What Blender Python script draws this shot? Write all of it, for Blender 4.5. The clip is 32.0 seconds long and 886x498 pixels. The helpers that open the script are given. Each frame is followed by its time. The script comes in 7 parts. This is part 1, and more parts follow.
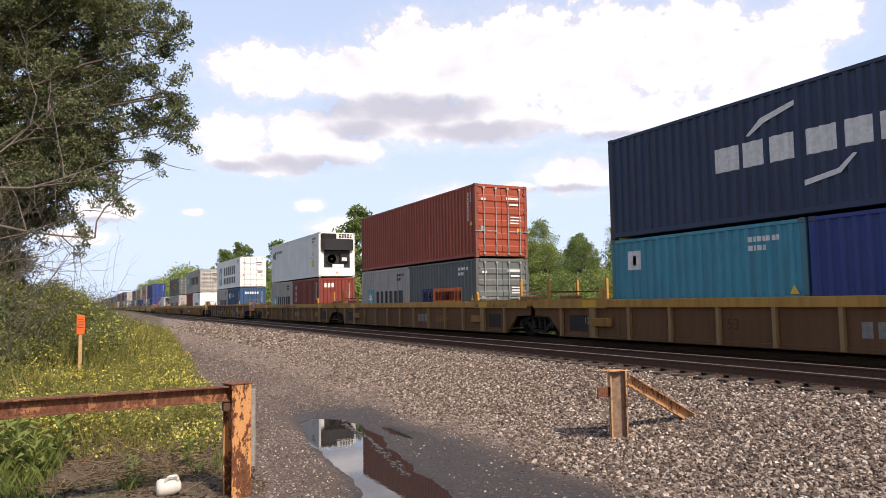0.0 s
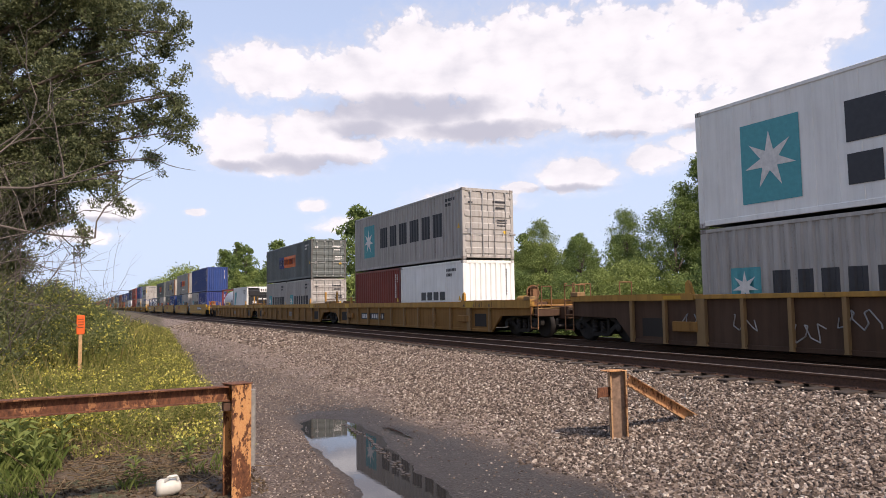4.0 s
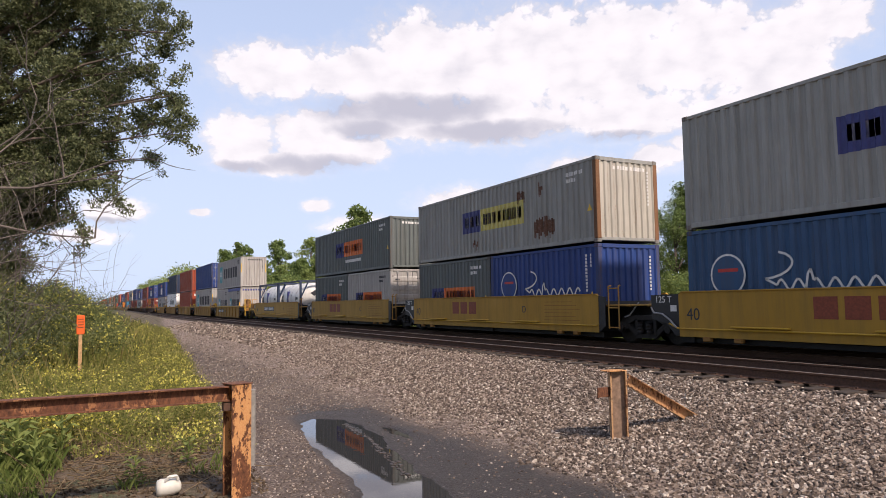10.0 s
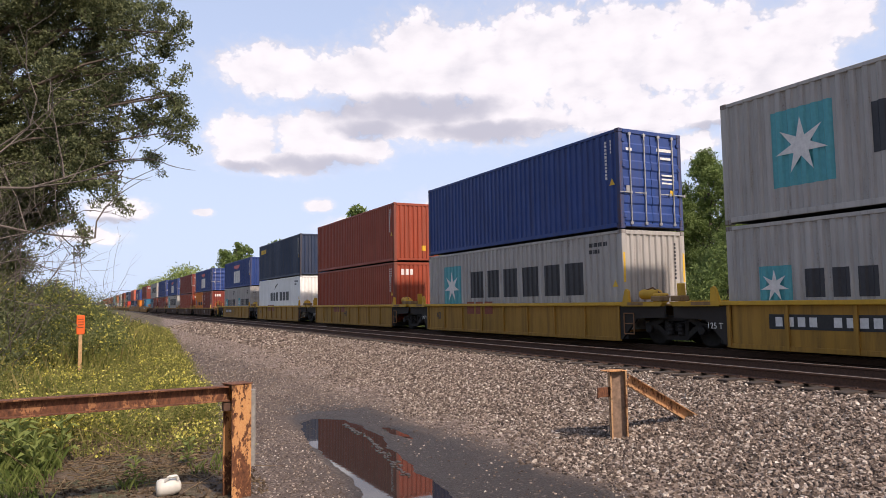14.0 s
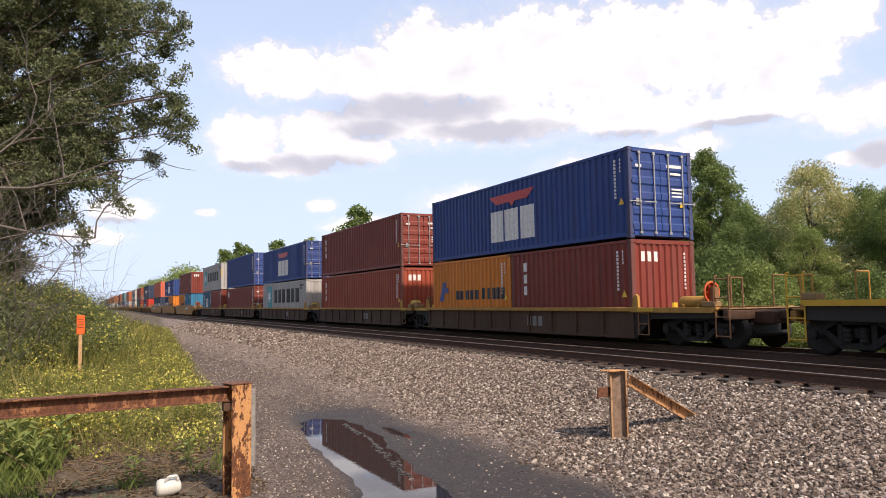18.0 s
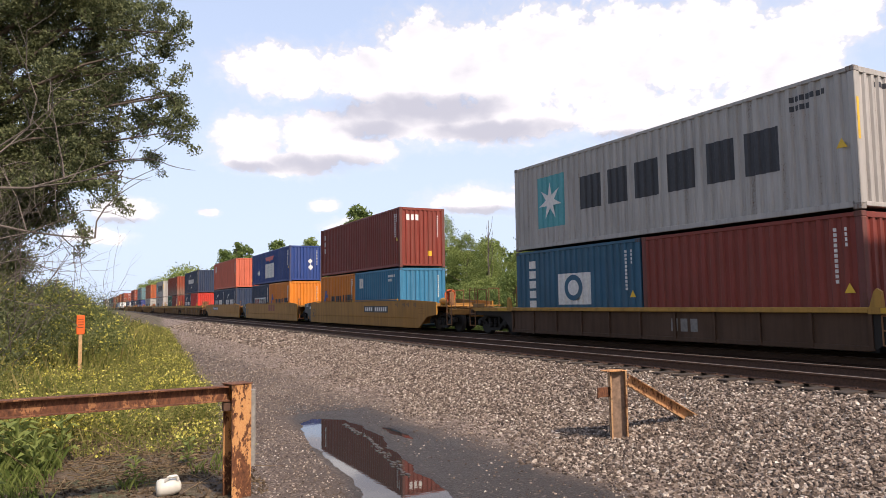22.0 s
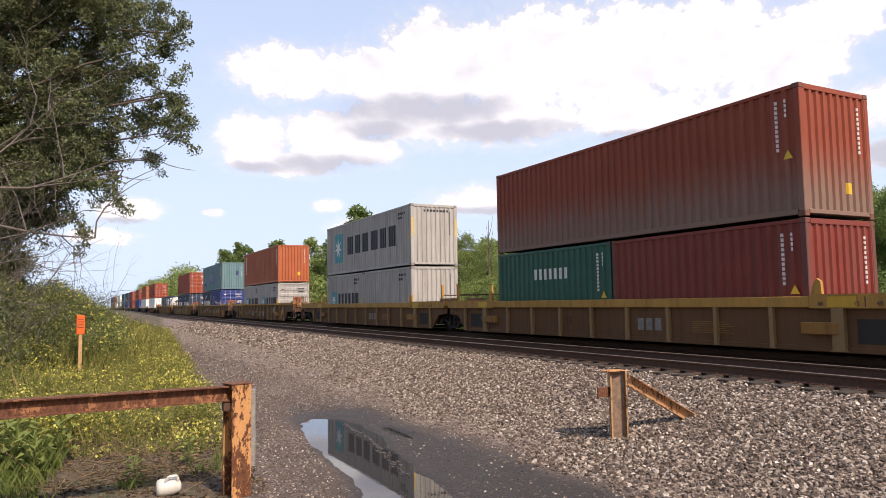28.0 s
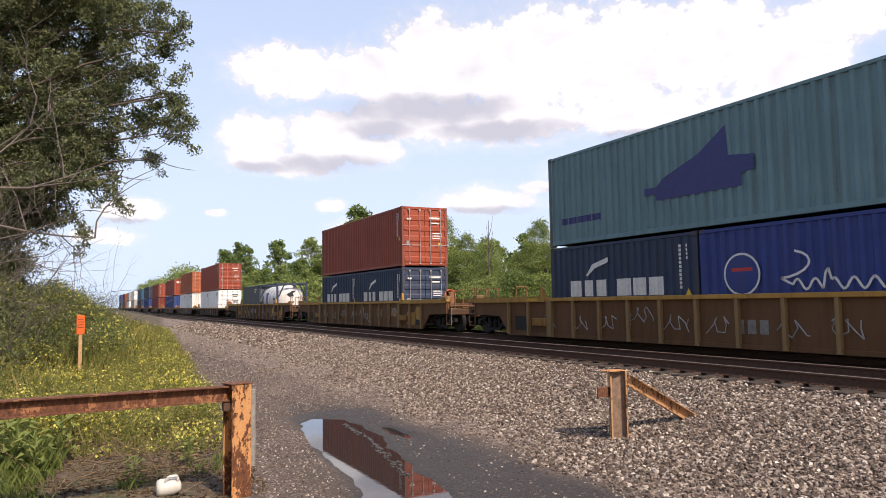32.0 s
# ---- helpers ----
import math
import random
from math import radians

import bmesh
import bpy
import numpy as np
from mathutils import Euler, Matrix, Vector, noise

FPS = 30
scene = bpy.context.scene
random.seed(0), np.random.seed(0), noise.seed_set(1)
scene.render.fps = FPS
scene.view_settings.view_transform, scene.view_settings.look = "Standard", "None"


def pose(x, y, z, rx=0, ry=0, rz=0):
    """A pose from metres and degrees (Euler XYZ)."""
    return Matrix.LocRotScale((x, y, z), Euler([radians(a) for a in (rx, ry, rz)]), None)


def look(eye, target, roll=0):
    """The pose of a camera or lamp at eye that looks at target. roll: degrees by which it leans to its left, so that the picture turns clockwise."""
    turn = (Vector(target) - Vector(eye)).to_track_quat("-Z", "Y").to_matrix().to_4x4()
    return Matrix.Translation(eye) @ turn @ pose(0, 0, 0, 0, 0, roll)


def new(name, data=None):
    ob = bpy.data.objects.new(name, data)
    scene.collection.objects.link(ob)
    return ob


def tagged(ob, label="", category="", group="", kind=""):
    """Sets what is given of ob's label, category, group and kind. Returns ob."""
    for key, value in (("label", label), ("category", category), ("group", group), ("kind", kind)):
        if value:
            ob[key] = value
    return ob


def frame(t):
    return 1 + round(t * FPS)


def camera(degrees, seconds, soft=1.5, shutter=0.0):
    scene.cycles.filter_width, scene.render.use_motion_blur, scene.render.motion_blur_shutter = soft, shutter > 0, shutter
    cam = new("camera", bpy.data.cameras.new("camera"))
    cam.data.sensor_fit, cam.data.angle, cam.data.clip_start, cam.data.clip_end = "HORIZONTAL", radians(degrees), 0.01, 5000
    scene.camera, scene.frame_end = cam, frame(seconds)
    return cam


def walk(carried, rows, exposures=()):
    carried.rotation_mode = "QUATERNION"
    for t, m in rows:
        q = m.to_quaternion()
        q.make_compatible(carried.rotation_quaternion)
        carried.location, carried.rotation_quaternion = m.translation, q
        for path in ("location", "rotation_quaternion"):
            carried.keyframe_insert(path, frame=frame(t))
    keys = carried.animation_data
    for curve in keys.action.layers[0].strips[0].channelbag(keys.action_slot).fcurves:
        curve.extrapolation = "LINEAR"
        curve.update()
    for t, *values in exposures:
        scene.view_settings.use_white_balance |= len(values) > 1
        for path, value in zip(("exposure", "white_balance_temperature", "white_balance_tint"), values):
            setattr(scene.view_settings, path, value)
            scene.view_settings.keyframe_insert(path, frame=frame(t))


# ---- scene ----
import collections

cam = camera(64.83, 32.0, soft=0.5)
EYE = Vector((0, 0, 1.25))
YAW, PITCH, ROLL = radians(27.68), radians(4.345), -0.907
AIM = Vector((-math.cos(YAW) * math.cos(PITCH), math.sin(YAW) * math.cos(PITCH), math.sin(PITCH)))
VIEW = look(EYE, EYE + AIM, ROLL)
walk(cam, [(0, VIEW), (32, VIEW)],
     exposures=[(0, 0.42, 7050, 19), (2.3, 0.42, 7050, 19), (2.9, 0.26, 6950, 21), (14.6, 0.26, 6950, 21), (16.4, 0.42, 7050, 19), (32, 0.42, 7050, 19)])

# ---- world, sun ----
SUN_AZ, SUN_EL = radians(11), radians(45)
SUN_DIR = Vector((math.cos(SUN_EL) * math.cos(SUN_AZ), math.cos(SUN_EL) * math.sin(SUN_AZ), math.sin(SUN_EL)))
world = bpy.data.worlds.new("sky")
scene.world = world
world.use_nodes = True
wn = world.node_tree
sky = wn.nodes.new("ShaderNodeTexSky")
sky.sky_type, sky.sun_disc = "NISHITA", False
sky.sun_elevation, sky.sun_rotation = SUN_EL, math.pi / 2 - SUN_AZ
sky.air_density, sky.dust_density, sky.ozone_density = 1.0, 1.5, 1.0
wn.nodes["Background"].inputs["Strength"].default_value = 0.10
wn.links.new(sky.outputs[0], wn.nodes["Background"].inputs["Color"])
sun_data = bpy.data.lights.new("sun", "SUN")
sun_data.energy, sun_data.angle, sun_data.color = 3.5, radians(2.5), (1.0, 0.93, 0.82)
sun = new("sun", sun_data)
sun.matrix_world = look(SUN_DIR * 100, (0, 0, 0))

# ---- materials ----
MATS = {}


def nodes_of(name):
    m = bpy.data.materials.new(name)
    m.use_nodes = True
    return m, m.node_tree, m.node_tree.nodes["Principled BSDF"]


def node(tree, kind, **values):
    n = tree.nodes.new(kind)
    for key, value in values.items():
        n.inputs[key.replace("_", " ")].default_value = value
    return n


def ramp(tree, src, stops):
    n = tree.nodes.new("ShaderNodeValToRGB")
    while len(n.color_ramp.elements) < len(stops):
        n.color_ramp.elements.new(0.5)
    for e, (p, c) in zip(n.color_ramp.elements, stops):
        e.position = p
        e.color = (c, c, c, 1) if isinstance(c, (int, float)) else (*c, 1)
    tree.links.new(src, n.inputs[0])
    return n.outputs[0]


def blend(tree, fac, a, b, how="MIX"):
    n = tree.nodes.new("ShaderNodeMix")
    n.data_type, n.blend_type = "RGBA", how
    for value, sock in ((fac, n.inputs[0]), (a, n.inputs[6]), (b, n.inputs[7])):
        if isinstance(value, (int, float)):
            sock.default_value = value
        elif isinstance(value, tuple):
            sock.default_value = (*value, 1)
        else:
            tree.links.new(value, sock)
    return n.outputs[2]


def scaled(tree, scale, src="Object"):
    c = tree.nodes.new("ShaderNodeTexCoord")
    m = tree.nodes.new("ShaderNodeMapping")
    m.inputs["Scale"].default_value = scale
    tree.links.new(c.outputs[src], m.inputs[0])
    return m.outputs[0]


def noisy(tree, vec, scale, detail=5.0, rough=0.6):
    n = node(tree, "ShaderNodeTexNoise", Scale=scale, Detail=detail, Roughness=rough)
    tree.links.new(vec, n.inputs["Vector"])
    return n.outputs["Fac"]


def bump(tree, height, strength, distance, shader):
    b = node(tree, "ShaderNodeBump", Strength=strength, Distance=distance)
    tree.links.new(height, b.inputs["Height"])
    tree.links.new(b.outputs[0], shader.inputs["Normal"])


def paint(name, base, rough=0.5, rust=0.3, dirt=0.35, rust_colour=(0.13, 0.055, 0.025), dirt_colour=(0.10, 0.085, 0.065), metal=0.0):
    """Weathered paint on steel: broad fading, streaks that run down, rust spots."""
    if name in MATS:
        return MATS[name]
    m, t, s = nodes_of(name)
    big = noisy(t, scaled(t, (0.6, 0.6, 0.6)), 1.3, 4)
    streak = noisy(t, scaled(t, (3.2, 3.2, 0.22)), 1.6, 6, 0.7)
    fine = noisy(t, scaled(t, (1, 1, 1)), 38, 4)
    info = t.nodes.new("ShaderNodeObjectInfo")
    col = blend(t, ramp(t, big, [(0.3, 0.0), (0.75, 1.0)]), base, tuple(min(1, c * 1.18 + 0.012) for c in base))
    col = blend(t, ramp(t, info.outputs["Random"], [(0, 0.0), (1, 0.22)]), col, tuple(c * 0.72 for c in base))
    dm = ramp(t, streak, [(0.42, 0.0), (0.78, dirt)])
    col = blend(t, dm, col, dirt_colour)
    spots = blend(t, 0.5, streak, fine)
    rm = ramp(t, spots, [(0.66 - 0.16 * rust, 0.0), (0.74 - 0.1 * rust, min(1, rust * 2.2))])
    col = blend(t, rm, col, rust_colour)
    t.links.new(col, s.inputs["Base Color"])
    t.links.new(ramp(t, streak, [(0.3, rough), (0.8, min(1, rough + 0.25))]), s.inputs["Roughness"])
    s.inputs["Metallic"].default_value, s.inputs["Specular IOR Level"].default_value = metal, 0.38
    bump(t, blend(t, 0.4, fine, streak), 0.12, 0.01, s)
    m["base"] = base
    MATS[name] = m
    return m


def plain(name, base, rough=0.6, metal=0.0, grain=20, amount=0.25):
    if name in MATS:
        return MATS[name]
    m, t, s = nodes_of(name)
    n = noisy(t, scaled(t, (1, 1, 1)), grain, 6)
    col = blend(t, ramp(t, n, [(0.3, 0.0), (0.7, 1.0)]), tuple(c * (1 - amount) for c in base), tuple(min(1, c * (1 + amount)) for c in base))
    t.links.new(col, s.inputs["Base Color"])
    s.inputs["Roughness"].default_value, s.inputs["Metallic"].default_value = rough, metal
    bump(t, n, 0.15, 0.01, s)
    MATS[name] = m
    return m


def leaf_mat(name, dark, light, yellow=None):
    m = bpy.data.materials.new(name)
    m.use_nodes = True
    t = m.node_tree
    s = t.nodes["Principled BSDF"]
    g = t.nodes.new("ShaderNodeNewGeometry")
    info = t.nodes.new("ShaderNodeObjectInfo")
    stops = [(0.0, dark), (0.55, tuple((a + b) / 2 for a, b in zip(dark, light))), (1.0, light)]
    if yellow:
        stops = [(0.0, dark), (0.6, light), (1.0, yellow)]
    col = ramp(t, g.outputs["Random Per Island"], stops)
    col = blend(t, ramp(t, info.outputs["Random"], [(0, 0.0), (1, 0.3)]), col, light)
    t.links.new(col, s.inputs["Base Color"])
    s.inputs["Roughness"].default_value, s.inputs["Specular IOR Level"].default_value = 0.7, 0.2
    tr = t.nodes.new("ShaderNodeBsdfTranslucent")
    t.links.new(col, tr.inputs[0])
    mx = t.nodes.new("ShaderNodeMixShader")
    mx.inputs[0].default_value = 0.4
    t.links.new(s.outputs[0], mx.inputs[1])
    t.links.new(tr.outputs[0], mx.inputs[2])
    t.links.new(mx.outputs[0], t.nodes["Material Output"].inputs[0])
    return m


def ground_mat():
    """Gravel road, ballast, mud by the puddle, soil under the weeds and grass beyond the tracks."""
    m, t, s = nodes_of("ground")
    pos = scaled(t, (1, 1, 1))
    sep = t.nodes.new("ShaderNodeSeparateXYZ")
    t.links.new(pos, sep.inputs[0])
    wob = noisy(t, pos, 0.9, 5)

    def math_(op, a, b):
        n = t.nodes.new("ShaderNodeMath")
        n.operation = op
        for i, v in enumerate((a, b)):
            if isinstance(v, (int, float)):
                n.inputs[i].default_value = v
            else:
                t.links.new(v, n.inputs[i])
        return n.outputs[0]

    def band(src, lo, hi):
        n = t.nodes.new("ShaderNodeMapRange")
        n.interpolation_type = "SMOOTHSTEP"
        n.inputs[1].default_value, n.inputs[2].default_value = lo, hi
        t.links.new(src, n.inputs[0])
        return n.outputs[0]
    y = math_("ADD", sep.outputs[1], math_("MULTIPLY", math_("SUBTRACT", wob, 0.5), 1.6))
    v1 = t.nodes.new("ShaderNodeTexVoronoi")
    v1.inputs["Scale"].default_value = 21
    t.links.new(pos, v1.inputs["Vector"])
    v2 = t.nodes.new("ShaderNodeTexVoronoi")
    v2.inputs["Scale"].default_value = 34
    t.links.new(pos, v2.inputs["Vector"])
    tone1 = t.nodes.new("ShaderNodeSeparateColor")
    t.links.new(v1.outputs["Color"], tone1.inputs[0])
    tone2 = t.nodes.new("ShaderNodeSeparateColor")
    t.links.new(v2.outputs["Color"], tone2.inputs[0])
    ballast = ramp(t, tone1.outputs[0], [(0.0, (0.05, 0.033, 0.024)), (0.5, (0.18, 0.127, 0.096)), (0.85, (0.31, 0.24, 0.19)), (1.0, (0.50, 0.42, 0.36))])
    road = ramp(t, tone2.outputs[0], [(0.0, (0.055, 0.039, 0.030)), (0.6, (0.13, 0.095, 0.074)), (0.92, (0.21, 0.162, 0.131)), (1.0, (0.34, 0.285, 0.24))])
    fine = noisy(t, pos, 7, 6)
    road = blend(t, ramp(t, noisy(t, scaled(t, (0.25, 1.3, 1)), 1.2, 5), [(0.38, 0.0), (0.66, 0.8)]), road, (0.075, 0.056, 0.044))
    soil = blend(t, ramp(t, fine, [(0.35, 0.0), (0.65, 1.0)]), (0.07, 0.046, 0.028), (0.165, 0.118, 0.075))
    grass = blend(t, ramp(t, fine, [(0.35, 0.0), (0.65, 1.0)]), (0.035, 0.06, 0.015), (0.10, 0.12, 0.04))
    col = blend(t, band(y, 5.0, 6.6), road, ballast)
    # mud round the puddle
    mud_x, mud_y = math_("MULTIPLY", sep.outputs[0], 1 / 1.385), math_("MULTIPLY", sep.outputs[1], 1 / 1.385)
    mx_ = band(math_("ADD", mud_x, math_("MULTIPLY", wob, 1.5)), -10.3, -9.6)
    mud = math_("MULTIPLY", math_("MULTIPLY", mx_, band(math_("ADD", math_("ADD", mud_y, math_("MULTIPLY", math_("ADD", mud_x, 5.0), 0.17)), math_("MULTIPLY", wob, 0.6)), 2.12, 2.36)),
                math_("SUBTRACT", 1.0, band(math_("ADD", mud_y, math_("MULTIPLY", wob, 1.0)), 4.1, 4.7)))
    col = blend(t, math_("MULTIPLY", mud, 0.93), col, blend(t, ramp(t, tone2.outputs[1], [(0.955, 0.0), (1.0, 1.0)]), (0.036, 0.027, 0.020), (0.19, 0.15, 0.12)))
    # soil and grass on the camera's side of the road
    edge = math_("ADD", y, math_("MULTIPLY", sep.outputs[0], 0.09))
    side = math_("SUBTRACT", 1.0, band(edge, 0.5, 1.3))
    col = blend(t, side, col, blend(t, math_("MULTIPLY", band(noisy(t, pos, 1.6, 5), 0.45, 0.62), 0.55), soil, grass))
    # oily bed of the two tracks, blackened further with painted shade under the train
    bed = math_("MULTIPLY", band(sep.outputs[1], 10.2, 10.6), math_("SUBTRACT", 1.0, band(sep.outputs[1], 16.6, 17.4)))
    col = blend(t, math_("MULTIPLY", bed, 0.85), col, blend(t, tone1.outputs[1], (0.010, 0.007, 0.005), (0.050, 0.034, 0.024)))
    col = blend(t, band(y, 18.5, 20.5), col, grass)
    t.links.new(col, s.inputs["Base Color"])
    t.links.new(blend(t, mud, (0.92, 0.92, 0.92), (0.55, 0.55, 0.55)), s.inputs["Roughness"])
    h = blend(t, band(y, 5.0, 6.6), v2.outputs["Distance"], v1.outputs["Distance"])
    bump(t, h, 0.7, 0.03, s)
    return m


def water_mat():
    m, t, s = nodes_of("puddle water")
    s.inputs["Base Color"].default_value = (0.03, 0.026, 0.022, 1)
    s.inputs["Roughness"].default_value = 0.015
    s.inputs["IOR"].default_value = 1.6
    s.inputs["Specular IOR Level"].default_value = 1.0
    bump(t, noisy(t, scaled(t, (1, 1, 1)), 9, 3), 0.02, 0.01, s)
    return m


GROUND, WATER = ground_mat(), water_mat()
LEAF_NEAR = leaf_mat("near tree leaf", (0.060, 0.078, 0.038), (0.235, 0.255, 0.12))
LEAF_FAR = leaf_mat("far tree leaf", (0.125, 0.175, 0.050), (0.33, 0.39, 0.125))
LEAF_DARK = leaf_mat("dark tree leaf", (0.095, 0.145, 0.045), (0.235, 0.305, 0.10))
LEAF_PALE = leaf_mat("pale tree leaf", (0.27, 0.31, 0.12), (0.46, 0.45, 0.20), (0.66, 0.56, 0.27))
WEED = leaf_mat("weed leaf", (0.085, 0.11, 0.03), (0.27, 0.275, 0.07), (0.42, 0.34, 0.14))
BUSH = leaf_mat("bush leaf", (0.075, 0.10, 0.034), (0.24, 0.26, 0.095))
HERB = leaf_mat("broad leaf", (0.085, 0.135, 0.03), (0.25, 0.29, 0.085))
FLOWER = leaf_mat("yellow petal", (0.62, 0.54, 0.08), (0.84, 0.78, 0.22))
SOIL = leaf_mat("soil crumb", (0.045, 0.03, 0.018), (0.16, 0.115, 0.075), (0.30, 0.22, 0.14))
DRY = leaf_mat("dry stalk", (0.16, 0.11, 0.06), (0.33, 0.24, 0.14))
BARK = plain("bark", (0.11, 0.085, 0.065), 0.9, 0, 14, 0.4)
TWIG = plain("bare grey wood", (0.125, 0.104, 0.088), 0.9, 0, 20, 0.3)
STEEL = plain("worn rail steel", (0.20, 0.165, 0.14), 0.5, 0.2, 9, 0.2)
RAIL_RUST = plain("rusted rail steel", (0.085, 0.042, 0.025), 0.85, 0, 30, 0.35)
# ties and running gear: own dark colour, deepened with the shade below the cars
TIE = plain("creosoted timber", (0.045, 0.033, 0.025), 0.9, 0, 12, 0.4)
GREASE = plain("greasy black iron", (0.009, 0.008, 0.007), 0.6, 0.2, 12, 0.5)
WHEEL = plain("dusty wheel iron", (0.016, 0.012, 0.009), 0.75, 0.0, 12, 0.5)


def flaking(name, worn, coat, pale, keep, stretch=(5, 5, 1.7), foot=-9.0):
    """Old paint that has flaked off rusted steel: long patches of coat, bare dark rust between, pale chipped rims."""
    m, t, s = nodes_of(name)
    broad = noisy(t, scaled(t, stretch), 1.5, 8, 0.68)
    chips = noisy(t, scaled(t, (1, 1, 0.6)), 26, 6, 0.7)
    fine = noisy(t, scaled(t, (1, 1, 1)), 90, 4)
    mask = blend(t, 0.38, broad, chips)
    sep = t.nodes.new("ShaderNodeSeparateXYZ")
    t.links.new(scaled(t, (1, 1, 1)), sep.inputs[0])
    rise = t.nodes.new("ShaderNodeMapRange")  # paint has gone from the foot
    rise.inputs[1].default_value, rise.inputs[2].default_value, rise.inputs[3].default_value, rise.inputs[4].default_value = foot, foot + 0.5, 0.86, 1.0
    t.links.new(sep.outputs[2], rise.inputs[0])
    lift = t.nodes.new("ShaderNodeMath")
    lift.operation = "MULTIPLY"
    t.links.new(mask, lift.inputs[0])
    t.links.new(rise.outputs[0], lift.inputs[1])
    mask = lift.outputs[0]
    rust = ramp(t, chips, [(0.30, tuple(c * 0.35 for c in worn)), (0.5, worn), (0.72, tuple(c * 1.9 for c in worn))])
    skin = blend(t, ramp(t, fine, [(0.35, 0.0), (0.7, 1.0)]), coat, pale)
    edge = ramp(t, mask, [(keep - 0.012, 0.0), (keep + 0.012, 1.0)])
    t.links.new(blend(t, edge, rust, skin), s.inputs["Base Color"])
    s.inputs["Roughness"].default_value = 0.9
    bump(t, blend(t, 0.5, edge, chips), 0.6, 0.004, s)
    MATS[name] = m
    return m


GATE = flaking("rusted gate steel", (0.13, 0.050, 0.024), (0.27, 0.115, 0.048), (0.36, 0.175, 0.08), 0.56, (2, 2, 2))
POST = flaking("flaking orange post", (0.13, 0.048, 0.02), (0.47, 0.20, 0.065), (0.60, 0.33, 0.14), 0.475, (6, 6, 2.2), 0.22)
LATCH = flaking("flaking tan post", (0.16, 0.075, 0.038), (0.44, 0.22, 0.09), (0.56, 0.36, 0.20), 0.47)
BLACK = plain("black paint", (0.018, 0.018, 0.02), 0.5, 0, 15, 0.3)
WHITE = plain("white paint", (0.74, 0.73, 0.70), 0.5, 0, 12, 0.1)
GREY = plain("grey paint", (0.30, 0.30, 0.30), 0.5, 0, 12, 0.15)

# ---- mesh building ----


class Geo:
    """Vertices and faces gathered for one mesh."""

    def __init__(self):
        self.v, self.f = [], []

    def add(self, verts, faces):
        n = len(self.v)
        self.v += [tuple(p) for p in verts]
        self.f += [tuple(i + n for i in f) for f in faces]
        return self

    def box(self, x0, x1, y0, y1, z0, z1):
        v = [(x, y, z) for z in (z0, z1) for y in (y0, y1) for x in (x0, x1)]
        return self.add(v, [(0, 2, 3, 1), (4, 5, 7, 6), (0, 1, 5, 4), (2, 6, 7, 3), (0, 4, 6, 2), (1, 3, 7, 5)])

    def soft_box(self, x0, x1, y0, y1, z0, z1, c=0.01):
        """A box with chamfered edges."""
        v, f = [], []
        for sz in (0, 1):
            for sy in (0, 1):
                for sx in (0, 1):
                    x, y, z = (x0, x1)[sx], (y0, y1)[sy], (z0, z1)[sz]
                    dx, dy, dz = c * (1 - 2 * sx), c * (1 - 2 * sy), c * (1 - 2 * sz)
                    v += [(x, y + dy, z + dz), (x + dx, y, z + dz), (x + dx, y + dy, z)]

        def i(sx, sy, sz, k):
            return ((sz * 2 + sy) * 2 + sx) * 3 + k
        for s in (0, 1):
            f += [tuple(i(s, a, b, 0) for a, b in ((0, 0), (1, 0), (1, 1), (0, 1))), tuple(i(a, s, b, 1) for a, b in ((0, 0), (1, 0), (1, 1), (0, 1))),
                  tuple(i(a, b, s, 2) for a, b in ((0, 0), (1, 0), (1, 1), (0, 1)))]
            for r in (0, 1):
                f += [(i(0, s, r, 1), i(1, s, r, 1), i(1, s, r, 2), i(0, s, r, 2)), (i(s, 0, r, 0), i(s, 1, r, 0), i(s, 1, r, 2), i(s, 0, r, 2)),
                      (i(s, r, 0, 0), i(s, r, 1, 0), i(s, r, 1, 1), i(s, r, 0, 1))]
                for q in (0, 1):
                    f.append((i(s, r, q, 0), i(s, r, q, 1), i(s, r, q, 2)))
        return self.add(v, f)

    def prism(self, poly, y0, y1):
        """A polygon in the xz plane, drawn out from y0 to y1."""
        n = len(poly)
        v = [(x, y0, z) for x, z in poly] + [(x, y1, z) for x, z in poly]
        return self.add(v, [tuple(range(n)), tuple(range(2 * n - 1, n - 1, -1))] + [(i, (i + 1) % n, n + (i + 1) % n, n + i) for i in range(n)])

    def prism_x(self, poly, x0, x1):
        """A polygon in the yz plane, drawn out from x0 to x1."""
        n = len(poly)
        v = [(x0, y, z) for y, z in poly] + [(x1, y, z) for y, z in poly]
        return self.add(v, [tuple(range(n)), tuple(range(2 * n - 1, n - 1, -1))] + [(i, (i + 1) % n, n + (i + 1) % n, n + i) for i in range(n)])

    def rod(self, a, b, r, n=8, r2=None):
        a, b = Vector(a), Vector(b)
        q = (b - a).to_track_quat("Z", "Y").to_matrix()
        r2 = r if r2 is None else r2
        ring = [q @ Vector((math.cos(k * 2 * math.pi / n), math.sin(k * 2 * math.pi / n), 0)) for k in range(n)]
        v = [a + p * r for p in ring] + [b + p * r2 for p in ring]
        return self.add(v, [tuple(range(n - 1, -1, -1)), tuple(range(n, 2 * n))] + [(i, (i + 1) % n, n + (i + 1) % n, n + i) for i in range(n)])

    def pipe(self, pts, r, n=6, taper=None):
        for k in range(len(pts) - 1):
            r0 = r if taper is None else r + (taper - r) * k / (len(pts) - 1)
            r1 = r if taper is None else r + (taper - r) * (k + 1) / (len(pts) - 1)
            self.rod(pts[k], pts[k + 1], r0, n, r1)
        return self

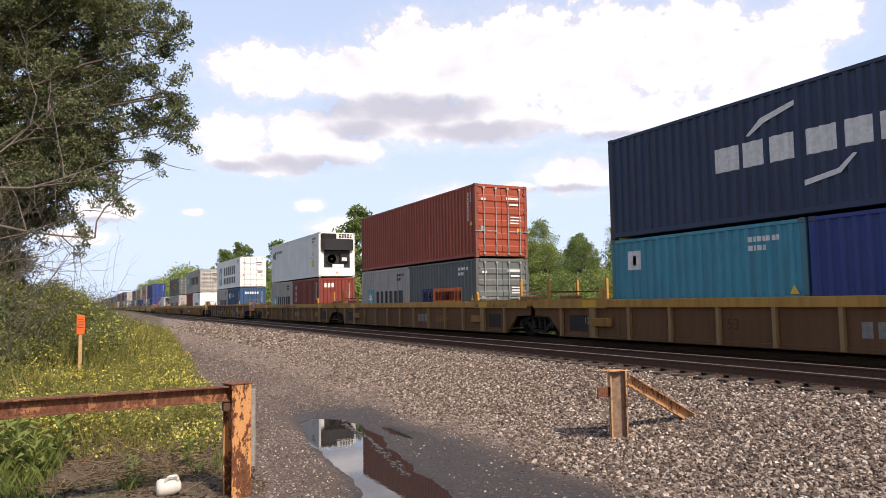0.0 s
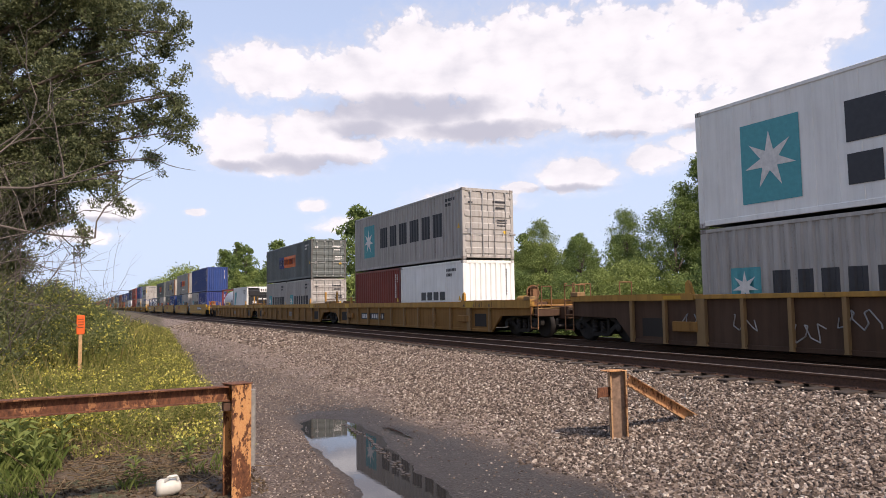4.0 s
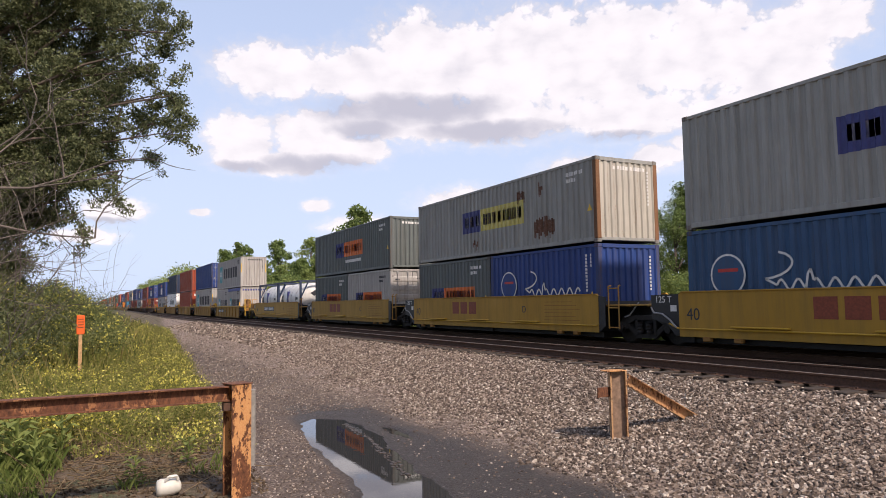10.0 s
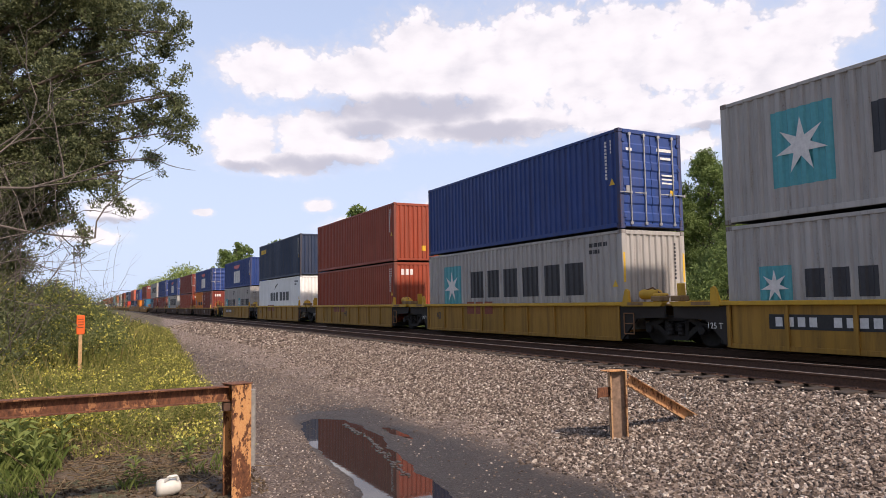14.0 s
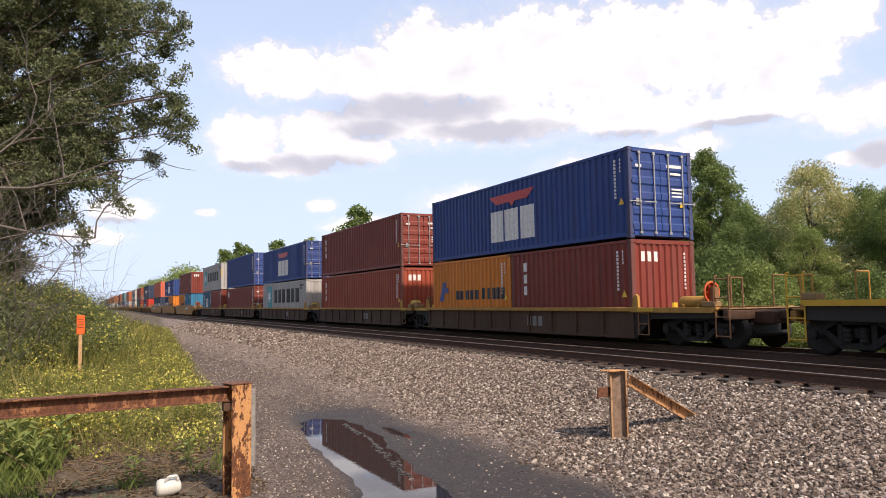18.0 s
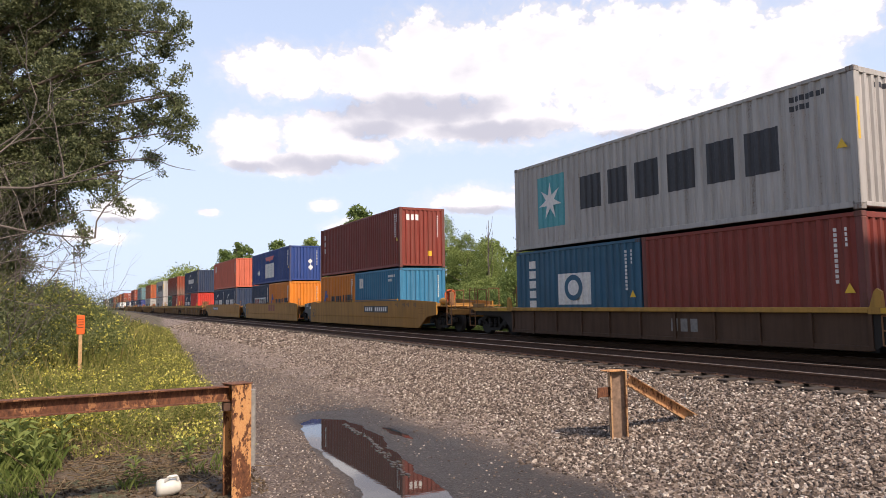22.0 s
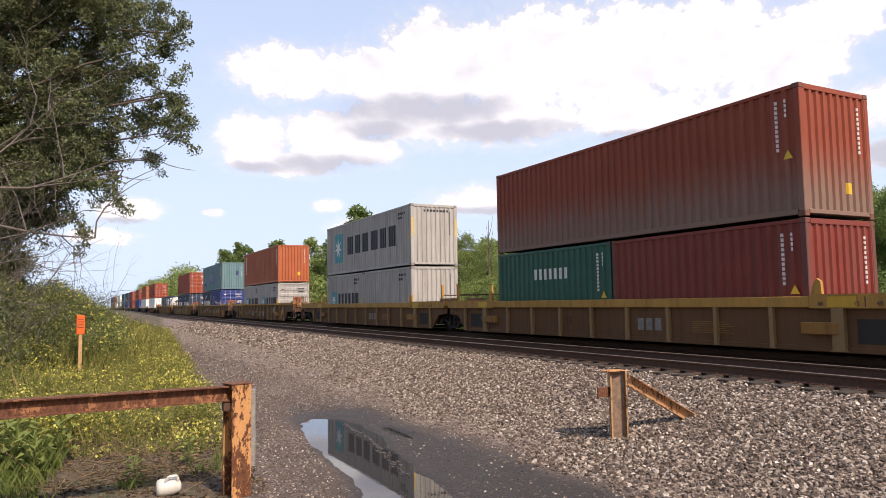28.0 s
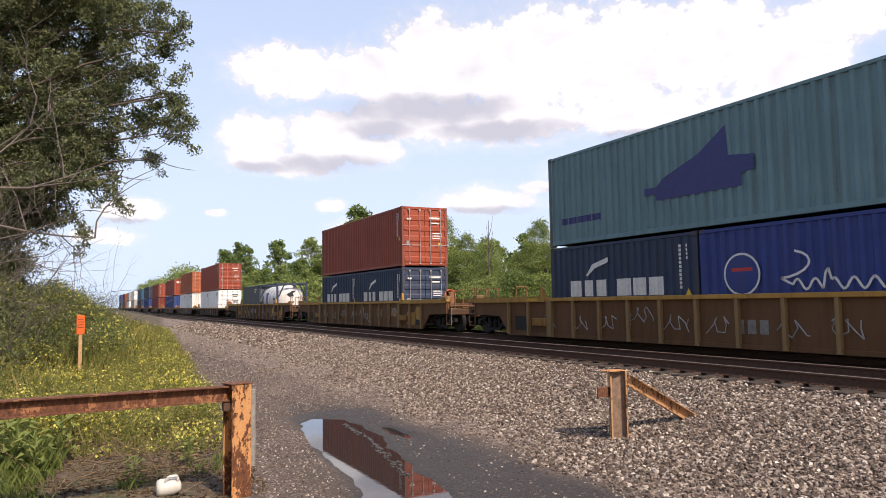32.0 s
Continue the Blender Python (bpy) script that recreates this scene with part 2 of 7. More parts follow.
    def lathe(self, axis_point, axis, profile, n=24):
        """A profile of (along, radius) turned round an axis."""
        q = Vector(axis).to_track_quat("Z", "Y").to_matrix()
        v = [Vector(axis_point) + q @ Vector((r * math.cos(k * 2 * math.pi / n), r * math.sin(k * 2 * math.pi / n), a)) for a, r in profile for k in range(n)]
        m = len(profile)
        f = [(j * n + k, j * n + (k + 1) % n, (j + 1) * n + (k + 1) % n, (j + 1) * n + k) for j in range(m - 1) for k in range(n)]
        return self.add(v, f + [tuple(range(n - 1, -1, -1)), tuple(range((m - 1) * n, m * n))])

    def mesh(self, name, smooth=False):
        me = bpy.data.meshes.new(name)
        me.from_pydata(self.v, [], self.f)
        bm = bmesh.new()
        bm.from_mesh(me)
        bmesh.ops.recalc_face_normals(bm, faces=bm.faces)
        bm.to_mesh(me)
        bm.free()
        if smooth:
            me.polygons.foreach_set("use_smooth", [True] * len(me.polygons))
        return me


def quick_mesh(name, verts, faces):
    """A mesh from arrays, for leaves and stones."""
    me = bpy.data.meshes.new(name)
    me.from_pydata(np.asarray(verts).tolist(), [], np.asarray(faces).tolist())
    return me


CACHE = {}


def kept(key, make):
    if key not in CACHE:
        CACHE[key] = make()
    return CACHE[key]


SPARE = []  # filled while the far tail of the train is built, which stays too far off for its smallest parts
SMALL = ("corner_casting", "hinge", "spring", "bearing_cap", "rung", "handle", "far_ribs", "rib", "floor_beam", "grab_iron", "corner_pad", "paint_patch", "guide_post", "code_bars", "warning_sticker", "axle")


def part(name, geo, material, parent, label="", at=None, smooth=False):
    """Links a mesh as one object under a thing or a part; a mesh may be shared, so the material sits on the object."""
    if SPARE and name in SMALL:
        return None
    me = geo.mesh(name, smooth) if isinstance(geo, Geo) else geo
    ob = new(name, me)
    if not me.materials:
        me.materials.append(material)
    elif me.materials[0] != material:
        ob.material_slots[0].link = "OBJECT"
        ob.material_slots[0].material = material
    if parent is not None:
        ob.parent = parent
    if at is not None:
        ob.matrix_basis = at
    if label:
        ob["label"] = label
    return ob


def thing(name, m, label, category, group="", kind=""):
    ob = new(name)
    ob.empty_display_size = 0.2
    ob.matrix_basis = m
    return tagged(ob, label, category, group, kind)


def text_mesh(body, size):
    def make():
        c = bpy.data.curves.new("writing", "FONT")
        c.body, c.size, c.extrude, c.align_x, c.align_y = body, size, 0.002, "CENTER", "CENTER"
        o = new("writing", c)
        me = bpy.data.meshes.new_from_object(o.evaluated_get(bpy.context.evaluated_depsgraph_get()))
        bpy.data.objects.remove(o)
        return me
    return kept(("text", body, size), make)


def smooth_step(a, b, x):
    u = np.clip((x - a) / (b - a), 0, 1)
    return u * u * (3 - 2 * u)


# ---- ground, tracks, puddle ----
WATER_Z = -0.963


def wave(x, y, f, k):
    return np.sin(x * f + k) * np.cos(y * f * 1.31 + k * 2.1) + 0.5 * np.sin(x * f * 2.3 - y * f * 1.7 + k * 3.3)


def edge_y(x):
    """Where the weedy bank meets the road."""
    return 1.15 - 0.09 * x


def ground_z(x, y):
    """Road at -0.95, ballast rising to the tracks, weedy bank on the camera's side, low land behind the tracks."""
    x, y = np.asarray(x, float), np.asarray(y, float)
    z = -0.95 + 0.72 * np.clip((y - 5.9) / 4.2, 0, 1) + 0.03 * smooth_step(5.0, 5.9, y) * smooth_step(7.5, 5.9, y)
    z = z - 1.0 * smooth_step(17.2, 20.5, y)
    off = y - edge_y(x)
    z = z + 0.10 * smooth_step(0.2, -2.0, off) + 0.3 * smooth_step(-2.0, -7.0, off)
    along = [-13.5, -12.9, -12.07, -11.0, -10.4, -9.5, -8.4, -7.6, -7.0, -5.6]
    mid = np.interp(x, along, [4.05, 4.13, 4.08, 3.92, 3.83, 3.70, 3.53, 3.47, 3.35, 3.10])
    half = np.interp(x, along, [-0.20, 0.34, 0.55, 0.58, 0.51, 0.48, 0.42, 0.44, 0.40, -0.20])
    rim = np.abs(y - mid + 0.035 * wave(x, y, 3.1, 0.4) + 0.02 * wave(x, y, 9.0, 1.4)) - half
    near = (np.abs(x) < 60) & (y < 10) & (y > -8)
    calm = 0.25 + 0.75 * smooth_step(0.2, 1.2, rim)
    z = z + np.where(near, calm * (0.012 * wave(x, y, 1.3, 1.0) + 0.008 * wave(x, y, 3.7, 2.0)), 0)
    small = np.hypot((x + 11.1 + 0.9 * (y - 4.9)) / 0.75, (y - 4.9) / 0.11) + 0.12 * wave(x, y, 5.0, 1.1)
    z = z + 0.022 * smooth_step(0.15, 0.7, rim) * smooth_step(1.4, 2.4, y) * smooth_step(6.2, 5.4, y) * ((x > -16) & (x < -4))
    return z - 0.10 * smooth_step(0.09, -0.24, rim) - 0.05 * smooth_step(1.3, 0.5, small)


def build_ground():
    xs = np.unique(np.concatenate([[-3000, -1500, -800, -500], np.arange(-400, -60, 20), np.arange(-60, -17, 1.0), np.arange(-17, -4, 0.1),
                                   np.arange(-4, 30, 1.0), [40, 60, 100, 200, 500, 1500, 3000]]))
    ys = np.unique(np.concatenate([[-3000, -1500, -600, -200, -80, -40, -20], np.arange(-14, 1.6, 0.5), np.arange(1.6, 6.2, 0.08), np.arange(6.2, 21, 0.35),
                                   [22, 25, 30, 40, 60, 100, 250, 600, 1500, 3000]]))
    gx, gy = np.meshgrid(xs, ys)
    gz = ground_z(gx, gy)
    n, m = len(xs), len(ys)
    i = (np.arange(m - 1)[:, None] * n + np.arange(n - 1)[None, :]).ravel()
    me = quick_mesh("ground", np.stack([gx.ravel(), gy.ravel(), gz.ravel()], 1), np.stack([i, i + 1, i + n + 1, i + n], 1))
    me.polygons.foreach_set("use_smooth", [True] * len(me.polygons))
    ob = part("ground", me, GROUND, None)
    tagged(ob, "grey gravel road, brown ballast and weedy soil, with a muddy patch", "ground", kind="structure")
    g = Geo().add([(-14.4, 2.4, WATER_Z), (-5.2, 2.4, WATER_Z), (-5.2, 5.2, WATER_Z), (-14.4, 5.2, WATER_Z)], [(0, 1, 2, 3)])
    tagged(part("puddle", g, WATER, None), "still shallow rain puddle in the muddy wheel track", "puddle", kind="structure")


def build_debris():
    """Wet leaves and mud crumbs in a line across the puddle."""
    r, g = random.Random(21), Geo()
    for k in range(110):
        u = -12.4 + 4.2 * r.random()
        x, y = u + r.gauss(0, 0.03), float(np.interp(u, [-12.8, -10.8, -9.4, -8.2], [4.42, 4.28, 3.99, 3.76])) + r.gauss(0, 0.03)
        w = r.uniform(0.012, 0.045)
        g.soft_box(x - w, x + w, y - w * 0.6, y + w * 0.6, WATER_Z - 0.01, WATER_Z + r.uniform(0.003, 0.014), 0.003)
    tagged(part("puddle_debris", g, plain("wet mud crumbs", (0.05, 0.038, 0.03), 0.5), None), "line of wet mud and leaves in the puddle", "debris", kind="stuff")


RAIL_Y = (10.67, 12.105, 14.08, 15.515)


def build_tracks():
    prof = [(-0.075, -0.18), (0.075, -0.18), (0.075, -0.165), (0.012, -0.145), (0.012, -0.045), (0.035, -0.032), (0.036, -0.006), (0.026, 0.0), (-0.026, 0.0),
            (-0.036, -0.006), (-0.035, -0.032), (-0.012, -0.045), (-0.012, -0.145), (-0.075, -0.165)]
    for k, (a, b) in enumerate(((10.67, 12.105), (14.08, 15.515))):
        tr = thing("railway_track", Matrix.Translation((0, 0, 0)),
                   ("empty" if k == 0 else "busy") + " railway track, rusted steel rails on dark timber ties", "track", "two parallel tracks", "structure")
        for y in (a, b):
            rail = part("rail", Geo().prism_x([(y + p, z) for p, z in prof], -900, 60), RAIL_RUST, tr)
            part("running_surface", Geo().prism_x([(y - 0.027, 0.0005), (y + 0.027, 0.0005), (y + 0.022, 0.003), (y - 0.022, 0.003)], -900, 60), STEEL, rail, "worn shiny rail head")
        c = (a + b) / 2
        tie = kept("tie", lambda: Geo().soft_box(-0.115, 0.115, -1.3, 1.3, -0.19, 0, 0.012).mesh("tie"))
        for i in range(110):
            x = -58 + i * 0.53
            part("tie", tie, TIE, tr, at=pose(x, c - 0.02 + 0.03 * math.sin(i * 12.9), -0.183, 0, 0, 0.7 * math.sin(i * 7.7)))
        rest = Geo()
        for i in range(560):
            rest.box(-58.5 - i * 0.53 - 0.115, -58.5 - i * 0.53 + 0.115, c - 1.3, c + 1.3, -0.37, -0.184)
        tagged(part("far_ties", rest, TIE, tr), kind="stuff")
        for i in range(40 if k == 0 else 0):
            x = -26.2 + i * 0.53
            for y in (a,):
                part("tie_plate", kept("plate", lambda: Geo().soft_box(-0.1, 0.1, -0.17, 0.17, -0.012, 0.006, 0.004).add(
                    [(sx * 0.05, sy * 0.1 + ox, z) for sx in (-1, 1) for sy in (-1, 1) for ox in (-0.012, 0.012) for z in (0.0, 0.03)], []).box(-0.06, -0.03, -0.11, -0.08, 0, 0.03).box(
                    0.03, 0.06, 0.08, 0.11, 0, 0.03).mesh("tie_plate")), RAIL_RUST, tr, at=pose(x, y, -0.178))


STONE = None


def stone_mat():
    m, t, s = nodes_of("crushed stone")
    g = t.nodes.new("ShaderNodeNewGeometry")
    col = ramp(t, g.outputs["Random Per Island"], [(0.0, (0.035, 0.024, 0.018)), (0.35, (0.105, 0.075, 0.055)), (0.68, (0.24, 0.185, 0.145)), (0.90, (0.44, 0.365, 0.295)), (1.0, (0.70, 0.63, 0.54))])
    col = blend(t, ramp(t, noisy(t, scaled(t, (1, 1, 1)), 40, 4), [(0.4, 0.0), (0.7, 0.4)]), col, (0.14, 0.11, 0.09))
    t.links.new(col, s.inputs["Base Color"])
    s.inputs["Roughness"].default_value = 0.9
    return m


def stones(name, n, xr, yr, size, seed, density, label, mat=None):
    """Angular crushed stones lying on the ground."""
    rng = np.random.default_rng(seed)
    x = xr[0] + (xr[1] - xr[0]) * rng.random(n)
    y = yr[0] + (yr[1] - yr[0]) * rng.random(n)
    keep = rng.random(n) < density(x, y)
    x, y = x[keep], y[keep]
    n = len(x)
    r = size * (0.45 + 1.1 * rng.random(n) ** 1.7)
    base = np.array([(a, b, c) for c in (-1, 1) for b in (-1, 1) for a in (-1, 1)], float)
    v = base[None] * (0.62 + 0.5 * rng.random((n, 8, 3))) * np.stack([r, r * (0.6 + 0.4 * rng.random(n)), r * (0.42 + 0.3 * rng.random(n))], 1)[:, None] * 0.62
    q = rng.normal(size=(n, 4)) * np.array([1, 0.45, 0.45, 1])
    q /= np.linalg.norm(q, axis=1)[:, None]
    w, a, b, c = q.T
    R = np.stack([1 - 2 * (b * b + c * c), 2 * (a * b - c * w), 2 * (a * c + b * w), 2 * (a * b + c * w), 1 - 2 * (a * a + c * c), 2 * (b * c - a * w),
                  2 * (a * c - b * w), 2 * (b * c + a * w), 1 - 2 * (a * a + b * b)], 1).reshape(n, 3, 3)
    v = np.einsum("nij,nkj->nki", R, v) + np.stack([x, y, ground_z(x, y) + r * 0.14], 1)[:, None]
    f = np.array([(0, 2, 3, 1), (4, 5, 7, 6), (0, 1, 5, 4), (2, 6, 7, 3), (0, 4, 6, 2), (1, 3, 7, 5)])
    faces = (np.arange(n)[:, None, None] * 8 + f[None]).reshape(-1, 4)
    tagged(part(name, quick_mesh(name, v.reshape(-1, 3), faces), mat or STONE, None), label, "gravel", kind="stuff")


def build_stones():
    global STONE
    STONE = stone_mat()

    def near(x, y):
        reach = np.hypot(x, y)
        return smooth_step(5.3, 7.0, y + 0.07 * (x + 9) + 0.4 * wave(x, y, 1.1, 0.2)) * np.clip(12.0 / np.maximum(reach, 4), 0, 1) ** 1.3
    stones("ballast_stones", 165000, (-32, -3.0), (5.0, 10.45), 0.032, 3, near, "crushed pale brown ballast stones beside the track")

    def pebbles(x, y):
        mid = np.interp(x, [-13.5, -12.9, -12.0, -11.0, -9.5, -7.6, -5.6], [4.05, 4.13, 4.08, 3.92, 3.70, 3.47, 3.1])
        muddy = (y > mid - 0.62) & (y < 5.4) & (x > -13.9)
        return smooth_step(-0.6, 0.2, y - edge_y(x)) * np.where(muddy, 0.10 * (np.abs(y - mid) > 0.66), 0.85)
    stones("road_pebbles", 38000, (-24, -5.0), (1.8, 7.2), 0.017, 5, pebbles, "small grey gravel scattered on the road")
    stones("far_road_gravel", 16000, (-60, -23), (2.5, 7.6), 0.03, 6, lambda x, y: 0.75 * smooth_step(-0.4, 0.4, y - edge_y(x)), "grey gravel further along the road")
    stones("far_ballast", 12000, (-70, -30), (7.4, 10.4), 0.065, 7, lambda x, y: 0.6 + 0 * x, "crushed ballast stones further along the track")


# ---- posts and gate ----


def beam_h(g, p, q, width, height, web=0.012, flange=0.014, up=(0, 0, 1)):
    """An H-section beam from p to q: two flanges joined by a web."""
    p, q = Vector(p), Vector(q)
    d = (q - p).normalized()
    side = d.cross(Vector(up)).normalized()
    top = side.cross(d)

    h, w, q2 = height / 2, width / 2, web / 2
    prof = [(-w, -h), (w, -h), (w, -h + flange), (q2, -h + flange), (q2, h - flange), (w, h - flange), (w, h), (-w, h), (-w, h - flange), (-q2, h - flange), (-q2, -h + flange), (-w, -h + flange)]
    n = len(prof)
    g.add([o + side * a + top * b for o in (p, q) for a, b in prof], [tuple(range(n)), tuple(range(2 * n - 1, n - 1, -1))] + [(i, (i + 1) % n, n + (i + 1) % n, n + i) for i in range(n)])
    return g


def build_gate():
    gate = thing("barrier_gate", pose(-8.38, 1.67, -0.95), "rusty orange steel barrier gate, a post with one long rail", "gate")
    a = Vector((0.26, -0.96, 0)).normalized()
    g = beam_h(Geo(), (0, 0, -0.25), (0, 0, 1.29), 0.235, 0.235, 0.016, 0.02, up=(0.96, 0.26, 0))
    part("post", g, POST, gate, "steel post with flaking orange paint")
    part("cap", Geo().soft_box(-0.13, 0.13, -0.13, 0.13, 1.292, 1.305, 0.004), GATE, gate, at=pose(0, 0, 0, 0, 0, 15))
    p0 = Vector((0.0, -0.10, 1.19))
    part("rail", beam_h(Geo(), p0, (1.27, -5.0, 1.35), 0.16, 0.17, 0.011, 0.014), GATE, gate, "rust-brown steel beam")
    part("bracket", Geo().soft_box(-0.02, 0.09, -0.17, -0.05, 1.0, 1.09, 0.006), RAIL_RUST, gate)
    part("pipe", Geo().rod((0.05, 0.165, 0.35), (0.05, 0.165, 1.22), 0.036, 12), plain("galvanised pipe", (0.30, 0.28, 0.25), 0.6, 0.3), gate, "grey galvanised pipe")
    for z in (0.37, 1.2):
        part("pipe_bracket", Geo().soft_box(0.0, 0.08, 0.02, 0.19, z - 0.012, z + 0.012, 0.003), GATE, gate)
    latch = thing("latch_post", pose(-7.95, 7.01, -0.78), "rusty orange steel latch post with a slanting brace on the gravel", "post")
    up = (0.50, 0.86, 0)
    post = part("post", beam_h(Geo(), (0, 0, -0.25), (0, 0, 0.985), 0.17, 0.24, 0.014, 0.022, up=up), LATCH, latch, "flaking orange steel post")
    part("web_plate", beam_h(Geo(), (0.004, -0.002, -0.25), (0.004, -0.002, 0.97), 0.004, 0.19, 0.024, 0.002, up=up), plain("tan weathered web", (0.24, 0.16, 0.11), 0.85, 0, 14, 0.4), post)
    part("brace", beam_h(Geo(), (0.10, 0.11, 0.86), (0.16, 1.38, 0.17), 0.15, 0.16, 0.012, 0.014, up=(0.2, 0.4, 0.9)), LATCH, latch, "slanting rusted steel brace")
    part("catch_plate", Geo().soft_box(-0.06, -0.035, -0.34, -0.10, 0.62, 0.76, 0.004), GATE, latch)
    part("top_plate", Geo().soft_box(-0.12, 0.10, -0.22, 0.10, 0.987, 1.0, 0.004), POST, latch, at=pose(0, 0, 0, 0, 0, -10))
    stake = thing("marker_stake", pose(-21.1, 0.10, -0.95), "slim wooden marker stake with an orange plastic tag", "stake")
    part("stick", Geo().soft_box(-0.03, 0.03, -0.045, 0.045, -0.1, 1.52, 0.008), plain("pale stake wood", (0.45, 0.27, 0.13), 0.8, 0, 16, 0.25), stake)
    part("tag", Geo().soft_box(-0.04, 0.05, -0.10, 0.10, 1.49, 2.0, 0.015), plain("orange plastic", (0.78, 0.12, 0.015), 0.5, 0, 8, 0.12), stake, "bright orange tag")
    for i in range(4):
        part("tag_line", Geo().box(0.051, 0.054, -0.07, 0.07, 1.66 + i * 0.075, 1.682 + i * 0.075), GATE, stake)
    jug = thing("plastic_jug", pose(-8.72, 0.97, float(ground_z(-8.72, 0.97)) + 0.01), "crushed white plastic jug lying in the weeds", "jug")
    g = Geo().lathe((0, -0.13, 0.08), (0, 1, 0), [(0, 0.05), (0.01, 0.085), (0.05, 0.10), (0.18, 0.095), (0.25, 0.07), (0.27, 0.035)], 14)
    part("body", g, plain("white plastic", (0.62, 0.60, 0.53), 0.5, 0, 10, 0.08), jug, smooth=True)
    part("grip", Geo().pipe([(0.06, -0.04, 0.16), (0.075, 0.0, 0.21), (0.065, 0.08, 0.21), (0.05, 0.1, 0.16)], 0.018), MATS["white plastic"], jug)

# ---- containers ----
HI, STD, WIDE = 2.896, 2.591, 2.438


def paint_of(key):
    table = {
        "navy": (0.017, 0.036, 0.082), "red": (0.32, 0.052, 0.020), "oxide": (0.21, 0.029, 0.017), "white": (0.84, 0.84, 0.81), "grey": (0.41, 0.39, 0.365),
        "slate": (0.115, 0.135, 0.130), "blue": (0.010, 0.046, 0.205), "royal": (0.016, 0.040, 0.20), "teal": (0.04, 0.27, 0.36), "sea": (0.125, 0.235, 0.26),
        "orange": (0.66, 0.20, 0.012), "coral": (0.58, 0.13, 0.07), "rust": (0.42, 0.105, 0.035), "green": (0.012, 0.10, 0.065), "deep": (0.018, 0.10, 0.17),
        "steel": (0.020, 0.075, 0.17), "azure": (0.02, 0.17, 0.30), "scarlet": (0.55, 0.035, 0.02), "brown": (0.24, 0.056, 0.030), "ash": (0.31, 0.31, 0.285), "pale": (0.72, 0.73, 0.70)}
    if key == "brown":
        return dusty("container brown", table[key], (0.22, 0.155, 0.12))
    worn = {"grey": 0.46, "slate": 0.36, "red": 0.34, "white": 0.2, "pale": 0.12, "sea": 0.4}.get(key, 0.26)
    dirt = {"white": 0.16, "pale": 0.2, "brown": 0.75, "grey": 0.45, "slate": 0.45, "ash": 0.45}.get(key, 0.4)
    return paint("container " + key, table[key], 0.48, worn, dirt)


DARK_STEEL = paint("dark container frame", (0.05, 0.042, 0.04), 0.6, 0.6, 0.4)
INK, LETTER_WHITE = plain("dark lettering", (0.028, 0.028, 0.034), 0.5, 0, 9, 0.2), plain("white lettering", (0.70, 0.69, 0.66), 0.5, 0, 9, 0.15)
TEAL, SIGN_RED, SIGN_YELLOW = plain("teal panel", (0.06, 0.34, 0.38), 0.5, 0, 9, 0.1), plain("red lettering", (0.50, 0.035, 0.03), 0.5, 0, 9, 0.12), plain("yellow sticker", (0.72, 0.45, 0.03), 0.5, 0, 9, 0.1)
FLAME, INDIGO, LEMON = plain("orange panel", (0.72, 0.16, 0.03), 0.5, 0, 6, 0.15), plain("indigo panel", (0.03, 0.035, 0.16), 0.5, 0, 6, 0.15), plain("lemon panel", (0.55, 0.47, 0.12), 0.5, 0, 6, 0.15)
BLUEPRINT, BROWN_PATCH, CHROME = plain("blue lettering", (0.025, 0.05, 0.22), 0.5, 0, 9, 0.1), plain("rusty patch", (0.13, 0.06, 0.035), 0.8, 0, 7, 0.4), plain("zinc bar", (0.42, 0.41, 0.40), 0.45, 0.6, 9, 0.15)


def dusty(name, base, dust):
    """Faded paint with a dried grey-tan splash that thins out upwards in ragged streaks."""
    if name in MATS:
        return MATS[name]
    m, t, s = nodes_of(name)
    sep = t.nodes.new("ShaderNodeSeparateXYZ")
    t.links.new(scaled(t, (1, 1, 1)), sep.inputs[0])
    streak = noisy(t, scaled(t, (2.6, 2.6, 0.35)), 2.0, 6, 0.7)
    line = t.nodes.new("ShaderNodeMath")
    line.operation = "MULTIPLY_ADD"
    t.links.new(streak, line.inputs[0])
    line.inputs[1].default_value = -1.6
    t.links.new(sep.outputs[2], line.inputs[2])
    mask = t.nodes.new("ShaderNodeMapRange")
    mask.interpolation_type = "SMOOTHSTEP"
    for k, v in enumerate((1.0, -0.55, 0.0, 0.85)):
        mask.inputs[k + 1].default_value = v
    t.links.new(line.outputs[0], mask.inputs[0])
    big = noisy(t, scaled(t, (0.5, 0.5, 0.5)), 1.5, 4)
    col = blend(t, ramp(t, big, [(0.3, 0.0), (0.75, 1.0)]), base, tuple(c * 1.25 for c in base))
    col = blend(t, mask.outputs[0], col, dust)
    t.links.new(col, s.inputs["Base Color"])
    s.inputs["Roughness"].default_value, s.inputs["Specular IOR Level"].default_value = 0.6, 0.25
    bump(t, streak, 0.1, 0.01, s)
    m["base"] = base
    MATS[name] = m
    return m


def folds(x0, x1, pitch, depth):
    """Break points of a folded steel sheet between x0 and x1."""
    n = max(1, round((x1 - x0) / pitch))
    p = (x1 - x0) / n
    pts = [(x0, 0.0)]
    for i in range(n):
        a = x0 + i * p
        pts += [(a + 0.25 * p, 0.0), (a + 0.39 * p, depth), (a + 0.76 * p, depth), (a + 0.90 * p, 0.0)]
    pts.append((x1, 0.0))
    return pts


def side_fold(length):
    return folds(-length / 2 + 0.12, length / 2 - 0.12, 0.28, 0.040)


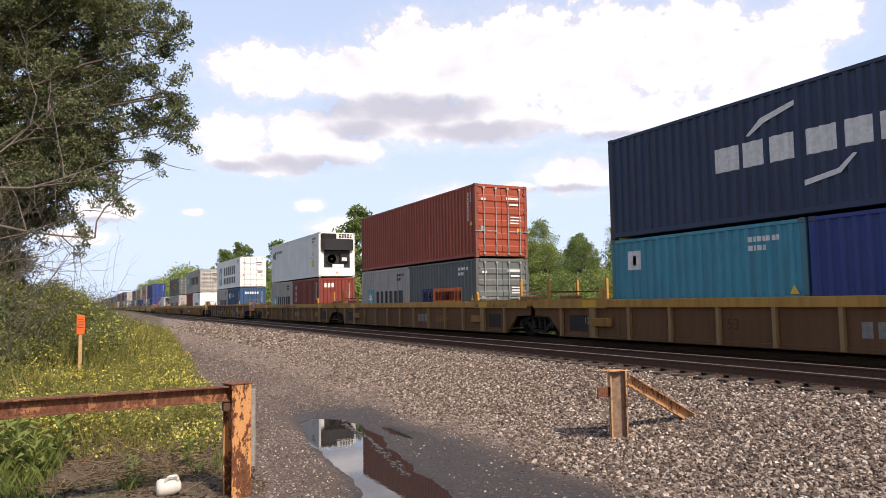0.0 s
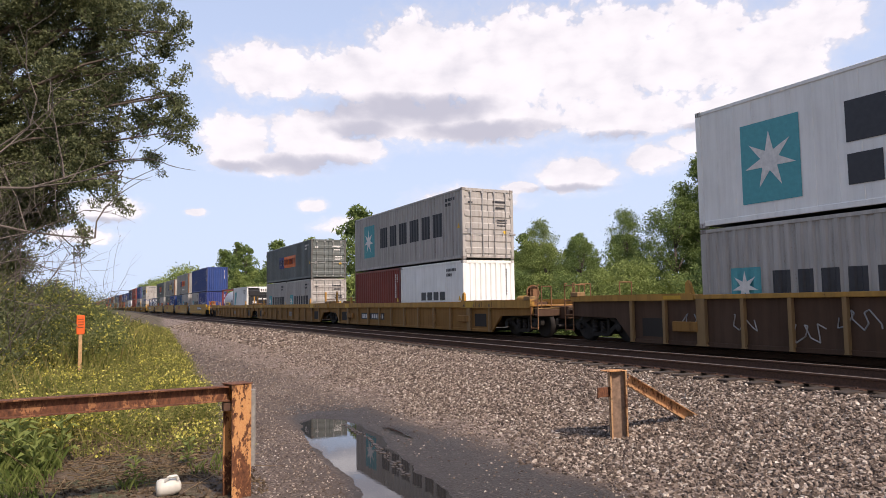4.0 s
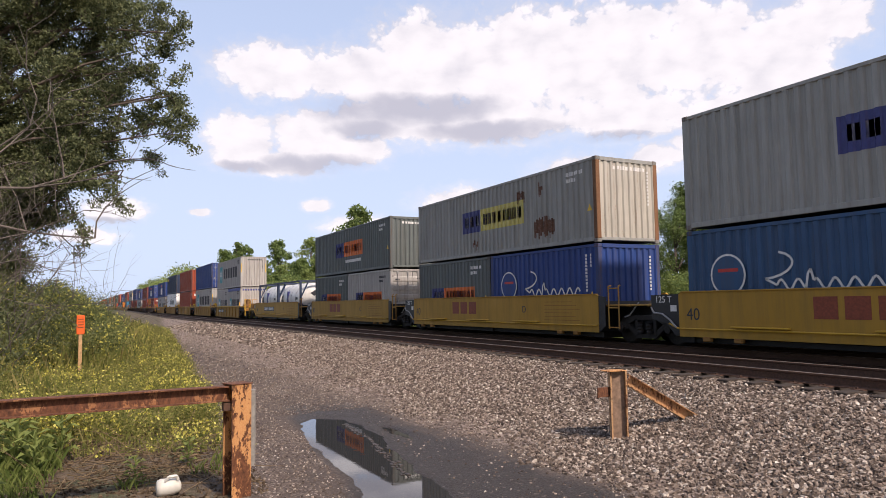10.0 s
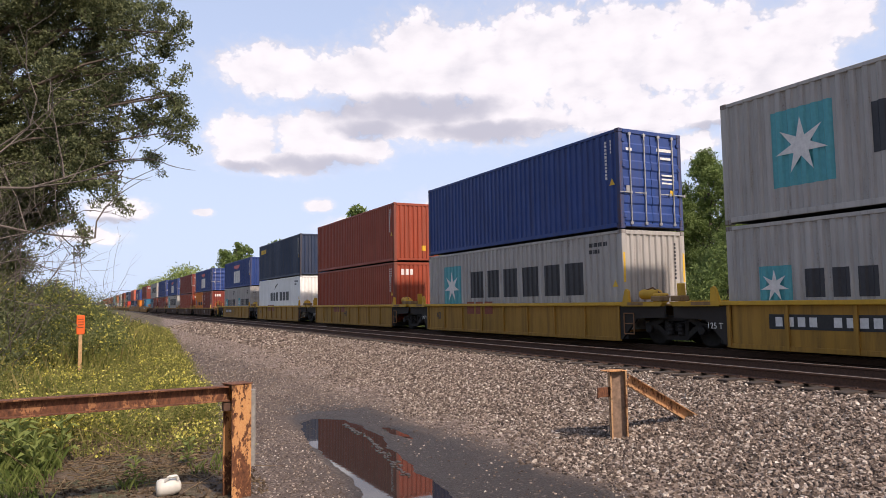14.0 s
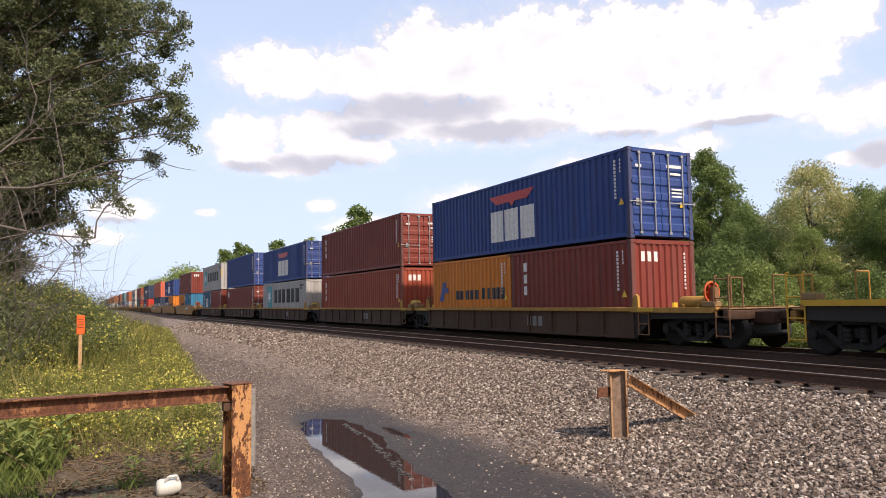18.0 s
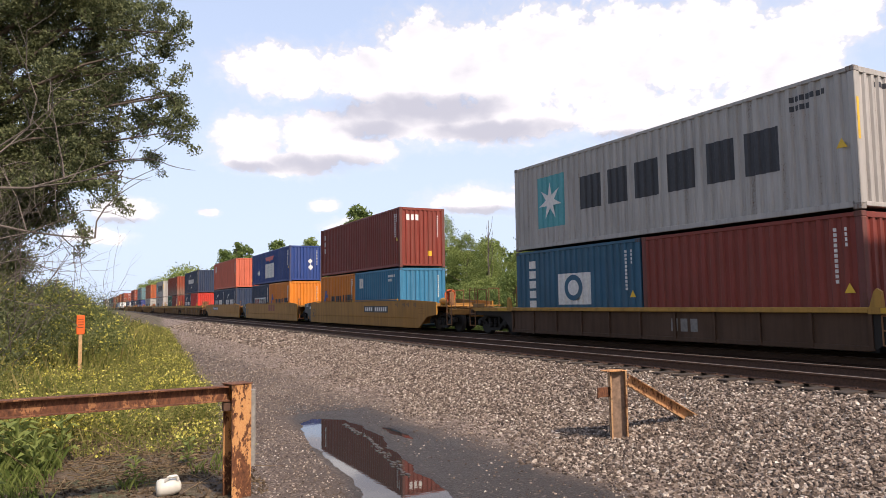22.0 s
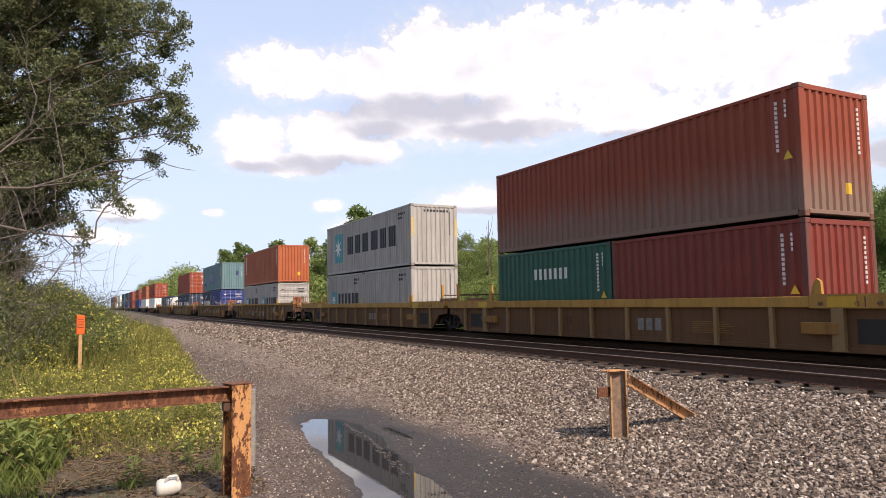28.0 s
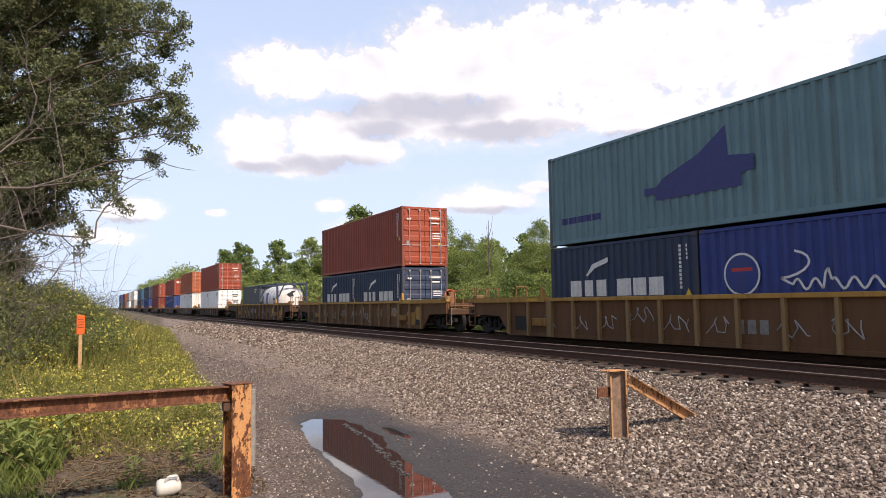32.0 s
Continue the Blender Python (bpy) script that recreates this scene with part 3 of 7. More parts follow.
def folded(pts, z0, z1, back=0.07):
    g = Geo()
    n = len(pts)
    v = [(x, d, z) for z in (z0, z1) for x, d in pts] + [(pts[0][0], back, z0), (pts[-1][0], back, z0), (pts[0][0], back, z1), (pts[-1][0], back, z1)]
    f = [(i, i + 1, n + i + 1, n + i) for i in range(n - 1)] + [(2 * n, 2 * n + 1, 2 * n + 3, 2 * n + 2)]
    return g.add(v, f + [(0, n, 2 * n + 2, 2 * n), (n - 1, 2 * n - 1, 2 * n + 3, 2 * n + 1), tuple(range(n)) + (2 * n + 1, 2 * n), tuple(range(n, 2 * n)) + (2 * n + 3, 2 * n + 2)])


def ribbed(length, z0, z1):
    """A flat insulated wall with narrow upright ribs."""
    n = round(length / 0.5)
    pts = [(-length / 2 + 0.1, 0.014)]
    for i in range(1, n):
        x = -length / 2 + 0.1 + (length - 0.2) * i / n
        pts += [(x - 0.018, 0.014), (x - 0.010, 0.004), (x + 0.010, 0.004), (x + 0.018, 0.014)]
    return folded(pts + [(length / 2 - 0.1, 0.014)], z0, z1)


def on_folds(pts, x0, x1, z0, z1, lift=0.004, lean=0.0):
    """Paint on a folded sheet: follows its folds between x0 and x1; lean shifts the top sideways."""
    xs = [x0] + [x for x, _ in pts if x0 < x < x1] + [x1]
    px, pd = [p[0] for p in pts], [p[1] for p in pts]
    g = Geo()
    n = len(xs)
    d = [float(np.interp(x, px, pd)) - lift for x in xs]
    v = [(x, e, z0) for x, e in zip(xs, d)] + [(x + lean, e, z1) for x, e in zip(xs, d)]
    return g.add(v, [(i, i + 1, n + i + 1, n + i) for i in range(n - 1)])


def star(cx, cz, r):
    pts = []
    for k in range(14):
        a = math.pi / 2 + k * math.pi / 7
        q = r if k % 2 == 0 else r * 0.36
        pts.append((cx + q * math.cos(a), cz + q * math.sin(a)))
    return pts


class Box:
    """One container being built: its root, its size, and helpers that put painted marks on its near wall and front end."""

    def __init__(self, key, length, height, end, label, group, smooth_wall=False):
        self.L, self.H, self.end, self.flat = length, height, end, smooth_wall
        self.mat, self.stroke = paint_of(key), Geo()
        self.key = key
        self.root = thing("shipping_container" if not smooth_wall else "reefer_container", Matrix(), label, "container", group)
        self.pts = [(-length / 2, 0.004), (length / 2, 0.004)] if smooth_wall else side_fold(length)
        self.build()

    def build(self):
        L, H, W, root, m = self.L, self.H, WIDE / 2, self.root, self.mat
        k = (L, H)
        worn = paint("worn corner " + self.key, tuple(c * 0.6 + 0.03 for c in m["base"]), 0.65, 0.95, 0.5)
        wall = kept(("wall", *k, self.flat), lambda: (ribbed(L, 0.15, H - 0.09) if self.flat else folded(self.pts, 0.15, H - 0.09)).mesh("side_panel"))
        part("side_panel", wall, m, root, at=pose(0, -W + 0.012, 0))
        part("side_panel", wall, m, root, at=pose(0, W - 0.012, 0, 0, 0, 180))
        part("roof_panel", kept(("roof", *k), lambda: Geo().box(-L / 2 + 0.1, L / 2 - 0.1, -W + 0.05, W - 0.05, H - 0.06, H - 0.02).mesh("roof_panel")), m, root)
        part("floor_pan", kept(("floor", *k), lambda: Geo().box(-L / 2 + 0.1, L / 2 - 0.1, -W + 0.06, W - 0.06, 0.05, 0.16).mesh("floor_pan")), DARK_STEEL, root)
        low = kept(("low", *k), lambda: Geo().soft_box(-L / 2 + 0.17, L / 2 - 0.17, -0.03, 0.03, 0.045, 0.17, 0.008).mesh("bottom_rail"))
        top = kept(("top", *k), lambda: Geo().soft_box(-L / 2 + 0.17, L / 2 - 0.17, -0.03, 0.03, H - 0.10, H - 0.015, 0.008).mesh("top_rail"))
        post = kept(("post", *k), lambda: Geo().soft_box(-0.075, 0.075, -0.07, 0.07, 0.115, H - 0.115, 0.012).mesh("corner_post"))
        cast = kept("cast", lambda: Geo().soft_box(-0.089, 0.089, -0.081, 0.081, 0.0, 0.118, 0.012).mesh("corner_casting"))
        for s in (-1, 1):
            part("bottom_rail", low, m, root, at=pose(0, s * (W - 0.032), 0))
            part("top_rail", top, m, root, at=pose(0, s * (W - 0.032), 0))
            part("cross_beam", kept(("sill", H), lambda: Geo().soft_box(-0.05, 0.05, -W + 0.17, W - 0.17, 0.065, 0.16, 0.008).mesh("cross_beam")), m, root, at=pose(s * (L / 2 - 0.055), 0, 0))
            part("cross_beam", kept(("head", H), lambda: Geo().soft_box(-0.05, 0.05, -W + 0.17, W - 0.17, H - 0.13, H - 0.01, 0.008).mesh("cross_beam")), m, root, at=pose(s * (L / 2 - 0.055), 0, 0))
            for q in (-1, 1):
                part("corner_post", post, worn if self.key in ("blue", "slate", "navy", "red", "sea", "teal", "oxide") else m, root, at=pose(s * (L / 2 - 0.077), q * (W - 0.072), 0))
                for z in (0.0, H - 0.118):
                    part("corner_casting", cast, worn, root, at=pose(s * (L / 2 - 0.089), q * (W - 0.081), z))
        back = kept(("back", H), lambda: Geo().box(-0.03, 0.03, -W + 0.14, W - 0.14, 0.14, H - 0.12).mesh("rear_panel"))
        part("rear_panel", back, m, root, at=pose(-L / 2 + 0.06, 0, 0))
        self.end_pts = folds(-W + 0.14, W - 0.14, 0.25, 0.045)
        self.turn = pose(L / 2 - 0.012, 0, 0, 0, 0, 90)
        if self.end == "fold":
            part("end_panel", kept(("end", H), lambda: folded(self.end_pts, 0.14, H - 0.12, 0.09).mesh("end_panel")), m, root, at=self.turn)
        elif self.end == "door":
            self.doors()
        elif self.end == "cooler":
            self.cooler()

    def doors(self):
        H, W, L = self.H, WIDE / 2, self.L

        def leaf():
            n, prof = 5, [(0.07, 0.15), (0.024, 0.15)]
            for i in range(n):
                z0 = 0.2 + (H - 0.4) * i / n
                z1 = z0 + (H - 0.4) / n * 0.6
                prof += [(0.024, z0), (-0.006, z0 + 0.05), (-0.006, z1 - 0.05), (0.024, z1)]
            return Geo().prism_x(prof + [(0.024, H - 0.13), (0.07, H - 0.13)], 0.01, W - 0.145).mesh("door")
        d = kept(("door", H), leaf)
        bar = kept(("bar", H), lambda: Geo().rod((0, -0.035, 0.12), (0, -0.035, H - 0.1), 0.020, 8).box(-0.05, 0.05, -0.05, -0.005, 0.13, 0.2).box(-0.05, 0.05, -0.05, -0.005, H - 0.19, H - 0.12).mesh("locking_bar"))
        grip = kept("grip", lambda: Geo().soft_box(0, 0.42, -0.065, -0.045, 1.02, 1.055, 0.006).box(0.38, 0.44, -0.07, -0.01, 1.0, 1.08).mesh("handle"))
        hinge = kept("hinge", lambda: Geo().soft_box(-0.05, 0.05, -0.035, 0.02, -0.05, 0.05, 0.01).mesh("hinge"))
        for s in (-1, 1):
            leaf_ob = part("door", d, self.mat, self.root, at=self.turn @ (Matrix() if s > 0 else pose(-W + 0.135, 0, 0)))
            for u in (0.28, 0.83):
                x = u if s > 0 else W - 0.135 - u
                part("locking_bar", bar, CHROME, leaf_ob, at=pose(x, 0, 0))
                part("handle", grip, CHROME, leaf_ob, at=pose(x, 0, 0) if s > 0 else pose(x, 0, 0) @ pose(-0.42, 0, 0))
            for i in range(4):
                part("hinge", hinge, self.mat, leaf_ob, at=pose(W - 0.145 if s > 0 else 0.015, 0, 0.35 + i * (H - 0.7) / 3))
        # papers and stencilled lines on the doors
        papers = collections.defaultdict(Geo)
        for x, z, w, h, m in ((-0.95, 0.78 * H, 0.22, 0.08, LETTER_WHITE), (0.22, 0.80 * H, 0.62, 0.09, LETTER_WHITE), (0.36, 0.72 * H, 0.42, 0.07, LETTER_WHITE), (0.4, 0.55 * H, 0.5, 0.05, LETTER_WHITE),
                              (0.4, 0.51 * H, 0.5, 0.05, LETTER_WHITE), (0.4, 0.47 * H, 0.44, 0.05, LETTER_WHITE), (-0.98, 0.36 * H, 0.16, 0.2, GREY), (0.72, 0.36 * H, 0.16, 0.14, SIGN_YELLOW)):
            papers[m if not (m is LETTER_WHITE and self.key in ("white", "pale", "grey")) else INK].box(x, x + w, -0.012, -0.008, z, z + h)
        for m, g in papers.items():
            tagged(part("stencil", g, m, self.root, at=self.turn), kind="stuff")

    def cooler(self):
        """A refrigerating machine set into the front end."""
        H, W, root, t = self.H, WIDE / 2, self.root, self.turn
        white = paint_of("white")
        part("end_panel", Geo().box(-W + 0.14, W - 0.14, 0.06, 0.1, 0.14, H - 0.12), BLACK, root, at=t)
        part("frame_panel", Geo().box(-W + 0.14, W - 0.14, -0.01, 0.05, 0.16, 0.62).box(-W + 0.14, -W + 0.34, -0.01, 0.05, 0.62, 1.9).box(W - 0.34, W - 0.14, -0.01, 0.05, 0.62, 1.9), white, root, at=t)
        def hood(z0, z1, x0, x1, out):
            xs = [x0 + (x1 - x0) * k / 10 for k in range(11)]
            rim = [(x, -0.06 - out * math.sqrt(max(0.0, 1 - (x / (W - 0.12)) ** 2)) ** 0.8) for x in xs] + [(x1, 0.05), (x0, 0.05)]
            n = len(rim)
            return Geo().add([(x, y * (0.9 if z == z0 else 1.0), z) for z in (z0, z1) for x, y in rim], [tuple(range(n)), tuple(range(2 * n - 1, n - 1, -1))] + [(k, (k + 1) % n, n + (k + 1) % n, n + k) for k in range(n)])
        if self.L > 10:
            a = self.L
            self.rect("sticker", a - 1.42, a - 1.08, 0.72, 1.16, SIGN_YELLOW, label="orange warning label")
            self.shape("warning_sticker", [(a - 1.40, 1.46), (a - 1.08, 1.46), (a - 1.24, 1.74)], SIGN_YELLOW)
            self.rect("code_bars", a - 0.95, a - 0.78, 2.0, 2.18, SIGN_YELLOW)
            self.rect("scuff_line", a - 1.75, a - 0.7, 1.27, 1.29, GREY)
        part("upper_housing", hood(1.74, H - 0.44, -W + 0.16, W - 0.16, 0.30) if self.L > 10 else Geo().soft_box(-W + 0.16, W - 0.16, -0.16, 0.05, 1.72, H - 0.35, 0.05), BLACK, root, "black upper housing", at=t)
        part("air_grille", hood(H - 0.438, H - 0.06, -0.12, W - 0.18, 0.26) if self.L > 10 else Geo().soft_box(-0.1, W - 0.2, -0.2, 0.0, H - 0.52, H - 0.12, 0.03), white, root, "white slotted air grille", at=t)
        if self.L > 10:
            part("pipe_work", hood(H - 0.438, H - 0.10, -W + 0.18, -0.124, 0.16), GREASE, root, at=t)
        for i in range(5):
            for j in range(2):
                part("slot", kept("slot", lambda: Geo().box(0, 0.13, -0.205, -0.199, 0, 0.1).mesh("slot")), BLACK, root, at=t @ (pose(0.04 + i * 0.19, 0.192 - 0.06 - 0.26 * max(0.1, 1 - ((0.16 + i * 0.19) / (W - 0.12)) ** 2) ** 0.4, H - 0.36 + j * 0.15) if self.L > 10 else pose(i * 0.185, 0, H - 0.45 + j * 0.15)))
        if self.L < 10:
            part("lower_housing", Geo().soft_box(-W + 0.16, W - 0.16, -0.14, 0.05, 0.5, 1.70, 0.05), BLACK, root, "black lower housing", at=t)
            part("label_bar", Geo().box(-0.72, -0.38, -0.146, -0.14, 1.0, 1.3).box(-0.25, 0.1, -0.146, -0.14, 1.42, 1.55).box(0.2, 0.6, -0.146, -0.14, 1.42, 1.52), LETTER_WHITE, root, at=t)
            return
        part("fan_ring", Geo().lathe((-0.35, -0.0, 1.18), (0, -1, 0), [(0, 0.36), (0.03, 0.36), (0.03, 0.29), (0.0, 0.29)], 24), WHEEL, root, at=t)
        part("fan", Geo().lathe((-0.35, 0.03, 1.18), (0, -1, 0), [(0, 0.09), (0.05, 0.07)], 14).prism([(-0.36, 0.9), (-0.3, 0.9), (-0.34, 1.46), (-0.42, 1.46)], 0.02, 0.03).prism([(-0.63, 1.14), (-0.63, 1.22), (-0.07, 1.2), (-0.07, 1.12)], 0.02, 0.03),
             GREASE, root, at=t)
        part("control_box", Geo().soft_box(0.2, 0.75, -0.08, 0.05, 0.95, 1.55, 0.02), GREASE, root, at=t)
        part("control_label", Geo().box(0.3, 0.66, -0.086, -0.08, 1.06, 1.28), LETTER_WHITE, root, at=t)
        part("lower_hatch", Geo().soft_box(-0.3, 0.45, -0.02, 0.05, 0.62, 0.84, 0.01), white, root, at=t)
        part("sticker", Geo().prism([(-0.1, 0.24), (0.1, 0.24), (0.0, 0.42)], -0.014, -0.01), SIGN_YELLOW, root, at=t)
        part("label_bar", Geo().box(-0.8, -0.5, -0.166, -0.16, 2.05, 2.12).box(0.3, 0.62, -0.166, -0.16, 1.82, 1.92), LETTER_WHITE, root, at=t)

    # marks on the near wall, x counted from the rear end
    def rect(self, name, x0, x1, z0, z1, m, lean=0.0, label=""):
        a = self.L / 2
        part(name, on_folds(self.pts, x0 - a, x1 - a, z0, z1, 0.004, lean), m, self.root, label, at=pose(0, -WIDE / 2 + 0.012, 0))

    def shape(self, name, poly, m, lift=0.004, label=""):
        a = self.L / 2
        part(name, Geo().prism([(x - a, z) for x, z in poly], -lift - 0.003, -lift), m, self.root, label, at=pose(0, -WIDE / 2 + 0.012, 0))

    def blocks(self, n, x0, x1, z0, z1, m, lean=0.0, gap=0.24):
        """A row of plain blocks; tall ones are narrower."""
        p, g, a = (x1 - x0) / n, Geo(), self.L / 2
        for i in range(n):
            lo, hi = x0 + i * p, x0 + (i + 1 - gap) * p
            if z1 - z0 > 0.3:
                hi -= 0.02 * p
            if z1 - z0 > 0.45:
                w = on_folds(self.pts, lo - a + (0.08 * p if i % 3 == 1 else 0), hi - a + (0.07 * p if i % 6 == 0 else 0), z0, z1, 0.004, lean)
                part("letter_block", w, m, self.root, at=pose(0, -WIDE / 2 + 0.012, 0))
            else:
                w = on_folds(self.pts, lo - a, hi - a, z0, z1, 0.004, lean)
                g.add(w.v, w.f)
        if g.v:
            tagged(part("lettering", g, m, self.root, at=pose(0, -WIDE / 2 + 0.012, 0)), kind="stuff")

    def column(self, x, z1, n, m, step=0.105, w=0.05):
        g, a = Geo(), self.L / 2
        for i in range(n):
            c = on_folds(self.pts, x - a, x + w - a, z1 - i * step - 0.075, z1 - i * step)
            g.add(c.v, c.f)
        ob = part("code_bars", g, m, self.root, at=pose(0, -WIDE / 2 + 0.012, 0))
        if ob:
            tagged(ob, kind="stuff")

    def codes(self, m=LETTER_WHITE):
        a, H = self.L, self.H
        if self.key in ("grey", "white", "pale"):
            m = INK
        if self.key in ("slate", "ash", "grey", "white", "pale", "teal", "azure"):
            for j, n in enumerate((7, 4)):
                self.blocks(n, a - 1.45, a - 1.45 + n * 0.12, H - 0.42 - j * 0.2, H - 0.30 - j * 0.2, m)
        else:
            self.column(a - 0.62, H - 0.3, 11, m)
            self.column(a - 0.38, H - 0.3, 4, m)
        self.shape("warning_sticker", [(a - 0.45, H - 1.62), (a - 0.22, H - 1.62), (a - 0.335, H - 1.42)], SIGN_YELLOW)

    def end_rect(self, name, y0, y1, z0, z1, m, label=""):
        part(name, on_folds(self.end_pts, y0, y1, z0, z1), m, self.root, label, at=self.turn)

    def end_row(self, name, bars, m):
        g = Geo()
        for y0, y1, z0, z1 in bars:
            c = on_folds(self.end_pts, y0, y1, z0, z1)
            g.add(c.v, c.f)
        ob = part(name, g, m, self.root, at=self.turn)
        if ob:
            tagged(ob, kind="stuff")

    def end_codes(self, m=LETTER_WHITE):
        if self.end != "fold":
            return
        if self.key in ("grey", "white", "pale"):
            m = INK
        self.end_row("code_bars", [(0.80, 0.85, self.H - 0.42 - i * 0.11, self.H - 0.35 - i * 0.11) for i in range(10)], m)


def marks_star(b):
    H = b.H
    if b.L > 10:
        b.rect("logo_panel", 1.33, 2.76, 0.68, 2.36, TEAL, label="teal square logo panel")
        b.shape("logo_star", star(2.045, 1.52, 0.62), LETTER_WHITE, 0.006)
        b.blocks(6, 3.55, 10.75, 1.06, 2.06, INK)
    else:
        b.rect("logo_panel", 0.83, 1.64, 0.72, 1.60, TEAL, label="teal square logo panel")
        b.shape("logo_star", star(1.235, 1.16, 0.36), LETTER_WHITE, 0.006)
        b.blocks(6, 1.94, 5.36, 0.90, 1.50, INK)


def marks_star_double(b):
    b.rect("logo_panel", 1.3, 2.79, 0.42, 2.25, TEAL, label="teal square logo panel")
    b.shape("logo_star", star(2.045, 1.35, 0.66), LETTER_WHITE, 0.006)
    b.blocks(6, 3.8, 9.9, 1.36, 2.2, INK)
    b.blocks(7, 3.8, 9.9, 0.5, 1.12, INK)


def marks_flag(b, second=None):
    second = second or FLAME
    if b.L > 10:
        z0, z1 = (0.97, 1.80) if b.H < 2.7 else (1.15, 1.92)
        b.rect("logo_panel", 4.05, 5.44, z0, z1, INDIGO, label="indigo logo panel")
        b.rect("logo_panel", 5.44, 8.3, z0, z1, second, label="coloured logo panel")
        b.blocks(3, 4.25, 5.4, z0 + 0.22, z1 - 0.2, LETTER_WHITE)
        b.blocks(8, 5.62, 8.3, z0 + 0.22, z1 - 0.2, INDIGO)
    else:
        b.rect("logo_panel", 1.25, 2.35, 0.85, 1.50, INDIGO, label="indigo logo panel")
        b.rect("logo_panel", 2.35, 4.9, 0.85, 1.50, second, label="coloured logo panel")
        b.blocks(3, 1.4, 2.32, 1.0, 1.36, LETTER_WHITE)
        b.blocks(8, 2.5, 4.9, 1.0, 1.36, INDIGO)


def marks_script(b):
    c = (1.2, 1.45)
    ring = [(c[0] + 0.5 * math.cos(a), c[1] + 0.5 * math.sin(a)) for a in np.linspace(0, 2 * math.pi, 25)[:-1]]
    b.shape("logo_ring", ring, LETTER_WHITE, 0.003)
    b.shape("logo_disc", [(c[0] + (x - c[0]) * 0.9, c[1] + (z - c[1]) * 0.9) for x, z in ring], b.mat, 0.007)
    b.rect("logo_flag", 0.93, 1.5, 1.38, 1.72, LETTER_WHITE)
    b.shape("flag_stripe", [(0.93, 1.52), (1.5, 1.52), (1.5, 1.60), (0.93, 1.60)], SIGN_RED, 0.008)
    # one flowing white brush stroke with a tall first loop
    pts = [(2.35 + 0.55 * math.sin(a), 1.62 + 0.30 * math.cos(a * 0.9)) for a in np.linspace(0.4, 3.4, 9)]
    pts += [(2.5 + 0.062 * k, 1.18 + 0.12 * math.sin(k * 0.95) + (0.34 if k in (12, 13) else 0.0)) for k in range(44)]
    for (xa, za), (xb, zb) in zip(pts, pts[1:]):
        n = math.hypot(xb - xa, zb - za)
        ox, oz = -(zb - za) / n * 0.026, (xb - xa) / n * 0.026
        b.stroke.add([(x - b.L / 2, y, z) for y in (-0.010, -0.006) for x, z in ((xa - ox, za - oz), (xb - ox, zb - oz), (xb + ox, zb + oz), (xa + ox, za + oz))],
                     [(0, 1, 2, 3), (7, 6, 5, 4), (0, 4, 5, 1), (1, 5, 6, 2), (2, 6, 7, 3), (3, 7, 4, 0)])
    part("brush_stroke", b.stroke, LETTER_WHITE, b.root, "flowing white painted stroke", at=pose(0, -WIDE / 2 + 0.012, 0))


def marks_wave(b, dark=False):
    """Two swoops over two rows of blocks."""
    if b.L > 10:
        z = 1.28
        b.blocks(3, 3.8, 6.0, z, z + 0.58, LETTER_WHITE, gap=0.16)
        b.blocks(3, 6.15, 8.5, z, z + 0.55, LETTER_WHITE, gap=0.16)
        b.shape("swoop", [(4.7, z + 0.72), (5.1, z + 1.05), (5.95, z + 1.25), (5.95, z + 1.14), (5.2, z + 0.93), (4.78, z + 0.70)], LETTER_WHITE, 0.006)
        b.shape("swoop", [(6.1, z - 0.65), (6.9, z - 0.5), (7.25, z - 0.16), (7.18, z - 0.14), (6.85, z - 0.4), (6.1, z - 0.53)], LETTER_WHITE, 0.006)
    else:
        z = 1.02
        b.blocks(3, 1.0, 2.75, z, z + 0.48, LETTER_WHITE, gap=0.16)
        b.blocks(3, 3.05, 5.0, z, z + 0.48, LETTER_WHITE, gap=0.16)
        b.shape("swoop", [(1.75, z + 0.62), (2.05, z + 0.95), (2.75, z + 1.12), (2.75, z + 0.98), (2.15, z + 0.82), (1.82, z + 0.60)], LETTER_WHITE, 0.006)


def marks_eagle(b):
    z = 0.45 if b.H < 2.7 else 0.62
    for x0, x1 in ((4.78, 5.6), (5.75, 6.6), (6.75, 7.6)):
        b.rect("letter_block", x0, x1, z, z + 1.13, LETTER_WHITE)
    b.shape("logo_bar", [(4.75, z + 1.68), (5.2, z + 1.36), (6.05, z + 1.38), (6.25, z + 1.22), (6.45, z + 1.38), (7.2, z + 1.38), (7.62, z + 1.70)], SIGN_RED, 0.006)


def marks_tall(b):
    z = b.H - 0.38
    for i in range(3):
        b.rect("letter_block", 0.75, 0.95, z - 0.30 - i * 0.40, z - i * 0.40, LETTER_WHITE)


def marks_tall_long(b):
    z = b.H - 0.32
    for i in range(6):
        b.rect("letter_block", 0.72, 1.02, z - 0.19 - i * 0.27, z - i * 0.27, LETTER_WHITE)


def marks_bird(b):
    b.shape("logo_shape", [(0.55, 0.95), (0.95, 0.95), (1.05, 1.3), (1.4, 1.3), (1.35, 1.48), (1.1, 1.5), (1.2, 1.72), (0.9, 1.72), (0.75, 1.3)], BLUEPRINT, 0.006)
    b.blocks(5, 1.94, 3.9, 1.0, 1.36, INK)
    b.blocks(5, 4.05, 5.75, 1.0, 1.42, INK)


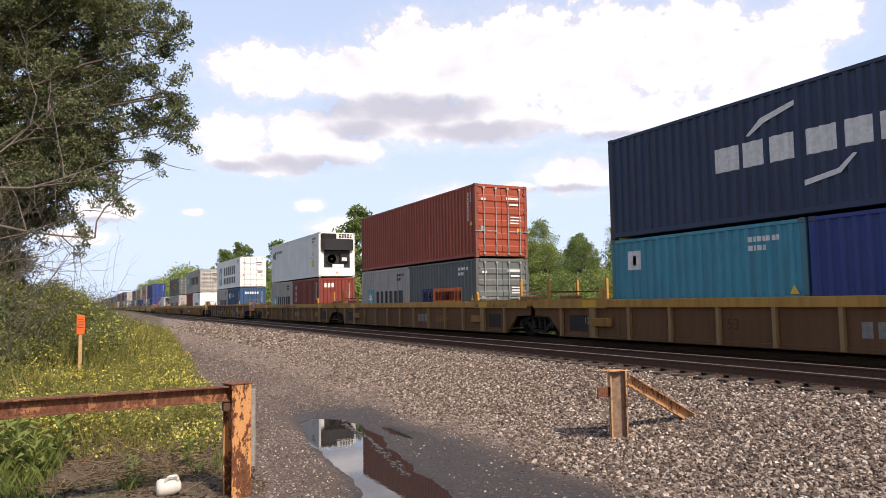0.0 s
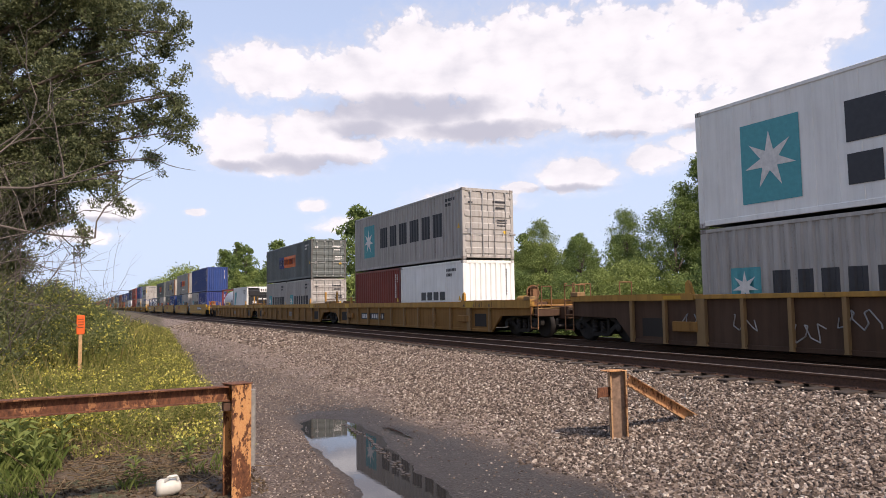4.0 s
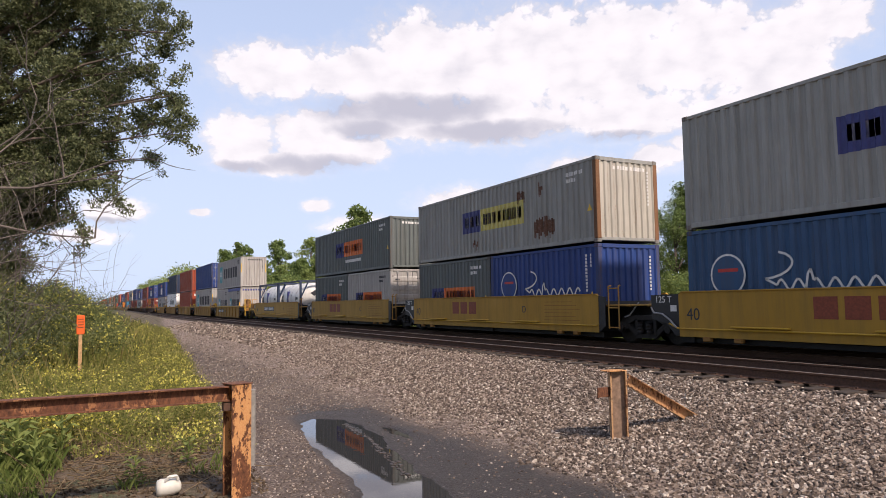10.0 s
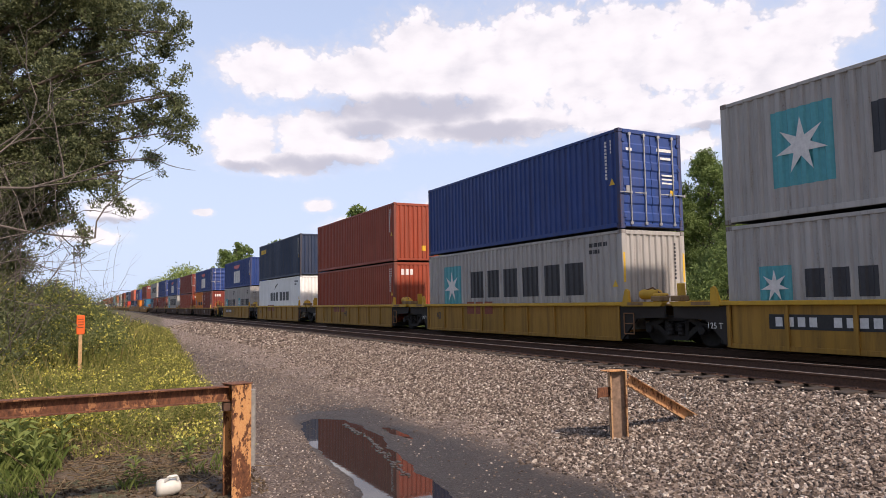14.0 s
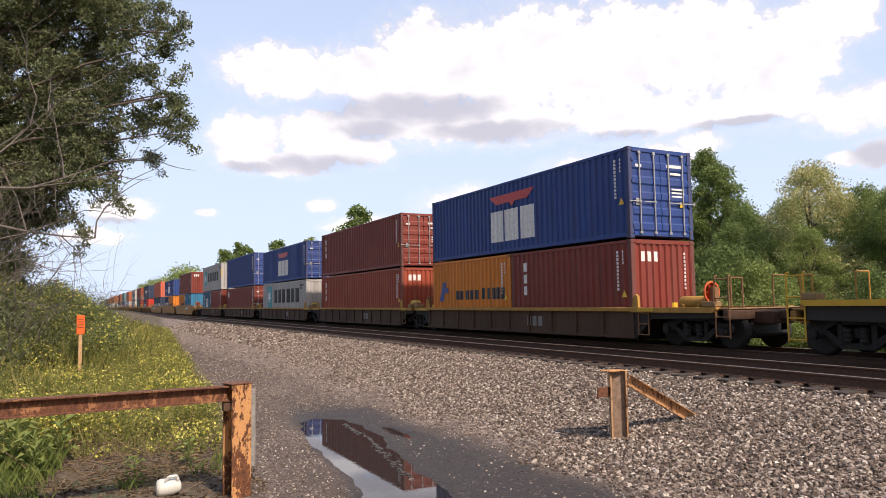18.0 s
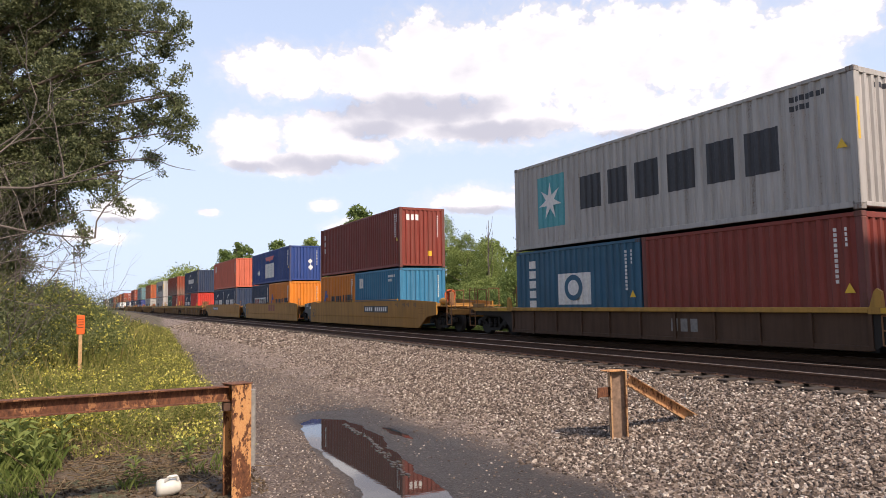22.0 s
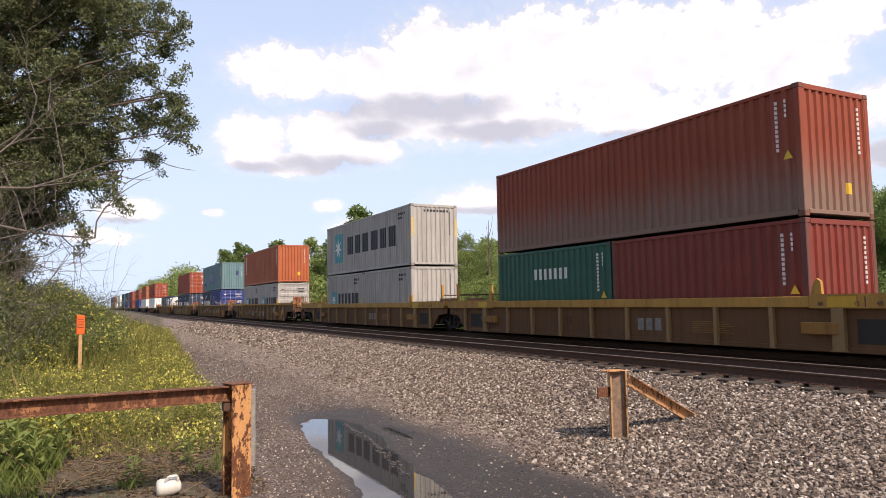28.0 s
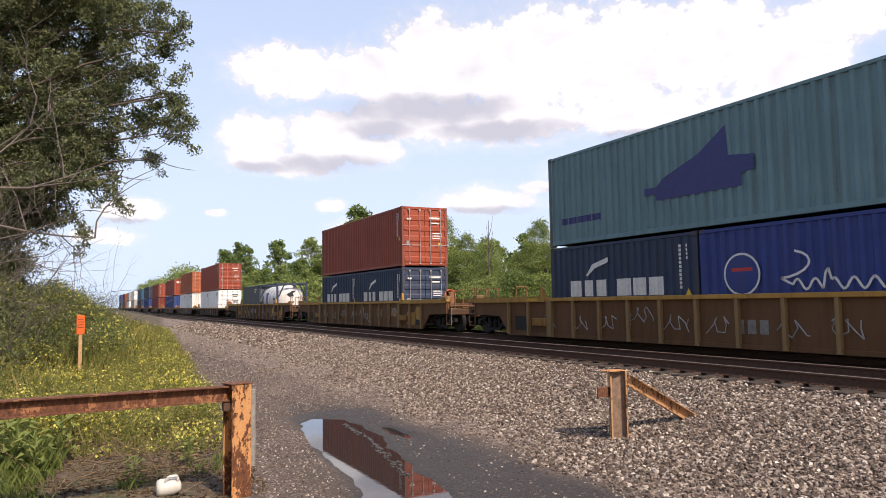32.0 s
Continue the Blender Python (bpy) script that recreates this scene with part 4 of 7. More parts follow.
def marks_arrow(b):
    z = -2.93
    b.shape("logo_shape", [(4.32, 4.2 + z), (4.75, 4.18 + z), (5.05, 4.40 + z), (6.2, 4.80 + z), (7.05, 5.34 + z), (7.1, 4.60 + z), (7.8, 4.50 + z), (7.8, 4.15 + z), (7.45, 4.12 + z), (7.45, 3.82 + z), (4.76, 3.82 + z), (4.72, 4.0 + z), (4.32, 4.0 + z)], INDIGO)
    b.blocks(5, 0.63, 2.5, 0.66, 0.86, INDIGO, gap=0.1)


def marks_wheel(b):
    for i in range(5):
        b.rect("letter_block", 0.75, 1.08, 2.24 - i * 0.33 - 0.25, 2.24 - i * 0.33, LETTER_WHITE)
    b.rect("logo_panel", 2.35, 3.9, 0.78, 1.75, LETTER_WHITE)
    ring = [(3.12 + 0.44 * math.cos(a), 1.3 + 0.40 * math.sin(a)) for a in np.linspace(0, 2 * math.pi, 25)[:-1]]
    b.shape("logo_ring", ring, b.mat, 0.008)
    b.shape("logo_disc", [(3.12 + (x - 3.12) * 0.6, 1.3 + (q - 1.3) * 0.6) for x, q in ring], LETTER_WHITE, 0.012)


def marks_small(b):
    b.rect("logo_panel", 0.66, 1.12, 1.72, 2.24, LETTER_WHITE)
    b.rect("logo_mark", 0.82, 0.98, 1.84, 2.1, BLUEPRINT)


def marks_capital(b):
    b.blocks(7, 2.2, 4.1, 1.6, 1.95, LETTER_WHITE, gap=0.25)


def marks_corner(b):
    b.rect("logo_panel", 0.63, 0.95, b.H - 0.95, b.H - 0.35, LETTER_WHITE, -0.04)
    b.rect("logo_panel", 1.05, 1.4, b.H - 0.95, b.H - 0.35, LETTER_WHITE, 0.05)


def marks_horse(b):
    z = b.H - 0.86 if b.L > 10 else b.H - 0.72
    x = 0.46 if b.L > 10 else 0.5
    b.shape("logo_shape", [(x, z), (x + 0.3, z - 0.25), (x + 0.6, z - 0.2), (x + 0.95, z - 0.3), (x + 0.8, z), (x + 1.0, z + 0.22), (x + 0.8, z + 0.36), (x + 0.55, z + 0.15), (x + 0.25, z + 0.24)], LETTER_WHITE if b.key != "pale" else INK, 0.006)
    b.blocks(6, x + 1.1, x + 2.8, z + (0.12 if b.L > 10 else -0.15), z + (0.3 if b.L > 10 else 0.18), INK if b.key == "pale" else LETTER_WHITE)


def marks_plate(b):
    b.rect("logo_panel", 0.95, 4.9, 0.93, 1.52, LETTER_WHITE)
    b.blocks(3, 1.05, 2.6, 1.0, 1.42, SIGN_RED, gap=0.14)
    b.blocks(3, 2.95, 4.9, 1.0, 1.42, INDIGO, gap=0.14)


def marks_yellow(b):
    b.blocks(5, 0.5, 2.3, b.H - 0.75, b.H - 0.4, SIGN_YELLOW)


def marks_frieze(b):
    b.blocks(3, 3.83, 6.35, 1.22, 1.86, INK, gap=0.2)
    b.blocks(3, 6.65, 9.4, 1.22, 1.86, INK, gap=0.2)
    b.shape("swoop", [(5.15, 2.08), (5.4, 2.36), (6.05, 2.55), (6.1, 2.46), (5.52, 2.27), (5.24, 2.08)], INK, 0.006)


MARKS = {"star": marks_star, "star2": marks_star_double, "flag": marks_flag, "lemon": lambda b: marks_flag(b, LEMON), "script": marks_script, "wave": marks_wave, "eagle": marks_eagle,
         "tall": marks_tall, "tall6": marks_tall_long, "bird": marks_bird, "arrow": marks_arrow, "wheel": marks_wheel, "small": marks_small, "capital": marks_capital,
         "corner": marks_corner, "horse": marks_horse, "plate": marks_plate, "yellow": marks_yellow, "frieze": marks_frieze}
SHADE = {"navy": "dark navy blue", "red": "faded red-brown", "oxide": "dark oxide red", "white": "white", "grey": "light grey", "slate": "slate grey", "blue": "deep blue", "royal": "royal blue",
         "teal": "turquoise", "sea": "sea-green", "orange": "bright orange", "coral": "coral red", "rust": "rust orange", "green": "dark green", "deep": "petrol blue", "steel": "steel blue",
         "azure": "bright blue", "scarlet": "bright red", "ash": "weathered mid-grey", "brown": "dusty brown-red", "pale": "off-white"}
ENDING = {"fold": "with ribbed end", "door": "with barred doors", "cooler": "with refrigerating unit"}


def container(key, size, end, marks, upper):
    """size: 40, 40.5 for a high one, 20."""
    L, H = (12.192 if size >= 40 else 6.058), (HI if size == 40.5 else STD)
    flat = key in ("white", "pale")
    what = ("long " if L > 10 else "short ") + ("insulated box " if flat else "corrugated steel container ")
    b = Box(key, L, H, end, f"{SHADE[key]} {what}{ENDING[end]}, {'stacked above' if upper else 'in well'}", "containers on the train", flat)
    if marks:
        MARKS[marks](b)
    b.codes()
    b.end_codes()
    return b


def tank(frame_key, shell_key, label):
    """A tank in a six-metre steel frame."""
    L, H, W = 6.058, STD, WIDE / 2
    fm = paint_of(frame_key)
    sm = paint("tank " + shell_key, {"white": (0.66, 0.65, 0.62), "silver": (0.42, 0.43, 0.45)}[shell_key], 0.35, 0.06, 0.22, metal=0.35 if shell_key == "silver" else 0.0)
    root = thing("tank_container", Matrix(), label, "container", "containers on the train")
    prof = [(-2.78, 0.25), (-2.72, 0.62), (-2.58, 0.92), (-2.40, 1.06), (-2.2, 1.12), (2.2, 1.12), (2.40, 1.06), (2.58, 0.92), (2.72, 0.62), (2.78, 0.25)]
    part("tank", kept("tankshell", lambda: Geo().lathe((0, 0, 1.31), (1, 0, 0), prof, 40).mesh("tank", True)), sm, root, smooth=True)
    for x in (-1.9, -0.75, 0.4, 1.55):
        part("band", kept("tankband", lambda: Geo().lathe((0, 0, 1.31), (1, 0, 0), [(-0.025, 1.122), (0.025, 1.122)], 40).mesh("band")), DARK_STEEL if shell_key == "white" else CHROME, root, at=pose(x, 0, 0))
    for s in (-1, 1):
        for q in (-1, 1):
            part("corner_post", kept("tpost", lambda: Geo().soft_box(-0.07, 0.07, -0.07, 0.07, 0.0, H, 0.012).mesh("corner_post")), fm, root, at=pose(s * (L / 2 - 0.07), q * (W - 0.07), 0))
            a, b = (s * (L / 2 - 0.07), q * (W - 0.14), H - 0.14), (s * (L / 2 - 0.07), q * (W - 0.62), H - 0.75)
            part("gusset", Geo().rod((a[0], a[1], a[2] - 0.95), (a[0], q * (W - 0.62), H - 0.1), 0.05, 6).rod((a[0], a[1], 1.0), (a[0], q * (W - 0.62), 0.1), 0.05, 6), fm, root)
        part("end_beam", kept("tbeam", lambda: Geo().soft_box(-0.055, 0.055, -W + 0.14, W - 0.14, 0.02, 0.15, 0.01).soft_box(-0.055, 0.055, -W + 0.14, W - 0.14, H - 0.13, H - 0.01, 0.01).mesh("end_beam")), fm, root, at=pose(s * (L / 2 - 0.07), 0, 0))
        part("side_rail", kept("trail", lambda: Geo().soft_box(-L / 2 + 0.14, L / 2 - 0.14, -0.04, 0.04, H - 0.12, H - 0.02, 0.01).soft_box(-L / 2 + 0.14, L / 2 - 0.14, -0.04, 0.04, 0.02, 0.12, 0.01).mesh("side_rail")), fm, root, at=pose(0, s * (W - 0.05), 0))
    part("walkway", kept("twalk", lambda: Geo().box(-L / 2 + 0.2, L / 2 - 0.2, 0.25, 0.75, H - 0.10, H - 0.07).mesh("walkway")), CHROME, root)
    for x in (-2.0, 2.0):
        part("saddle", kept("tsaddle", lambda: Geo().prism_x([(-1.0, 0.05), (1.0, 0.05), (0.8, 0.55), (0.4, 0.32), (-0.4, 0.32), (-0.8, 0.55)], -0.06, 0.06).mesh("saddle")), fm, root, at=pose(x, 0, 0))
    part("label_block", kept("tlabel", lambda: Geo().box(0, 0.5, -1.128, -1.122, 1.25, 1.42).box(0.1, 0.35, -1.118, -1.112, 0.98, 1.12).mesh("label_block")), INK, root, at=pose(1.6, 0, 0))
    if shell_key == "silver":
        part("name_panel", Geo().box(-1.0, 1.0, -1.16, -1.10, 0.95, 1.22), SIGN_YELLOW, root)
        part("name_blocks", Geo().box(-0.9, -0.6, -1.165, -1.16, 1.0, 1.17).box(-0.5, -0.2, -1.165, -1.16, 1.0, 1.17).box(-0.1, 0.2, -1.165, -1.16, 1.0, 1.17).box(0.3, 0.6, -1.165, -1.16, 1.0, 1.17), INK, root)
    else:
        part("name_panel", Geo().prism([(-0.62, 0.62), (-0.30, 0.62), (-0.30, 1.86), (-0.62, 1.86)], -1.13, -0.9), INDIGO, root, "upright indigo name panel")
        part("logo_shape", Geo().prism([(-2.3, 1.2), (-2.0, 1.0), (-1.6, 1.05), (-1.75, 1.35), (-1.6, 1.6), (-1.95, 1.55), (-2.1, 1.4)], -1.135, -1.125), INK, root)
        part("logo_shape", Geo().add([(2.785, y, z) for y, z in ((-0.4, 1.7), (-0.15, 1.5), (0.2, 1.55), (0.1, 1.8), (0.4, 2.0), (0.05, 1.98), (-0.15, 1.85))], [tuple(range(7))]), INK, root)
    return root

# ---- well cars ----
YC = 14.80
OCHRE = paint("dirty ochre paint", (0.43, 0.225, 0.042), 0.65, 0.5, 0.6, (0.12, 0.055, 0.028), (0.13, 0.085, 0.045))
MUDDY = paint("grimy brown car side", (0.28, 0.135, 0.030), 0.75, 0.5, 0.5, (0.13, 0.055, 0.022), (0.125, 0.068, 0.026))
DUSK = paint("soot-brown car side", (0.080, 0.040, 0.021), 0.75, 0.55, 0.6, (0.075, 0.034, 0.018), (0.05, 0.032, 0.021))
RUSSET = paint("russet brown car side", (0.140, 0.064, 0.024), 0.75, 0.55, 0.55, (0.10, 0.045, 0.02), (0.085, 0.05, 0.024))
TAN = paint("lightened tan rib paint", (0.27, 0.165, 0.07), 0.75, 0.5, 0.55, (0.12, 0.055, 0.028), (0.10, 0.07, 0.045))
YELLOW = paint("yellow car paint", (0.40, 0.215, 0.020), 0.55, 0.2, 0.55, (0.14, 0.06, 0.03), (0.20, 0.13, 0.05))
SOOT_AND_SHADE = paint("sooty black car end and recess shade", (0.030, 0.024, 0.02), 0.75, 0.3, 0.5, (0.06, 0.032, 0.02), (0.045, 0.035, 0.028))
GRIMED = paint("grimed yellow car side", (0.37, 0.19, 0.025), 0.65, 0.34, 0.75, (0.11, 0.05, 0.025), (0.10, 0.065, 0.03))
FRESH = paint("bright yellow car paint", (0.58, 0.33, 0.025), 0.5, 0.15, 0.3, (0.14, 0.06, 0.03), (0.22, 0.15, 0.05))
OLIVE = paint("olive yellow car paint", (0.37, 0.168, 0.023), 0.6, 0.25, 0.55, (0.12, 0.06, 0.03), (0.13, 0.10, 0.06))
RUSTY = paint("rusty ladder iron", (0.24, 0.115, 0.05), 0.8, 0.7, 0.5)
REDWHEEL = plain("orange-red brake wheel", (0.60, 0.11, 0.03), 0.6, 0, 12, 0.2)
STYLE = {  # half length at the bottom and top, top, chord depth, bottom, rib spacing, chord and wall paint
    "A": (8.3, 8.9, 1.25, 0.23, 0.17, 1.53, OCHRE, MUDDY), "A2": (8.3, 8.9, 1.25, 0.23, 0.17, 1.53, OCHRE, RUSSET), "B": (6.25, 6.3, 1.41, 0.0, 0.30, 0, YELLOW, YELLOW),
    "C": (6.0, 7.0, 1.17, 0.10, 0.13, 1.45, FRESH, GRIMED), "D": (6.2, 7.2, 1.02, 0.11, 0.22, 1.3, OCHRE, DUSK), "E": (8.5, 9.3, 1.40, 0.0, 0.12, 0, OLIVE, OLIVE),
    "F": (8.4, 8.9, 1.33, 0.11, 0.12, 1.16, OCHRE, RUSSET), "F2": (8.4, 8.9, 1.33, 0.11, 0.12, 1.16, OCHRE, DUSK)}


def truck(car, x):
    """A two-axle truck: side frames, springs, wheels."""
    t = part("truck", kept("bolster", lambda: Geo().soft_box(-0.25, 0.25, -1.05, 1.05, 0.38, 0.62, 0.03).mesh("truck")), GREASE, car, at=pose(x, 0, 0))
    # dark block added to black out the gap between wheels, with two brake beams
    part("brake_rigging", kept("dark_filler", lambda: Geo().soft_box(-1.25, 1.25, -0.55, 0.55, 0.30, 0.66, 0.06).soft_box(-0.45, 0.45, -0.95, 0.95, 0.24, 0.5, 0.05).rod((-1.35, -0.6, 0.4), (-1.35, 0.6, 0.4), 0.05).rod((1.35, -0.6, 0.4), (1.35, 0.6, 0.4), 0.05).mesh("brake_rigging")), GREASE, t)

    def cast_frame():
        g = Geo()
        top_ = [(-1.08, 0.60), (-0.70, 0.66), (-0.42, 0.80), (0.42, 0.80), (0.70, 0.66), (1.08, 0.60)]
        g.prism([(x, z - 0.13) for x, z in top_[::-1]] + top_, -0.07, 0.07)
        g.prism([(-0.78, 0.52), (-0.34, 0.18), (0.34, 0.18), (0.78, 0.52), (0.62, 0.55), (0.26, 0.30), (-0.26, 0.30), (-0.62, 0.55)], -0.06, 0.06)
        for e in (-1, 1):
            g.soft_box(e * 0.34 - 0.06, e * 0.34 + 0.06, -0.07, 0.07, 0.26, 0.72, 0.015).soft_box(e * 0.89 - 0.18, e * 0.89 + 0.18, -0.08, 0.08, 0.40, 0.60, 0.03)
        return g.mesh("side_frame")
    frame_ = kept("side_frame", cast_frame)
    spring = kept("spring", lambda: Geo().lathe((0, 0, 0.30), (0, 0, 1), [(k * 0.045, 0.075 + 0.02 * (k % 2)) for k in range(8)], 10).mesh("spring"))
    wheel = kept("wheel", lambda: Geo().lathe((0, 0, 0), (0, 1, 0), [(-0.075, 0.10), (-0.07, 0.34), (-0.075, 0.41), (0.03, 0.42), (0.045, 0.445), (0.06, 0.445), (0.06, 0.36), (0.02, 0.30), (0.03, 0.10)], 28).mesh("wheel", True))
    for s in (-1, 1):
        part("side_frame", frame_, WHEEL, t, at=pose(0, s * 1.02, 0))
        for k in (-0.17, 0.17):
            part("spring", spring, WHEEL, t, at=pose(k, s * 1.10, 0))
        for k in (-0.89, 0.89):
            part("bearing_cap", kept("cap", lambda: Geo().lathe((0, 0, 0), (0, 1, 0), [(-0.07, 0.07), (-0.06, 0.11), (0.05, 0.11)], 14).mesh("bearing_cap")), WHEEL, t, at=pose(k, s * 1.13, 0.445))
            part("wheel", wheel, WHEEL, t, at=pose(k, -0.745, 0.425) if s < 0 else pose(k, 0.745, 0.425, 0, 0, 180))
    for k in (-0.89, 0.89):
        part("axle", kept("axle", lambda: Geo().rod((0, -0.75, 0), (0, 0.75, 0), 0.075, 12).mesh("axle")), GREASE, t, at=pose(k, 0, 0.425))


def ladder(car, x, y, z0, z1, w, m, tilt=0.0):
    lad = part("ladder", kept(("stile", z0, z1, w, tilt), lambda: Geo().pipe([(-w / 2, 0, z0), (-w / 2, 0, z1), (-w / 2 + 0.02, 0.08, z1 + 0.02)], 0.02).pipe([(w / 2, 0, z0), (w / 2, 0, z1), (w / 2 - 0.02, 0.08, z1 + 0.02)], 0.02).mesh("ladder")), m, car, at=pose(x, y, 0))
    n = max(2, round((z1 - z0) / 0.36))
    for i in range(n):
        part("rung", kept(("rung", w), lambda: Geo().rod((-w / 2, 0, 0), (w / 2, 0, 0), 0.017).mesh("rung")), m, lad, at=pose(0, 0, z0 + 0.04 + i * (z1 - z0 - 0.1) / (n - 1)))


def number(car, body, size, x, y, z, m):
    part("number", text_mesh(body, size), m, car, at=pose(x, y, z, 90, 0, 0))


def well_car(style, front, rear, first, last, index):
    """One well, its deck ends and trucks. front and rear: how far it reaches from the middle; first, last: ends that carry a coupler."""
    hb, ht, top, chord, low, step, cm, wm = STYLE[style]
    look_ = {"A": "grimy ochre and brown ribbed", "A2": "russet-brown ribbed, ochre-topped", "B": "smooth yellow", "C": "bright yellow ribbed", "D": "soot-brown low-sided", "E": "olive yellow smooth-sided",
             "F": "brown ribbed and scrawled", "F2": "dark brown ribbed"}[style]
    car = thing("well_car", Matrix(), f"{look_} steel well car with {'a coupler end' if first or last else 'articulated ends'}", "rail car", "cars of the train")
    Y = 1.42
    for s in (-1, 1):
        def wall():
            g = Geo()
            inset = 0.05 if chord else 0.0
            if style == "E":
                nose = [(hb, low), (ht, 0.62), (ht + 0.9, 0.72), (ht + 0.9, top - 0.14)] if first else [(8.75, low), (8.75, top - 0.12)]
                tail_ = [(-ht - 0.9, top - 0.14), (-ht - 0.9, 0.72), (-ht, 0.62), (-hb, low)] if last else [(-7.6, top - 0.06), (-7.6, low)]
                g.prism(nose + [(6.6, top), (6.5, top - 0.05), (-6.5, top - 0.05), (-6.6, top)] + tail_, -Y + inset, -Y + inset + 0.07)
            elif style == "B":
                g.prism([(-hb, low), (hb, low), (hb, top - 0.06), (hb - 0.1, top), (-hb + 0.1, top), (-hb, top - 0.06)], -Y, -Y + 0.07)
            else:
                g.prism([(-hb, low), (hb, low), (hb, top - chord), (-hb, top - chord)], -Y + inset + 0.05, -Y + inset + 0.11)
            return g.mesh("side_wall")
        turn = Matrix() if s < 0 else pose(0, 0, 0, 0, 0, 180)
        part("side_wall", kept(("carwall", style, first, last) if style == "E" else ("carwall", style), wall), wm, car, at=turn if style != "E" or s < 0 else Matrix.Diagonal((1, -1, 1, 1)))
        if style == "E":
            part("lower_flange", kept("eflange", lambda: Geo().add([(-7.6, -Y - 0.012, low + 0.46), (8.3, -Y - 0.012, low + 0.46), (8.2, -Y + 0.1, low - 0.02), (-7.6, -Y + 0.1, low - 0.02), (-7.6, -Y + 0.06, low + 0.46), (8.3, -Y + 0.06, low + 0.46)],
                                                                    [(0, 1, 2, 3), (0, 4, 5, 1), (3, 2, 5, 4)]).mesh("lower_flange")), wm, car, at=Matrix() if s < 0 else Matrix.Diagonal((1, -1, 1, 1)))
        if chord:
            part("top_chord", kept(("chord", style), lambda: Geo().soft_box(-6.2, 6.2, -Y, -Y + 0.17, top - chord, top, 0.012).mesh("top_chord")), cm, car, at=turn)
            for e in (-1, 1):
                o = (front if e > 0 else rear) - (1.1 if (first if e > 0 else last) else 0.14)
                o = round(max(o, hb + 0.5), 2)
                lift = 0.04 if style[0] in "AF" else 0.0
                spot = turn @ (Matrix() if e * -s > 0 else Matrix.Diagonal((-1, 1, 1, 1)))
                part("end_chord", kept(("endchord", style, o), lambda: Geo().prism([(6.203, top - chord - 0.02), (o - 0.08, top - chord - 0.02), (o, top - chord + 0.06), (o, top + lift), (6.3, top + lift), (6.203, top)], -Y - 0.006, -Y + 0.17).mesh("end_chord")), cm, car, at=spot)
                part("end_wall", kept(("endwall", style, o), lambda: Geo().prism([(hb + 0.002, low), (hb + 0.1, low), (min(hb + 0.7, o - 0.05), 0.72), (o - 0.02, 0.76), (o - 0.02, top - chord - 0.02), (hb + 0.002, top - chord - 0.02)], -Y + 0.085, -Y + 0.16).mesh("end_wall")),
                     wm if style[0] in "AF" else SOOT_AND_SHADE, car, at=spot)
                # flat dark plates paint the shade of openings in the wall
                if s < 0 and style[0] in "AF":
                    part("wall_recess", kept(("recess", style), lambda: Geo().box(-0.42, 0.42, -Y + 0.094, -Y + 0.099, low + 0.14, low + 0.62).mesh("wall_recess")), SOOT_AND_SHADE, car, at=pose(e * (hb - 0.75), 0, 0))
                    part("step_box", kept(("stepbox", style), lambda: Geo().soft_box(-0.4, 0.4, -Y - 0.03, -Y + 0.09, low + 0.30, low + 0.55, 0.015).mesh("step_box")), MUDDY, car, at=pose(e * (hb - 1.9), 0, 0))
                if s < 0:
                    part("corner_pad", kept(("pad", style), lambda: Geo().soft_box(-0.17, 0.17, -Y - 0.03, -Y + 0.3, top + 0.01, top + 0.15, 0.02).mesh("corner_pad")), TAN, car, at=pose(e * (o - 0.2), 0, 0))
                    part("paint_patch", kept(("patch", style), lambda: Geo().box(-0.3, 0.3, -Y - 0.011, -Y - 0.0065, top - chord + 0.005, top - 0.01).mesh("paint_patch")), FRESH if style[0] != "C" else TAN, car, "bright yellow paint patch", at=pose(e * (6.75 if hb < 7 else 6.9), 0, 0))
                    part("guide_post", kept("guide", lambda: Geo().prism([(-0.16, 0), (0.10, 0), (0.08, 0.30), (0.0, 0.36), (-0.06, 0.30)], -Y + 0.02, -Y + 0.10).mesh("guide_post")), FRESH if style == "C" else OCHRE, car, at=pose(e * 6.38, 0, top) if e > 0 else pose(-6.38, 0, top) @ Matrix.Diagonal((-1, 1, 1, 1)))
                    if style[0] in "CD" and e > 0:
                        part("grab_iron", kept("grab", lambda: Geo().pipe([(-0.19, 0, 0.30), (-0.19, 0, 0.86), (0.19, 0, 0.86), (0.19, 0, 0.30), (-0.19, 0, 0.30)], 0.018).rod((-0.19, 0, 0.58), (0.19, 0, 0.58), 0.016).mesh("grab_iron")), RUSTY, car, at=pose(e * (hb + 0.42), -Y + 0.06, 0))
            part("bottom_chord", kept(("bchord", style), lambda: Geo().soft_box(-hb, hb, -Y + 0.07, -Y + 0.2, low - 0.05, low + 0.06, 0.01).mesh("bottom_chord")), wm, car, at=turn)
            n, back = round(2 * hb / step), Geo()
            for i in range(n + 1):
                x = -hb + 2 * hb * i / n
                wide = abs(abs(x) - 6.1) < step * 0.5 or (style[0] == "A" and abs(x) < step * 0.4)
                w = 0.13 if (wide and style[0] in "AF") else 0.045
                shape = [(-w, top - chord + 0.01), (-w, low + 0.02), (-w * 1.4, low - 0.03), (w * 1.4, low - 0.03), (w, low + 0.02), (w, top - chord + 0.01)]
